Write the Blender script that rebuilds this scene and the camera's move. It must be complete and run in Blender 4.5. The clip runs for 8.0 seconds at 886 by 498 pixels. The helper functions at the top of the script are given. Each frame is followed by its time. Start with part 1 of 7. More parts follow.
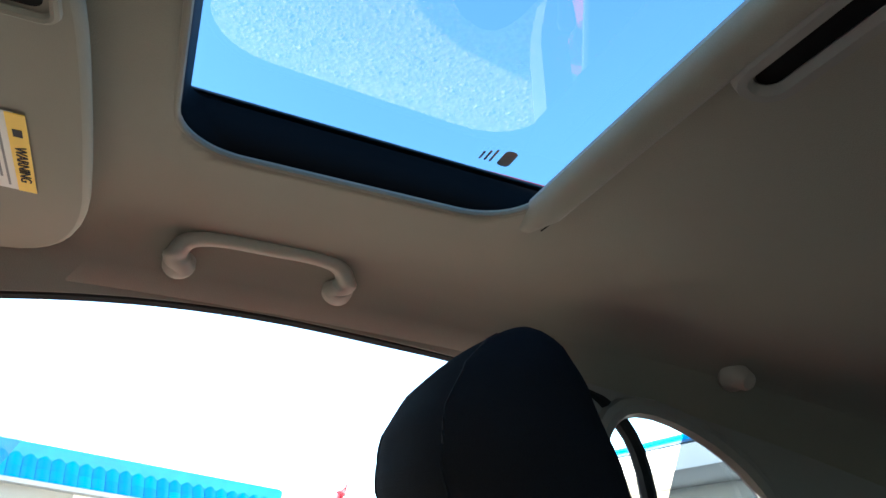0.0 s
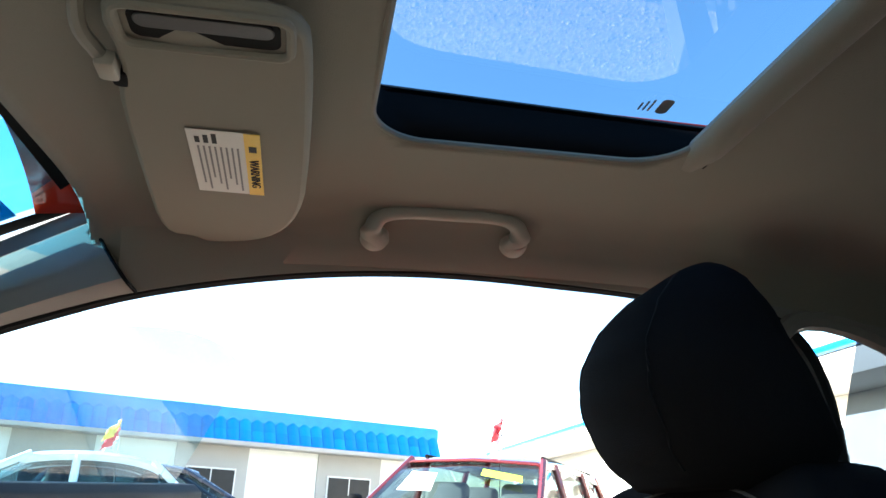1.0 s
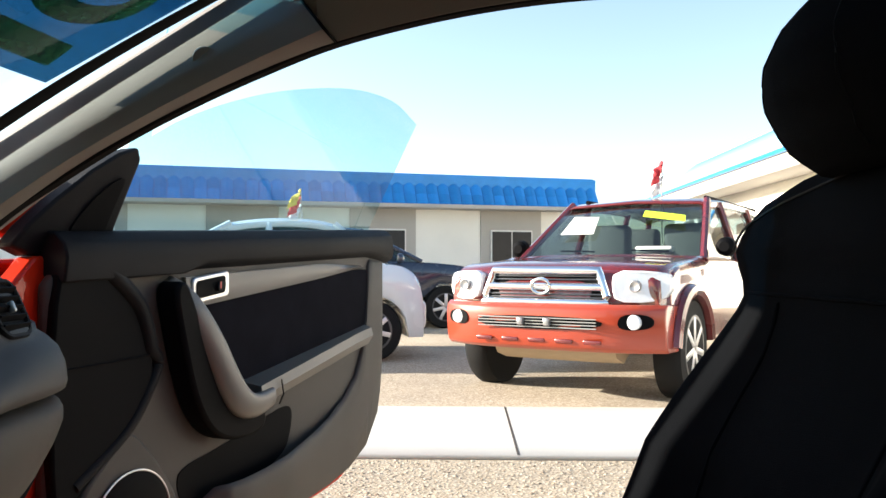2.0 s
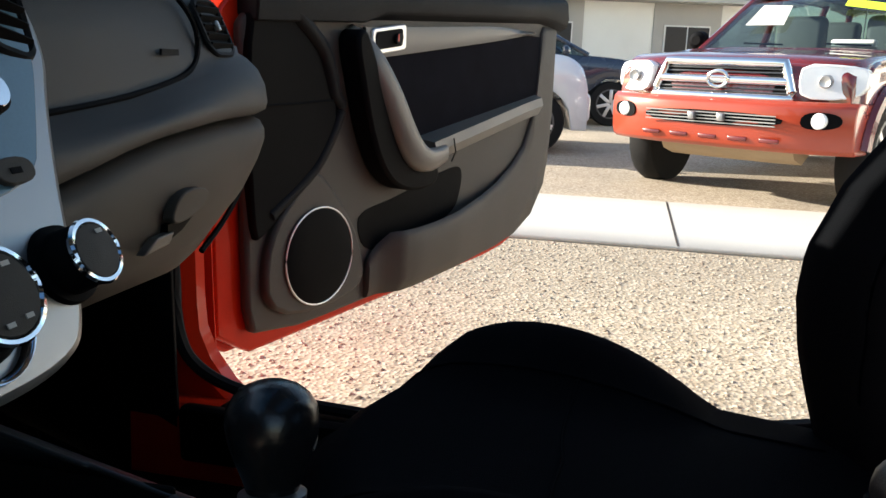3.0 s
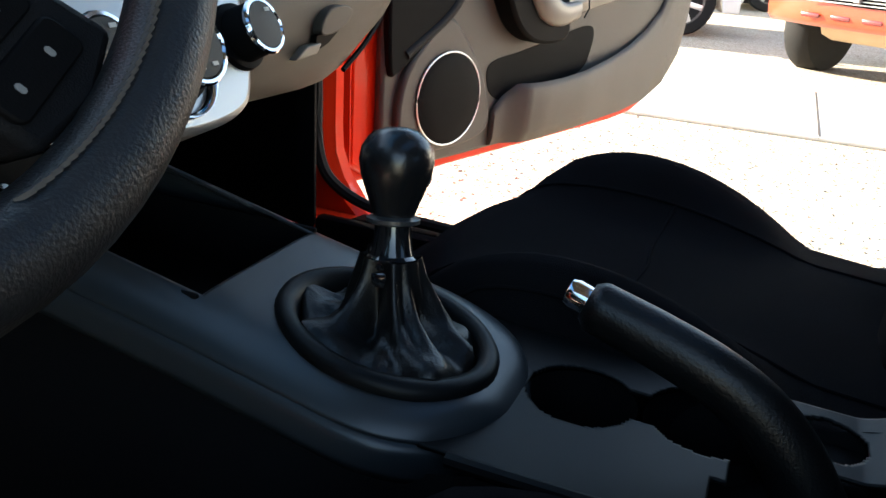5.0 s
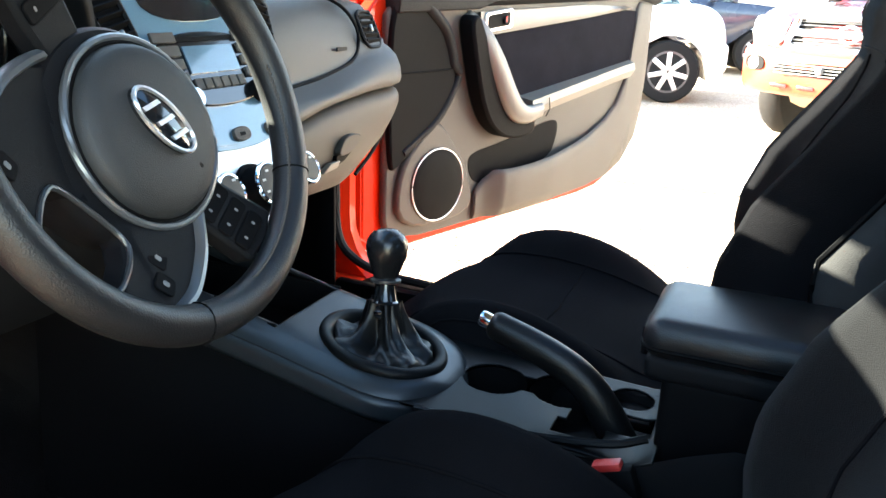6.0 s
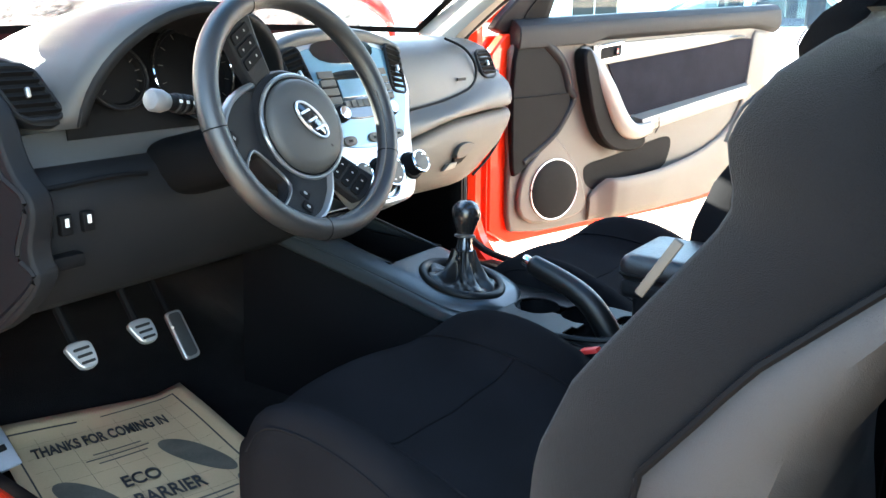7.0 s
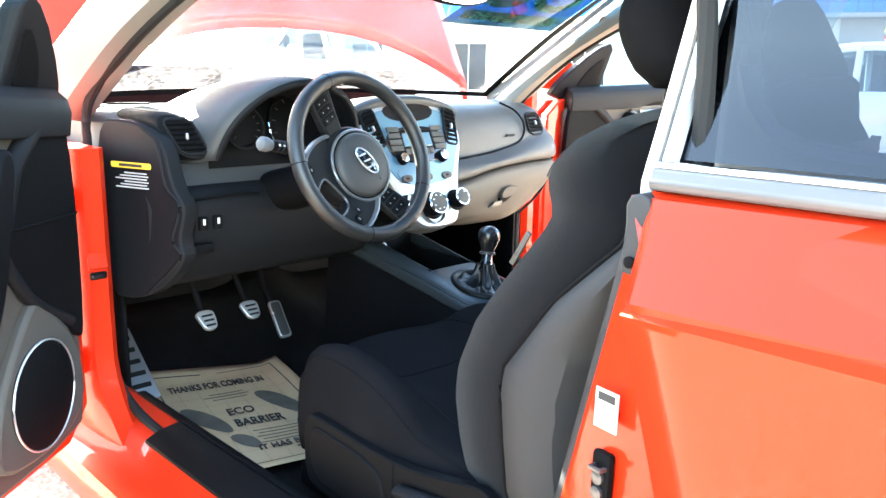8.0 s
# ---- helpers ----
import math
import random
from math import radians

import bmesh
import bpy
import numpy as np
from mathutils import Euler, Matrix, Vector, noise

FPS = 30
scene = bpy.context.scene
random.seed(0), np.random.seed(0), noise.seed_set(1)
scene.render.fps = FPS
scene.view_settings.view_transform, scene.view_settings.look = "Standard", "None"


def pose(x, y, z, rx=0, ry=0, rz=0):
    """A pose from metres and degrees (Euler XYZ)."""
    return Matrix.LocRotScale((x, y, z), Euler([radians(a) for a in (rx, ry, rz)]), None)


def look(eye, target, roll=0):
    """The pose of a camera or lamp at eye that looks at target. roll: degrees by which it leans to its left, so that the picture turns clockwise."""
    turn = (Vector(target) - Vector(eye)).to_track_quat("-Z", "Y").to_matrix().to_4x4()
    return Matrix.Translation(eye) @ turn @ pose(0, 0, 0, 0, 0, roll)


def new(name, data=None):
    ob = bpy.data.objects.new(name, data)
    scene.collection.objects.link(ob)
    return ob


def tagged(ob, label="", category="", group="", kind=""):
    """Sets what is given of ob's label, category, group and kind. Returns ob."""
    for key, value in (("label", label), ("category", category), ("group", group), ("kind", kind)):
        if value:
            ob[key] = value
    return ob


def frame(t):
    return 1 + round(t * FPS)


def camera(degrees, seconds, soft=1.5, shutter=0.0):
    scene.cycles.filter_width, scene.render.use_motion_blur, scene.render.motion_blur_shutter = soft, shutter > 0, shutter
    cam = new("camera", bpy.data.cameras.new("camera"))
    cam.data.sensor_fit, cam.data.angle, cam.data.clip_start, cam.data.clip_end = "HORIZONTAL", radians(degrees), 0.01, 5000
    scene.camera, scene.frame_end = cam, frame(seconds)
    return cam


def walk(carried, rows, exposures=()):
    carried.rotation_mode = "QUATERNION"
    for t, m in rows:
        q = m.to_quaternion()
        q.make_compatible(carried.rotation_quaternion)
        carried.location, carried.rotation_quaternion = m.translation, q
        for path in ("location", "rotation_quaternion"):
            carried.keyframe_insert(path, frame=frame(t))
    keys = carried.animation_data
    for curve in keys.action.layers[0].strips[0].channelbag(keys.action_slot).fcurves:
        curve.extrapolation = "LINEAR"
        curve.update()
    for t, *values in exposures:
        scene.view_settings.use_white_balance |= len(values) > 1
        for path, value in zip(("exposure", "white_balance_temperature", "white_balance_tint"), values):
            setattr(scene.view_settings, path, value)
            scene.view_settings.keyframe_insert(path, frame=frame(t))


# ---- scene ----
cam = camera(58.0, 8.0, shutter=0.0)
PATH = [
    (0, (-0.193, 0.127, 1.015), (1.545, -0.435, 1.829), 6.7),
    (0.5, (-0.235, 0.165, 1.009), (1.565, -0.256, 1.773), 5.1),
    (1, (-0.26, 0.199, 0.998), (1.611, -0.091, 1.642), 3.1),
    (1.5, (-0.279, 0.223, 0.978), (1.681, 0.096, 1.352), 1.8),
    (2, (-0.329, 0.242, 0.944), (1.67, 0.297, 0.99), 0.0),
    (2.2, (-0.341, 0.244, 0.932), (1.653, 0.369, 0.862), 0.3),
    (3.5, (-0.34, 0.282, 0.82), (1.468, 0.882, 0.212), 2.5),
    (4, (-0.355, 0.261, 0.8), (1.371, 0.983, 0.093), 3.5),
    (4.2, (-0.36, 0.258, 0.796), (1.35, 0.981, 0.05), 3.9),
    (5.5, (-0.596, 0.144, 0.871), (1.149, 0.797, 0.144), 3.8),
    (6, (-0.811, 0.018, 0.965), (0.947, 0.752, 0.358), 2.4),
    (6.5, (-0.98, -0.154, 0.973), (0.666, 0.811, 0.373), 0.1),
    (7, (-1.132, -0.365, 0.997), (0.416, 0.777, 0.45), -0.0),
    (7.5, (-1.27, -0.572, 1.022), (0.206, 0.686, 0.532), 0.7),
    (8, (-1.378, -0.83, 1.043), (-0.004, 0.558, 0.614), 1.1),
]
EXPOSURES = [(0, 3.3, 5700, 2), (1.0, 2.8, 5900, 4), (1.5, 2.35, 6400, 6), (2.2, 1.55, 6800, 10), (3.5, 1.5, 6700, 8), (4.2, 1.95, 6800, 10), (5.5, 3.65, 7200, 8), (6.0, 4.15, 7300, 9), (6.5, 4.7, 7100, 9), (7.0, 5.0, 6900, 8), (8.0, 5.1, 6900, 8)]
walk(cam, [(t, look(eye, target, roll)) for t, eye, target, roll in PATH], EXPOSURES)

# ---- sky and sun ----
SUN_DIR = Vector((0.10, 0.93, 0.306)).normalized()
world = bpy.data.worlds.new("sky")
scene.world = world
world.use_nodes = True
wn = world.node_tree.nodes
sky = wn.new("ShaderNodeTexSky")
sky.sky_type = "NISHITA"
sky.sun_disc = False
sky.sun_elevation = math.asin(SUN_DIR.z)
sky.sun_rotation = math.atan2(SUN_DIR.x, SUN_DIR.y)
wn["Background"].inputs[1].default_value = 0.12
world.node_tree.links.new(sky.outputs[0], wn["Background"].inputs[0])
sun = new("sun", bpy.data.lights.new("sun", "SUN"))
sun.data.energy = 5.0
sun.data.angle = radians(0.53)
sun.data.color = (1.0, 0.95, 0.87)
sun.matrix_world = look(SUN_DIR * 50, (0, 0, 0))


# ---- materials ----
def nodes_of(m):
    m.use_nodes = True
    t = m.node_tree
    return t, t.nodes["Principled BSDF"]


def material(name, colour, rough=0.6, metal=0.0, var=0.15, scale=6.0, grain=400.0, bump=0.15, depth=0.001, coat=0.0, spec=0.5, wear=0.0, sheen=0.0, island=0.0, second=None):
    """A surface with broad colour variation, fine grain relief and roughness variation, all at metre scale."""
    m = bpy.data.materials.new(name)
    t, b = nodes_of(m)
    L, N = t.links, t.nodes
    co = N.new("ShaderNodeTexCoord")
    n1 = N.new("ShaderNodeTexNoise")
    n1.inputs["Scale"].default_value, n1.inputs["Detail"].default_value = scale, 6
    n2 = N.new("ShaderNodeTexNoise")
    n2.inputs["Scale"].default_value, n2.inputs["Detail"].default_value = grain, 2
    L.new(co.outputs["Object"], n1.inputs["Vector"])
    L.new(co.outputs["Object"], n2.inputs["Vector"])
    mx = N.new("ShaderNodeMix")
    mx.data_type = "RGBA"
    lo = second or tuple(c * (1 - var) for c in colour)
    hi = colour if second else tuple(min(1.0, c * (1 + var)) for c in colour)
    mx.inputs[6].default_value, mx.inputs[7].default_value = (*lo, 1), (*hi, 1)
    fac = N.new("ShaderNodeMath")
    fac.operation = "MULTIPLY_ADD"
    fac.inputs[1].default_value, fac.inputs[2].default_value = 0.35, 0.0
    L.new(n2.outputs[0], fac.inputs[0])
    add = N.new("ShaderNodeMath")
    add.operation = "MULTIPLY_ADD"
    add.inputs[1].default_value = 0.65
    L.new(n1.outputs[0], add.inputs[0])
    L.new(fac.outputs[0], add.inputs[2])
    ramp = N.new("ShaderNodeMapRange")
    ramp.inputs[1].default_value, ramp.inputs[2].default_value = 0.3, 0.7
    L.new(add.outputs[0], ramp.inputs[0])
    L.new(ramp.outputs[0], mx.inputs[0])
    out = mx.outputs[2]
    if island:
        info = N.new("ShaderNodeObjectInfo")
        hsv = N.new("ShaderNodeHueSaturation")
        mr = N.new("ShaderNodeMapRange")
        mr.inputs[3].default_value, mr.inputs[4].default_value = 1 - island, 1 + island
        L.new(info.outputs["Random"], mr.inputs[0])
        L.new(mr.outputs[0], hsv.inputs["Value"])
        L.new(out, hsv.inputs["Color"])
        out = hsv.outputs[0]
    L.new(out, b.inputs["Base Color"])
    rr = N.new("ShaderNodeMapRange")
    rr.inputs[3].default_value, rr.inputs[4].default_value = max(0.02, rough - 0.08), min(1.0, rough + 0.1)
    L.new(n1.outputs[0], rr.inputs[0])
    L.new(rr.outputs[0], b.inputs["Roughness"])
    b.inputs["Metallic"].default_value = metal
    b.inputs["Specular IOR Level"].default_value = spec
    b.inputs["Coat Weight"].default_value = coat
    b.inputs["Coat Roughness"].default_value = 0.04
    b.inputs["Sheen Weight"].default_value = sheen
    if bump:
        bp = N.new("ShaderNodeBump")
        bp.inputs["Strength"].default_value, bp.inputs["Distance"].default_value = bump, depth
        L.new(n2.outputs[0], bp.inputs["Height"])
        L.new(bp.outputs[0], b.inputs["Normal"])
    return m


def glass_material(name, tint, dust=0.0, rough=0.0, dust_scale=70.0, dust_tint=(0.8, 0.82, 0.85)):
    """Thin glass: clear with a Fresnel gloss, and a film of dust."""
    m = bpy.data.materials.new(name)
    m.use_nodes = True
    t = m.node_tree
    L, N = t.links, t.nodes
    N.remove(N["Principled BSDF"])
    tr = N.new("ShaderNodeBsdfTransparent")
    tr.inputs[0].default_value = (*tint, 1)
    gl = N.new("ShaderNodeBsdfGlossy")
    gl.inputs["Roughness"].default_value = rough
    lw = N.new("ShaderNodeLayerWeight")
    lw.inputs[0].default_value = 0.5
    pw = N.new("ShaderNodeMath")
    pw.operation = "POWER"
    pw.inputs[1].default_value = 3.5
    L.new(lw.outputs["Facing"], pw.inputs[0])
    fr = N.new("ShaderNodeMath")
    fr.operation = "MULTIPLY_ADD"
    fr.inputs[1].default_value, fr.inputs[2].default_value = 0.75, 0.045
    L.new(pw.outputs[0], fr.inputs[0])
    mix = N.new("ShaderNodeMixShader")
    L.new(fr.outputs[0], mix.inputs[0])
    L.new(tr.outputs[0], mix.inputs[1])
    L.new(gl.outputs[0], mix.inputs[2])
    last = mix
    if dust:
        co = N.new("ShaderNodeTexCoord")
        ns = N.new("ShaderNodeTexNoise")
        ns.inputs["Scale"].default_value, ns.inputs["Detail"].default_value = dust_scale, 4
        big = N.new("ShaderNodeTexNoise")
        big.inputs["Scale"].default_value = 5
        L.new(co.outputs["Object"], ns.inputs["Vector"])
        L.new(co.outputs["Object"], big.inputs["Vector"])
        mul = N.new("ShaderNodeMath")
        mul.operation = "MULTIPLY"
        L.new(ns.outputs[0], mul.inputs[0])
        L.new(big.outputs[0], mul.inputs[1])
        mr = N.new("ShaderNodeMapRange")
        mr.inputs[1].default_value, mr.inputs[2].default_value, mr.inputs[4].default_value = 0.12, 0.42, dust
        L.new(mul.outputs[0], mr.inputs[0])
        df = N.new("ShaderNodeBsdfTranslucent")
        df.inputs[0].default_value = (*dust_tint, 1)
        mix2 = N.new("ShaderNodeMixShader")
        L.new(mr.outputs[0], mix2.inputs[0])
        L.new(mix.outputs[0], mix2.inputs[1])
        L.new(df.outputs[0], mix2.inputs[2])
        last = mix2
    L.new(last.outputs[0], N["Material Output"].inputs[0])
    return m


HEADLINER = material("headliner cloth", (0.195, 0.183, 0.147), 0.95, var=0.06, scale=3, grain=900, bump=0.35, depth=0.0015, spec=0.1, sheen=0.2)
VISOR = material("visor vinyl", (0.225, 0.207, 0.166), 0.8, var=0.06, grain=1400, bump=0.3, depth=0.0008, spec=0.2)
TRIM_BEIGE = material("pillar trim plastic", (0.175, 0.165, 0.15), 0.7, var=0.06, grain=1500, bump=0.3, depth=0.0006)
BELT_GREY = material("satin grey belt moulding", (0.075, 0.072, 0.075), 0.4, var=0.06, grain=1200, bump=0.1, depth=0.0005)
PALE_TRIM = material("pale pillar edge", (0.46, 0.43, 0.39), 0.45, var=0.05, grain=1500, bump=0.1, depth=0.0005)
HANDLE_BEIGE = material("handle plastic", (0.30, 0.272, 0.225), 0.55, var=0.05, grain=1500, bump=0.15, depth=0.0005)
FABRIC = material("black seat cloth", (0.0068, 0.0065, 0.0074), 0.95, var=0.3, scale=9, grain=1100, bump=0.6, depth=0.0015, spec=0.02, sheen=0.0)
FABRIC_GREY = material("charcoal seat cloth", (0.0042, 0.0041, 0.0046), 0.95, var=0.25, scale=9, grain=1000, bump=0.6, depth=0.0015, spec=0.08, sheen=0.06)
FABRIC_SIDE = material("grey seat back vinyl", (0.030, 0.0285, 0.0285), 0.8, var=0.12, scale=8, grain=900, bump=0.4, depth=0.001, spec=0.25)
STITCH = material("seam thread", (0.07, 0.062, 0.058), 0.9, bump=0)
DASH_DARK = material("dark dash plastic", (0.0075, 0.0078, 0.009), 0.55, var=0.12, scale=5, grain=1300, bump=0.45, depth=0.0008, spec=0.10)
DASH_GREY = material("warm grey dash plastic", (0.060, 0.054, 0.047), 0.55, var=0.08, scale=5, grain=1300, bump=0.45, depth=0.0008, spec=0.25)
TRIM_SATIN = material("satin grey door trim", (0.105, 0.098, 0.088), 0.38, var=0.05, scale=6, grain=1800, bump=0.08, depth=0.0005)
DASH_MID = material("charcoal dash pad", (0.024, 0.0245, 0.025), 0.55, var=0.1, scale=5, grain=1300, bump=0.45, depth=0.0008)
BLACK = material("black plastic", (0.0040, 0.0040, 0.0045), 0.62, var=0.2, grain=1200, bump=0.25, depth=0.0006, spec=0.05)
BLACK_GLOSS = material("glossy black", (0.010, 0.011, 0.013), 0.12, var=0.1, bump=0, coat=0.5)
BOOT_LEATHER = material("soft black boot leather", (0.0042, 0.0042, 0.0045), 0.36, var=0.2, scale=20, grain=520, bump=0.3, depth=0.0012, spec=0.35)
LEATHER = material("black leather", (0.0095, 0.0095, 0.0105), 0.42, var=0.15, scale=20, grain=750, bump=0.28, depth=0.0014)
RUBBER = material("black rubber", (0.011, 0.011, 0.011), 0.8, var=0.2, grain=500, bump=0.3, spec=0.2)
SILVER = material("satin silver trim", (0.36, 0.36, 0.36), 0.35, metal=0.75, var=0.04, grain=2000, bump=0.03)
CHROME = material("chrome", (0.80, 0.80, 0.80), 0.10, metal=1.0, var=0.02, bump=0)
ALLOY = material("brushed alloy", (0.62, 0.62, 0.63), 0.4, metal=0.9, var=0.08, grain=600, bump=0.1)
ALLOY_DARK = material("satin grey spoke trim", (0.085, 0.088, 0.092), 0.35, metal=0.6, var=0.05, grain=1500, bump=0.05)
SATIN_RING = material("satin grey wheel trim", (0.16, 0.165, 0.17), 0.32, metal=0.6, var=0.05, grain=1500, bump=0.04)
CONSOLE = material("blue grey console plastic", (0.028, 0.034, 0.039), 0.33, metal=0.25, var=0.06, grain=1600, bump=0.12, depth=0.0005)
CONSOLE_DARK = material("dark satin console plastic", (0.0040, 0.0045, 0.0051), 0.45, var=0.08, grain=1500, bump=0.15, depth=0.0005, spec=0.14)
DOOR_CLOTH = material("dark door insert cloth", (0.010, 0.010, 0.013), 0.95, var=0.3, scale=14, grain=1200, bump=0.5, spec=0.03)
CARPET = material("black carpet", (0.008, 0.0075, 0.0075), 1.0, var=0.35, scale=18, grain=500, bump=1.0, depth=0.004, spec=0.05)
RED = material("red car paint", (0.50, 0.022, 0.006), 0.35, var=0.04, scale=2, grain=2500, bump=0.01, coat=0.35, spec=0.05)
BRICK_RED = material("brick red bumper paint", (0.34, 0.040, 0.014), 0.3, var=0.06, scale=2, bump=0.01, coat=0.6)
DARK_RED = material("maroon car paint", (0.13, 0.010, 0.009), 0.25, var=0.06, scale=2, bump=0.01, coat=1.0)
WHITE_PAINT = material("white car paint", (0.78, 0.79, 0.80), 0.25, var=0.03, scale=2, bump=0.01, coat=1.0)
NAVY_PAINT = material("navy car paint", (0.02, 0.03, 0.055), 0.25, var=0.05, bump=0.01, coat=1.0)
SILVER_PAINT = material("silver car paint", (0.45, 0.47, 0.5), 0.3, metal=0.5, var=0.04, bump=0.01, coat=1.0)
PAPER = material("brown kraft paper", (0.42, 0.29, 0.16), 0.85, var=0.10, scale=7, grain=300, bump=0.3, depth=0.001)
INK = material("black ink", (0.02, 0.019, 0.018), 0.8, bump=0)
INK_SOLE = material("faded shoe print ink", (0.075, 0.066, 0.048), 0.85, var=0.35, scale=25, bump=0)
LABEL_WHITE = material("white label", (0.62, 0.60, 0.55), 0.6, var=0.05, bump=0)
LABEL_YELLOW = material("yellow label", (0.75, 0.48, 0.04), 0.55, var=0.05, bump=0)
KNOB_LEATHER = material("polished black leather", (0.010, 0.010, 0.011), 0.24, var=0.15, scale=20, grain=500, bump=0.15)
PEDAL = material("worn pedal alloy", (0.36, 0.35, 0.34), 0.45, metal=0.8, var=0.12, grain=500, bump=0.15)
SEAL_GREY = material("grey rubber seal", (0.020, 0.020, 0.021), 0.6, var=0.15, grain=900, bump=0.2, spec=0.3)
STALK_GREY = material("pale grey plastic", (0.075, 0.075, 0.08), 0.5, bump=0)
LABEL_PRINT = material("pale print", (0.42, 0.42, 0.41), 0.7, bump=0)
LABEL_GREY = material("grey print", (0.20, 0.195, 0.19), 0.7, bump=0)
RED_BUTTON = material("red buckle plastic", (0.55, 0.03, 0.025), 0.4, bump=0.05)
LCD = material("blue grey display", (0.11, 0.20, 0.27), 0.12, var=0.1, scale=30, bump=0, coat=0.6)
# also colours the stack inset, where the blue stands for mirrored sky
BLUE_FASCIA = material("blue gloss fascia and mirrored sky", (0.10, 0.20, 0.27), 0.18, var=0.08, bump=0, coat=0.8)
WINDSCREEN = glass_material("windscreen glass", (0.80, 0.90, 0.91), dust=0.07)
SIDE_GLASS = glass_material("door glass", (0.54, 0.77, 0.84))
DARK_GLASS = glass_material("tinted quarter glass", (0.10, 0.13, 0.17))
ROOF_GLASS = glass_material("sunroof glass", (0.26, 0.40, 0.52))
CAR_GLASS = glass_material("parked car glass", (0.45, 0.55, 0.56))
YELLOW_FILM = glass_material("sun faded windscreen lettering", (0.72, 0.60, 0.26), dust=0.55, dust_tint=(0.86, 0.72, 0.36))
SHADE_BAND = glass_material("blue windscreen shade band", (0.20, 0.58, 0.82))
SHADE_FADE = glass_material("pale end of the shade band", (0.52, 0.82, 0.92))
FILM_DARK = glass_material("dark lettering film", (0.12, 0.30, 0.42))


def ground_material(name, a, b_, c, scale):
    m = bpy.data.materials.new(name)
    t, b = nodes_of(m)
    L, N = t.links, t.nodes
    co = N.new("ShaderNodeTexCoord")
    v = N.new("ShaderNodeTexVoronoi")
    v.inputs["Scale"].default_value = scale
    n = N.new("ShaderNodeTexNoise")
    n.inputs["Scale"].default_value, n.inputs["Detail"].default_value = 0.7, 8
    L.new(co.outputs["Object"], v.inputs["Vector"])
    L.new(co.outputs["Object"], n.inputs["Vector"])
    r = N.new("ShaderNodeValToRGB")
    r.color_ramp.elements[0].color, r.color_ramp.elements[1].color = (*a, 1), (*c, 1)
    e = r.color_ramp.elements.new(0.5)
    e.color = (*b_, 1)
    sep = N.new("ShaderNodeSeparateColor")
    L.new(v.outputs["Color"], sep.inputs[0])
    L.new(sep.outputs[0], r.inputs[0])
    hs = N.new("ShaderNodeHueSaturation")
    mr = N.new("ShaderNodeMapRange")
    mr.inputs[1].default_value, mr.inputs[2].default_value = 0.3, 0.7
    mr.inputs[3].default_value, mr.inputs[4].default_value = 0.75, 1.2
    L.new(n.outputs[0], mr.inputs[0])
    L.new(mr.outputs[0], hs.inputs["Value"])
    L.new(r.outputs[0], hs.inputs["Color"])
    L.new(hs.outputs[0], b.inputs["Base Color"])
    b.inputs["Roughness"].default_value = 0.9
    bp = N.new("ShaderNodeBump")
    bp.inputs["Strength"].default_value, bp.inputs["Distance"].default_value = 0.5, 0.006
    L.new(v.outputs["Distance"], bp.inputs["Height"])
    L.new(bp.outputs[0], b.inputs["Normal"])
    return m


GRAVEL = ground_material("tan gravel", (0.30, 0.24, 0.165), (0.40, 0.325, 0.235), (0.52, 0.44, 0.335), 70)
CONCRETE = material("pale concrete", (0.56, 0.53, 0.48), 0.9, var=0.10, scale=1.6, grain=120, bump=0.4, depth=0.002)
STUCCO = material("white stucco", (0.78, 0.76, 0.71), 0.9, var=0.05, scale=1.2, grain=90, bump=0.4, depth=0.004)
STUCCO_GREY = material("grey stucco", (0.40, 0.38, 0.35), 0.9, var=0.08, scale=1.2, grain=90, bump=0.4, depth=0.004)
BLUE_TILE = material("glazed blue roof tile", (0.014, 0.21, 0.56), 0.16, var=0.15, scale=3, grain=60, bump=0.1, island=0.15)
WINDOW_DARK = material("dark window pane", (0.016, 0.016, 0.018), 0.3, var=0.2, bump=0, coat=0.0, spec=0.2)
FRAME_WHITE = material("white window frame", (0.7, 0.69, 0.66), 0.5, bump=0.05)
LAMP_CLEAR = material("clear headlamp", (0.84, 0.85, 0.85), 0.2, metal=0.0, bump=0, coat=1.0)
LAMP_RED = material("red tail lamp", (0.5, 0.02, 0.02), 0.15, bump=0, coat=1.0)
GREEN_STICKER = material("lime windscreen sticker", (0.55, 0.80, 0.03), 0.6, bump=0)
FLAG_RED = material("red flag cloth", (0.62, 0.05, 0.06), 0.85, var=0.1, grain=500, bump=0.2)
FLAG_WHITE = material("white flag cloth", (0.8, 0.8, 0.78), 0.85, bump=0.1)
FLAG_YELLOW = material("yellow flag cloth", (0.8, 0.6, 0.08), 0.85, bump=0.1)
SKIRT = material("beige lower bumper", (0.36, 0.27, 0.17), 0.7, var=0.1)


# ---- mesh tools ----
def link(name, bm, mat, parent=None, label="", smooth=True, solid=0.0, bevel=0.0, angle=40):
    me = bpy.data.meshes.new(name)
    bmesh.ops.recalc_face_normals(bm, faces=bm.faces)
    bm.to_mesh(me)
    bm.free()
    me.materials.append(mat)
    if smooth:
        me.shade_smooth()
        me.set_sharp_from_angle(angle=radians(angle))
    ob = new(name, me)
    if solid:
        md = ob.modifiers.new("thick", "SOLIDIFY")
        md.thickness, md.offset = solid, 0
    if bevel:
        md = ob.modifiers.new("edge", "BEVEL")
        md.width, md.segments, md.limit_method = bevel, 2, "ANGLE"
    if parent:
        ob.parent = parent
    if label:
        ob["label"] = label
    return ob


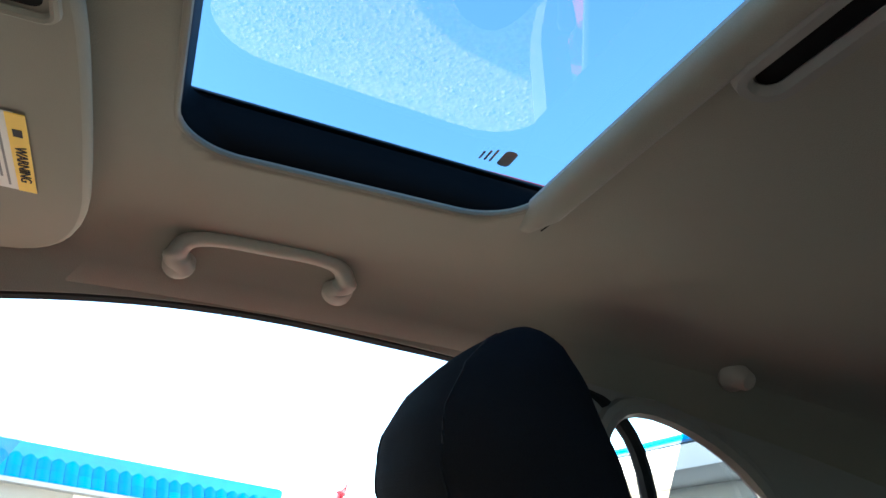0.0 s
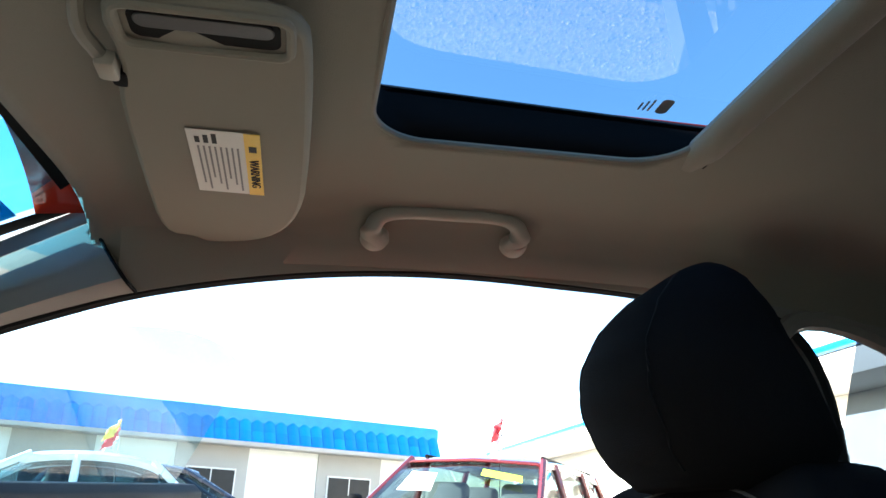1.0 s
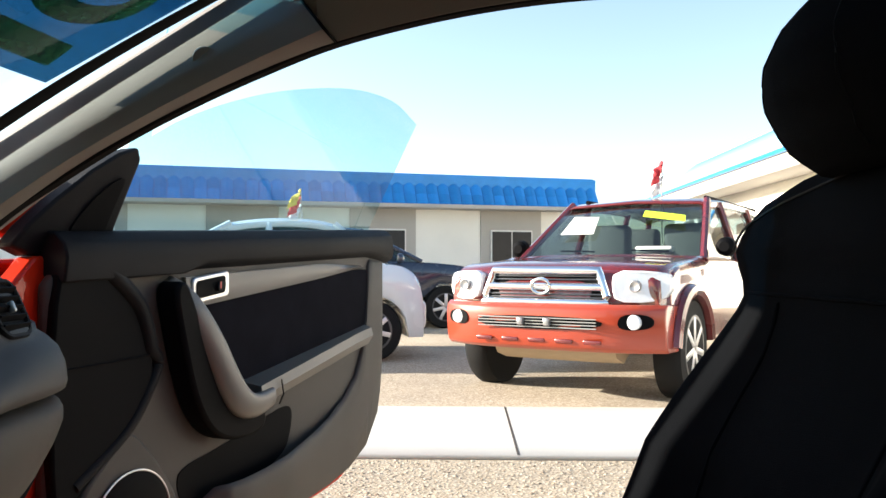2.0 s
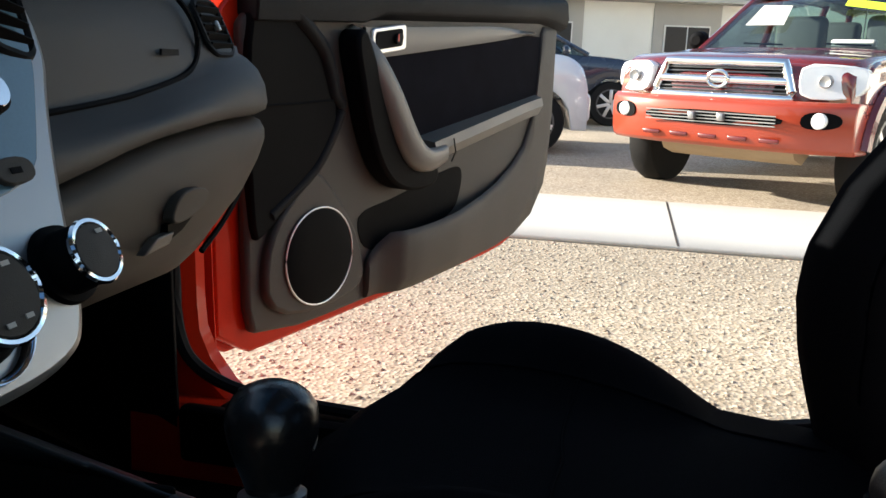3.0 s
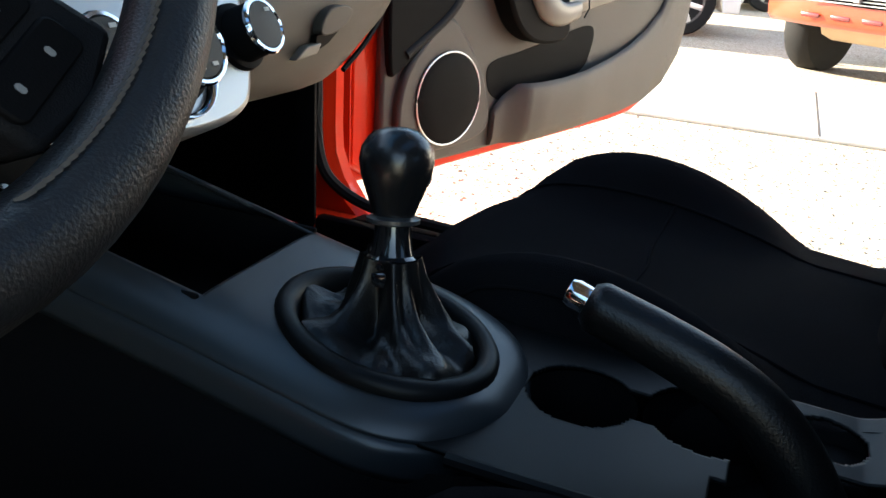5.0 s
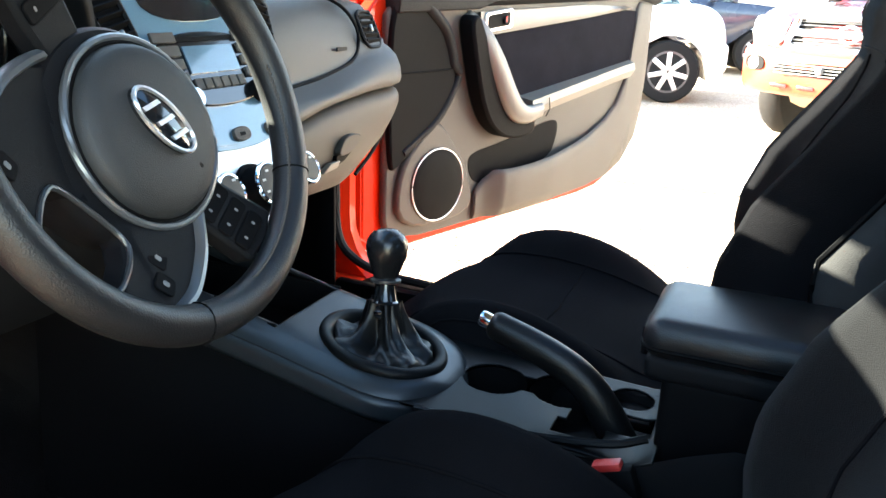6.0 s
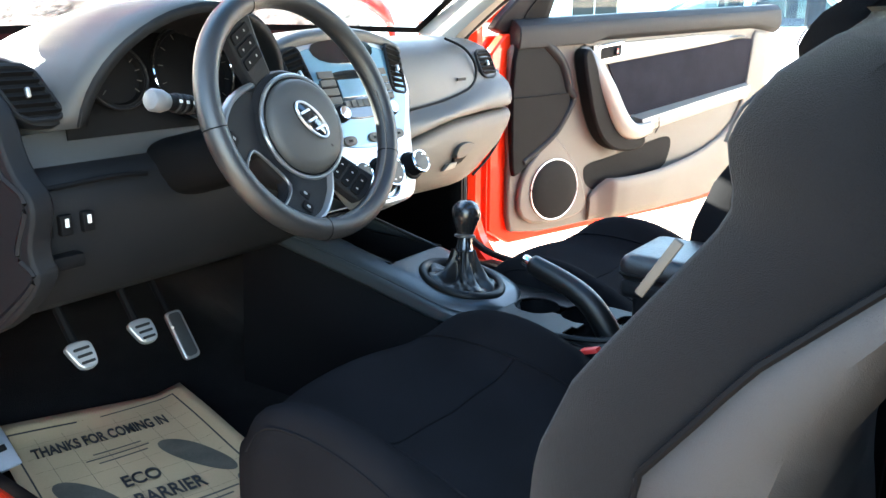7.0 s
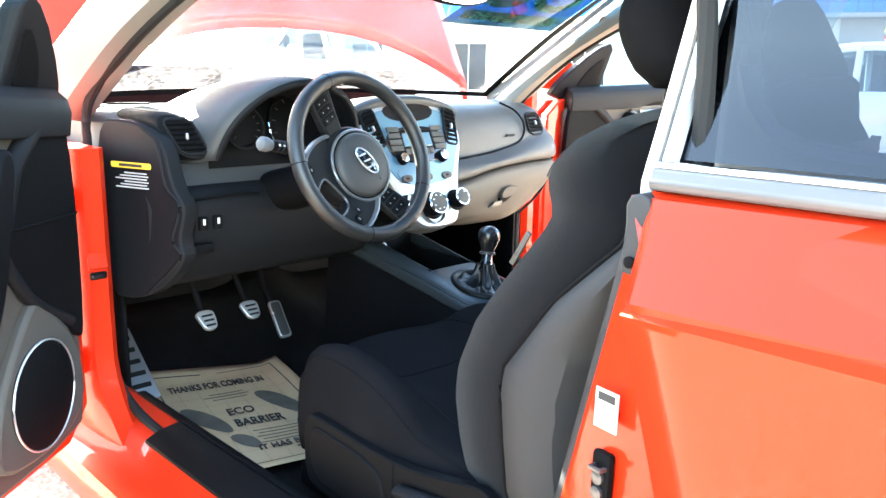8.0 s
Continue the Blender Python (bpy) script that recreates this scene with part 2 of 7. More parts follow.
def part(name, bm, mat, parent, label="", **kw):
    return link(name, bm, mat, parent, label, **kw)


def thing(name, label, category, group="", kind=""):
    return tagged(new(name), label, category, group, kind)


def loft(rings, cap=True, close=True, bm=None):
    bm = bm or bmesh.new()
    vs = [[bm.verts.new(p) for p in r] for r in rings]
    n = len(vs[0])
    for a, b in zip(vs, vs[1:]):
        for i in range(n if close else n - 1):
            j = (i + 1) % n
            bm.faces.new((a[i], a[j], b[j], b[i]))
    if cap and close:
        bm.faces.new(vs[0][::-1])
        bm.faces.new(vs[-1])
    return bm


def grid(f, us, vs, bm=None, skip=None):
    """A sheet of f(u, v); skip(u, v) leaves out cells by their middle."""
    bm = bm or bmesh.new()
    pts = [[bm.verts.new(f(u, v)) for v in vs] for u in us]
    for i in range(len(us) - 1):
        for j in range(len(vs) - 1):
            if skip and skip((us[i] + us[i + 1]) / 2, (vs[j] + vs[j + 1]) / 2):
                continue
            bm.faces.new((pts[i][j], pts[i + 1][j], pts[i + 1][j + 1], pts[i][j + 1]))
    bmesh.ops.delete(bm, geom=[v for v in bm.verts if not v.link_faces], context="VERTS")
    return bm


def span(a, b, n):
    return [a + (b - a) * i / (n - 1) for i in range(n)]


def tube(path, radius, n=10, bm=None, flat=1.0, up=(0, 0, 1), closed=False):
    """A round or oval bar along a path; radius is a number or a function of 0..1."""
    pts = [Vector(p) for p in path]
    rings = []
    for i, p in enumerate(pts):
        a = pts[i - 1] if i or closed else p
        b = pts[(i + 1) % len(pts)] if i < len(pts) - 1 or closed else p
        d = (b - a).normalized()
        side = d.cross(Vector(up))
        side = side.normalized() if side.length > 1e-4 else d.cross(Vector((1, 0, 0.1))).normalized()
        nrm = side.cross(d).normalized()
        r = radius(i / (len(pts) - 1)) if callable(radius) else radius
        rings.append([p + side * r * math.cos(t) + nrm * r * flat * math.sin(t) for t in (2 * math.pi * k / n for k in range(n))])
    if closed:
        rings.append(rings[0])
        bm = loft(rings, cap=False, bm=bm)
        bmesh.ops.remove_doubles(bm, verts=bm.verts, dist=1e-6)
        return bm
    return loft(rings, bm=bm)


def box(c, s, r=0.0, m=None, bm=None, seg=2):
    """A block of size s round c, with edges rounded by r."""
    bm = bm or bmesh.new()
    made = bmesh.ops.create_cube(bm, size=1.0)["verts"]
    bmesh.ops.transform(bm, matrix=Matrix.LocRotScale(c, None, s), verts=made)
    if r:
        edges = list({e for v in made for e in v.link_edges})
        geom = bmesh.ops.bevel(bm, geom=edges, offset=r, segments=seg, profile=0.5, affect="EDGES")
        made = list({v for f in geom["faces"] for v in f.verts} | {v for v in made if v.is_valid})
    if m:
        bmesh.ops.transform(bm, matrix=m, verts=made)
    return bm


def disc(c, axis, profile, n=24, bm=None):
    """Turned body: profile rows of (distance along axis, radius)."""
    axis = Vector(axis).normalized()
    q = Vector((0, 0, 1)).rotation_difference(axis).to_matrix()
    rings = [[Vector(c) + q @ Vector((r * math.cos(t), r * math.sin(t), h)) for t in (2 * math.pi * k / n for k in range(n))] for h, r in profile]
    return loft(rings, bm=bm)


def prism(points, to3, w0, w1, bm=None):
    """A plate: an outline in 2D, placed by to3(a, b, w), from w0 to w1."""
    return loft([[to3(a, b, w) for a, b in points] for w in (w0, w1)], bm=bm)


def smooth_loop(points, n=4):
    """Rounds an outline by cutting its corners."""
    for _ in range(n):
        out = []
        for i, p in enumerate(points):
            q = points[(i + 1) % len(points)]
            out += [(p[0] * 0.75 + q[0] * 0.25, p[1] * 0.75 + q[1] * 0.25), (p[0] * 0.25 + q[0] * 0.75, p[1] * 0.25 + q[1] * 0.75)]
        points = out
    return points


def rrect(a0, a1, b0, b1, r, n=4):
    """A rectangle with rounded corners, as an outline."""
    out = []
    for ca, cb, t0 in ((a1 - r, b1 - r, 0), (a0 + r, b1 - r, 90), (a0 + r, b0 + r, 180), (a1 - r, b0 + r, 270)):
        out += [(ca + r * math.cos(radians(t0 + 90 * k / n)), cb + r * math.sin(radians(t0 + 90 * k / n))) for k in range(n + 1)]
    return out


def curve_points(points, n=6):
    """A Catmull-Rom line through points of any dimension."""
    P = [Vector(p) for p in points]
    P = [P[0] * 2 - P[1], *P, P[-1] * 2 - P[-2]]
    out = []
    for i in range(1, len(P) - 2):
        a, b, c, d = P[i - 1:i + 3]
        for k in range(n):
            t = k / n
            out.append(0.5 * (2 * b + (c - a) * t + (2 * a - 5 * b + 4 * c - d) * t * t + (3 * b - a - 3 * c + d) * t ** 3))
    out.append(P[-2])
    return out


def lookup(table, v):
    if v <= table[0][0]:
        return table[0][1]
    for (a, x), (b, y) in zip(table, table[1:]):
        if v <= b:
            f = (v - a) / (b - a)
            return x + (y - x) * f
    return table[-1][1]


def text_part(name, body, size, m, mat, parent, label="", depth=0.0004, bold=0.0):
    cu = bpy.data.curves.new(name, "FONT")
    cu.body, cu.size, cu.extrude, cu.align_x, cu.align_y, cu.offset = body, size, depth, "CENTER", "CENTER", bold
    tmp = bpy.data.objects.new(name, cu)
    scene.collection.objects.link(tmp)
    bpy.context.view_layer.update()
    me = bpy.data.meshes.new_from_object(tmp.evaluated_get(bpy.context.evaluated_depsgraph_get()))
    bpy.data.objects.remove(tmp)
    me.transform(m)
    me.materials.clear()
    me.materials.append(mat)
    ob = new(name, me)
    ob.parent = parent
    if label:
        ob["label"] = label
    return ob


def frame_matrix(o, x, y):
    x, y = Vector(x).normalized(), Vector(y)
    z = x.cross(y).normalized()
    y = z.cross(x)
    m = Matrix((x, y, z)).transposed().to_4x4()
    m.translation = o
    return m


# ---- the car's shell ----
def roof_z(x, y):
    s = abs(x) / 0.635
    return 1.354 - 0.036 * ((y + 0.2) / 0.7) ** 2 - 0.010 * s ** 2 - 0.060 * s ** 18


def edge_z(y):
    """Height of the top edge of the door opening."""
    return 1.280 - (0.37 * y * y if y > 0 else 0.10 * y * y)


def body_x(z):
    """Half width of the outer skin."""
    if z < 0.96:
        shoulder = 0.62 * max(0.0, z - 0.858) + 2.0 * max(0.0, z - 0.90) ** 2
        tuck = 0.10 * max(0.0, 0.852 - z) - 0.16 * max(0.0, 0.852 - z) ** 2
        return 0.838 - shoulder - tuck + (0.020 if z < 0.852 else 0.020 * max(0.0, (0.862 - z) / 0.010)) - 0.22 * max(0.0, 0.45 - z) ** 2
    return 0.768 - (z - 0.96) * 0.42


def in_sunroof(x, y):
    cx, cy, hx, hy, r = 0.0, 0.0145, 0.430, 0.1545, 0.058
    dx, dy = max(abs(x - cx) - hx + r, 0), max(abs(y - cy) - hy + r, 0)
    return dx * dx + dy * dy < r * r and abs(x) < hx and abs(y - cy) < hy


coupe = thing("coupe_body", "bright red two-door coupe body shell with beige headlining", "car body")
xs = sorted(set(span(-0.635, 0.635, 61) + [-0.43, -0.42, -0.40, 0.40, 0.42, 0.43, 0.6, 0.62, -0.6, -0.62]))
ys = sorted(set(span(-1.25, 0.50, 90) + [-0.14, 0.169, 0.155, 0.162, -0.125]))
lining = grid(lambda x, y: (x, y, roof_z(x, y)), xs, ys, skip=in_sunroof)
for v in lining.verts:
    # the ragged rim of cells is drawn onto the rounded outline
    if v.is_boundary and abs(v.co.x) < 0.5 and -0.2 < v.co.y < 0.24:
        hx, hy, r = 0.43, 0.1545, 0.058
        px, py = abs(v.co.x), v.co.y - 0.0145
        ox, oy = px - (hx - r), abs(py) - (hy - r)
        if ox > 0 and oy > 0:
            k = r / math.hypot(ox, oy)
            px, py = hx - r + ox * k, math.copysign(hy - r + oy * k, py)
        elif ox > oy:
            px = hx
        else:
            py = math.copysign(hy, py)
        v.co.x, v.co.y = math.copysign(px, v.co.x), py + 0.0145
        v.co.z = roof_z(v.co.x, v.co.y)
for v in lining.verts:
    v.co.y -= 0.05 * (v.co.x / 0.635) ** 2 * max(0, v.co.y - 0.2) / 0.3
part("headliner", lining, HEADLINER, coupe, "beige woven cloth headlining", solid=0.004)


def sun_loop(z, grow=0.0, n=12, back=-0.14, r=0.058):
    """Outline of the sunroof opening, its rear end at back."""
    out = []
    for cx, y0, a0 in ((1, 0.169, 0), (-1, 0.169, 90), (-1, back, 180), (1, back, 270)):
        for k in range(n + 1):
            a = radians(a0 + 90 * k / n)
            out.append((cx * (0.43 - r) + math.cos(a) * (r + grow), y0 - math.copysign(r, y0) + math.sin(a) * (r + grow), z))
    return out


# the cassette's wall runs on above the sliding shade, so its rear end is out of sight
part("sunroof_surround", loft([[(x, y, roof_z(x, y) + 0.004) for x, y, _ in sun_loop(0, 0.006, back=-0.43)], sun_loop(1.365, 0.002, back=-0.43, r=0.03), sun_loop(1.3905, 0.0, back=-0.43, r=0.016)], cap=False), BLACK, coupe, "black sunroof cassette wall", solid=0.003)
part("opening_edge", tube([(x, y, roof_z(x, y) + 0.001) for x, y, _ in sun_loop(0, 0.002)], 0.0035, 8, closed=True), HEADLINER, coupe, "turned-in cloth edge of the sunroof opening")
part("sunroof_glass", grid(lambda x, y: (x, y, 1.395 - 0.012 * x * x), span(-0.45, 0.45, 13), span(-0.42, 0.22, 9)), ROOF_GLASS, coupe, "blue tinted sunroof pane")
for a, b in ((0.428, 0.45), (-0.45, -0.428)):
    part("glass_band", grid(lambda x, y: (x, y, 1.3985 - 0.012 * x * x), span(a, b, 5), span(-0.42, 0.22, 5)), BLACK_GLOSS, coupe, "black printed border of the sunroof pane", solid=0.002)
etch = part("glass_mark", prism(rrect(0.375, 0.402, -0.118, -0.106, 0.005), lambda a, b, w: (a, b, 1.3925 - 0.012 * a * a + w), -0.0004, 0.0), LABEL_GREY, coupe, "small printed glass mark")
for k in range(3):
    part("mark_line", prism(rrect(0.378 + 0.004 * k, 0.400, -0.100 + 0.005 * k, -0.098 + 0.005 * k, 0.0008, 1), lambda a, b, w: (a, b, 1.3925 - 0.012 * a * a + w), -0.0004, 0.0), LABEL_GREY, etch)
# rolled front edge of the sliding shade, with its finger pull
lip = []
for x in span(-0.43, 0.43, 23):
    z = roof_z(x, -0.150)
    f = 1 - 0.55 * max(0.0, (abs(x) - 0.40) / 0.03) ** 2
    lip.append([(x, -0.154 + 0.018 * f * math.cos(a), z + 0.001 + 0.013 * f * math.sin(a)) for a in (2 * math.pi * k / 12 for k in range(12))])
part("sunshade_edge", loft(lip), HEADLINER, coupe, "beige rolled edge of the sunroof shade")
part("sunshade_pull", prism(rrect(-0.06, 0.150, -0.196, -0.178, 0.009), lambda a, b, w: (a, b, roof_z(a, b) + w), -0.0035, -0.006), BLACK, coupe, "dark recessed finger pull")
part("sunshade_pull_rim", tube([(a, b, roof_z(a, b) - 0.006) for a, b in rrect(-0.068, 0.158, -0.204, -0.170, 0.016)], 0.007, 6, closed=True), TRIM_BEIGE, coupe)
part("shade_gap", tube([(x, -0.171 + 0.004 * (abs(x) / 0.43) ** 6, roof_z(x, -0.171) - 0.0005) for x in span(-0.425, 0.425, 21)], 0.0018, 6), BLACK, coupe)
part("outer_roof", grid(lambda x, y: (x, y, 1.425 - 0.05 * ((y + 0.25) / 0.75) ** 2 - 0.03 * (x / 0.64) ** 2 - 0.06 * (abs(x) / 0.66) ** 8), xs, sorted(set(span(-1.3, 0.52, 40) + [-0.43, 0.225])), skip=lambda x, y: abs(x) < 0.44 and -0.43 < y < 0.225), RED, coupe, "glossy red roof skin", solid=0.003)

# windscreen pillars, roof rails and seals on both sides

def inset(side, *args, **kw):
    """A part of the rear flank; the driver's flank stands further in, easing off towards the roof and the tail."""
    ob = part(*args, **kw)
    if side < 0:
        for v in ob.data.vertices:
            f = (1 - 0.8 * min(1.0, max(0.0, (v.co.z - 1.05) / 0.28))) * min(1.0, max(0.0, v.co.y + 2.0))
            v.co += Vector((0.083, 0.046, -0.020)) * f
    return ob


for s in (1, -1):
    rows = []
    for k in range(15):
        f = k / 14
        y = 0.40 + 0.56 * f
        zd = edge_z(y) - 0.03 * max(0, f - 0.6)
        wx, wy, wz = 0.655 + 0.075 * f, 0.475 + 0.62 * f, 1.318 - 0.345 * f
        d, w = Vector((s * (0.638 + 0.075 * f), y, zd)), Vector((s * wx, wy, wz))
        inn = Vector((-s * 0.035, -0.012, -0.02))
        rows.append([d + Vector((s * 0.05, 0, 0.01)), d, d.lerp(w, 0.25) + inn * 0.8, d.lerp(w, 0.55) + inn, d.lerp(w, 0.85) + inn * 0.6, w, w + Vector((s * 0.05, 0.02, 0.02)), d.lerp(w, 0.5) + Vector((s * 0.08, 0.02, 0.03))])
    part("windscreen_pillar", loft(rows), TRIM_BEIGE, coupe, "grey-beige moulded windscreen pillar trim")
    part("pillar_cap", disc(Vector(rows[3][3]) + Vector((s * 0.012, 0.004, 0.004)), (-s * 0.85, -0.3, -0.45), [(-0.01, 0.016), (0.002, 0.016), (0.0035, 0.013), (0.0035, 0.001)], 18), TRIM_BEIGE, coupe)
    part("pillar_joint", tube([Vector(p) + Vector((-s * 0.001, 0, -0.001)) for p in curve_points([rows[0][1], rows[0][2], rows[0][3], rows[0][4], rows[0][5]], 4)], 0.0022, 6), BLACK, coupe)
    rail = []
    for y in span(-1.24, 0.42, 44):
        zr, ze = roof_z(0.6, y), edge_z(y)
        rail.append([(s * 0.60, y, zr - 0.001), (s * 0.618, y, zr * 0.62 + ze * 0.38), (s * 0.632, y, ze + 0.012), (s * 0.640, y, ze), (s * 0.665, y, ze + 0.004), (s * 0.665, y, zr + 0.03)])
    part("roof_rail", loft(rail), HEADLINER, coupe)
    seal = [(s * 0.655, -0.44, 0.55), (s * 0.65, -0.45, 0.9), (s * 0.64, -0.43, 1.16), (s * 0.642, -0.36, edge_z(-0.36) - 0.006)]
    seal += [(s * 0.651, y, edge_z(y) + 0.005) for y in span(-0.2, 0.4, 6)] + [(s * (0.651 + 0.13 * (y - 0.4)), y, edge_z(y) + 0.004 - 0.02 * max(0, y - 0.7)) for y in span(0.5, 0.86, 5)]
    seal += [(0.722, 0.94, 0.93), (0.712, 0.925, 0.75), (0.704, 0.917, 0.55), (0.702, 0.912, 0.45), (0.702, 0.882, 0.395), (0.702, 0.80, 0.362), (0.704, 0.66, 0.352), (0.715, 0.3, 0.335)] if s > 0 else [(s * 0.725, 0.90, 0.93), (s * 0.735, 0.86, 0.75), (s * 0.735, 0.84, 0.5), (s * 0.735, 0.80, 0.385), (s * 0.73, 0.66, 0.33), (s * 0.725, 0.3, 0.325)]
    seal += [ (s * 0.715, -0.25, 0.33), (s * 0.69, -0.40, 0.40), (s * 0.655, -0.44, 0.55)]
    part("door_seal", tube(curve_points(seal, 6), 0.010, 8), RUBBER, coupe, "black rubber door seal")

    # hinge pillar, sill and lock pillar in body colour
    hp, hy = [], (0.062 if s > 0 else -0.065)
    for z in span(0.26, 0.885 if s < 0 else 1.0, 18):
        flare = 0.16 * max(0.0, (0.46 - z) / 0.2) ** 2
        hp.append([(s * 0.735, 0.862 + hy - flare, z), (s * 0.75, 0.845 + hy - flare, z), (s * 0.785, 0.85 + hy - flare, z), (s * 0.795, 0.875 + hy - flare * 0.8, z), (s * 0.80, 0.915 + hy - flare * 0.4, z), (s * 0.805, 1.0, z), (s * 0.805, 1.10, z), (s * 0.735, 1.10, z)])
    part("hinge_pillar", loft(hp), RED, coupe)
    for z in (0.44, 0.78):
        part("door_hinge", box((s * 0.805, 0.90 + hy, z), (0.03, 0.035, 0.055), 0.006), RED, coupe)
    if s < 0:
        part("check_slot", box((-0.768, 0.781, 0.628), (0.034, 0.010, 0.016), 0.004), BLACK, coupe, "dark slot of the door check")
        part("check_arm", box((-0.772, 0.774, 0.628), (0.022, 0.014, 0.007), 0.002), DASH_DARK, coupe)
        part("check_brow", loft([[(-0.750, 0.782, z0), (-0.786, 0.786, z0), (-0.788, 0.786 - g, z0 + 0.004), (-0.750, 0.782 - g, z0 + 0.004)] for z0, g in ((0.640, 0.010), (0.655, 0.007), (0.672, 0.001))]), RED, coupe, "red pressed brow over the door check", bevel=0.002)
    sill = []
    for y in span(-0.46, 0.98, 16):
        sill.append([(s * x, y, z) for x, z in ((0.66, 0.20), (0.668, 0.322), (0.69, 0.336), (0.735, 0.33), (0.76, 0.318), (0.785, 0.295), (0.83, 0.288), (0.858, 0.27), (0.862, 0.23), (0.84, 0.16), (0.7, 0.15))])
    part("sill", loft(sill), RED, coupe)
    part("scuff_plate", loft([[(s * 0.672, y, 0.327), (s * 0.69, y, 0.341), (s * 0.735, y, 0.336), (s * 0.765, y, 0.322), (s * 0.765, y, 0.316), (s * 0.672, y, 0.316)] for y in span(-0.30, 0.62 if s < 0 else 0.84, 8)]), BLACK, coupe, "black textured sill plate", bevel=0.003)
    front_y = lambda z: -0.540 + 0.07 * max(0.0, (z - 0.68) / 0.275)
    lock = []
    for z in span(0.28, 0.93, 16):
        f = (z - 0.28) / 0.65
        y0 = -0.290 - 0.145 * f
        yo = front_y(z) + (0.0 if s < 0 else 0.10)
        y0 += 0.0 if s < 0 else 0.10
        lead = 0.026 if s < 0 else 0.0
        lock.append([(s * 0.655, y0 - 0.005 + lead, z), (s * 0.675, y0 + 0.004 + lead, z), (s * 0.712, y0 - 0.008 + 0.6 * lead, z), (s * 0.74, y0 - 0.035, z), (s * 0.79, yo + 0.02, z), (s * (body_x(z) - 0.020), yo + 0.012, z), (s * (body_x(z) - 0.003), yo - 0.004, z), (s * (body_x(z) - 0.02), yo - 0.2, z), (s * 0.655, yo - 0.2, z)])
    if s < 0:
        for k, row in enumerate(lock):
            z = row[0][2]
            y0, yo = -0.290 - 0.145 * (z - 0.28) / 0.65, front_y(z)
            lock[k] = [(-0.648, y0 + 0.020, z), (-0.672, y0 + 0.030, z), (-0.680, y0 + 0.020, z), (-0.700, yo + 0.070, z), (-(body_x(z) - 0.103), yo + 0.058, z), (-(body_x(z) - 0.086), yo + 0.042, z), (-(body_x(z) - 0.10), yo - 0.2, z), (-0.648, yo - 0.2, z)]
    part("lock_pillar", loft(lock), RED, coupe)
    part("pillar_seal_strip", loft([[(s * 0.64, y0 - 0.02, z), (s * 0.64, y0 + 0.012, z), (s * 0.646, y0 + 0.020, z), (s * 0.655, y0 + 0.022, z), (s * 0.664, y0 + 0.016, z), (s * 0.668, y0 + 0.004, z), (s * 0.668, y0 - 0.02, z)] for z, y0 in ((z, -0.264 - 0.145 * (z - 0.28) / 0.65) for z in span(0.30, 0.915, 14))]), SEAL_GREY, coupe, "grey rubber seal strip along the pillar")
    SM = frame_matrix((-0.694, -0.3910, 0.6210), (-0.17, -0.985, 0), (0, -0.1, 1)) if s < 0 else frame_matrix((0.757, -0.343, 0.632), (0.40, -0.916, 0), (0, -0.1, 1))
    part("striker", box((0, 0, 0), (0.028, 0.058, 0.012), 0.006, SM), BLACK, coupe, "black door lock striker plate")
    part("striker_loop", tube([SM @ Vector(p) for p in ((-0.006, 0.012, 0.0), (-0.006, 0.012, -s * 0.014), (0.008, 0.012, -s * 0.014), (0.008, 0.012, 0.0))], 0.003, 8), ALLOY_DARK, coupe)
    for dz in (-0.018, 0.0):
        part("striker_bolt", disc(SM @ Vector((0, dz, -s * 0.006)), SM.to_3x3() @ Vector((0, 0, -s)), [(0, 0.008), (0.004, 0.008), (0.005, 0.005)], 12), ALLOY_DARK, coupe)
    bracket = smooth_loop([(-0.402, 0.940), (-0.404, 0.905), (-0.398, 0.864), (-0.416, 0.860), (-0.420, 0.846), (-0.434, 0.850), (-0.438, 0.890), (-0.434, 0.925), (-0.425, 0.945)], 1)
    part("pillar_bracket", prism([(y + -0.003 if s < 0 else y + 0.10, z -0.010 * (s < 0)) for y, z in bracket], lambda a, b, w: (s * (w - 0.022 * (s < 0)), a, b), 0.690, 0.730), SEAL_GREY, coupe, "dark grey plastic pillar bracket", bevel=0.005)
    part("bracket_bolt", disc((s * (0.730 - 0.022 * (s < 0)), -0.412 + (-0.003 if s < 0 else 0.10), 0.875 -0.010 * (s < 0)), (s, 0, 0), [(0, 0.006), (0.003, 0.006), (0.004, 0.004)], 14), BLACK, coupe)
    # quarter panel, belt moulding, quarter glass and its pillar
    inset(s, "quarter_panel", grid(lambda y, z: (s * (body_x(z) - 0.012 * max(0, -y - 1.0)), y + (front_y(z) + 0.540) * max(0.0, (y + 1.2) / 0.66), z), span(-2.1, -0.540, 30), sorted(set(span(0.16, 0.955, 30) + [0.846, 0.852, 0.857, 0.862, 0.868])), skip=lambda y, z: (y + 1.72) ** 2 + (z - 0.31) ** 2 < 0.115), RED, coupe, "glossy red quarter panel", solid=0.003)
    inset(s, "belt_moulding", loft([[(s * 0.760, y, 0.955), (s * 0.782, y, 0.957), (s * 0.786, y, 0.966), (s * 0.778, y, 0.978), (s * 0.757, y, 0.981)] for y in span(-1.75, -0.470, 8)]), BELT_GREY, coupe, "grey belt moulding", bevel=0.003)
    inset(s, "belt_line", tube([(s * 0.7745, y, 0.9815) for y in span(-1.75, -0.468, 8)], 0.0035, 8), CHROME, coupe, "bright line along the belt moulding")
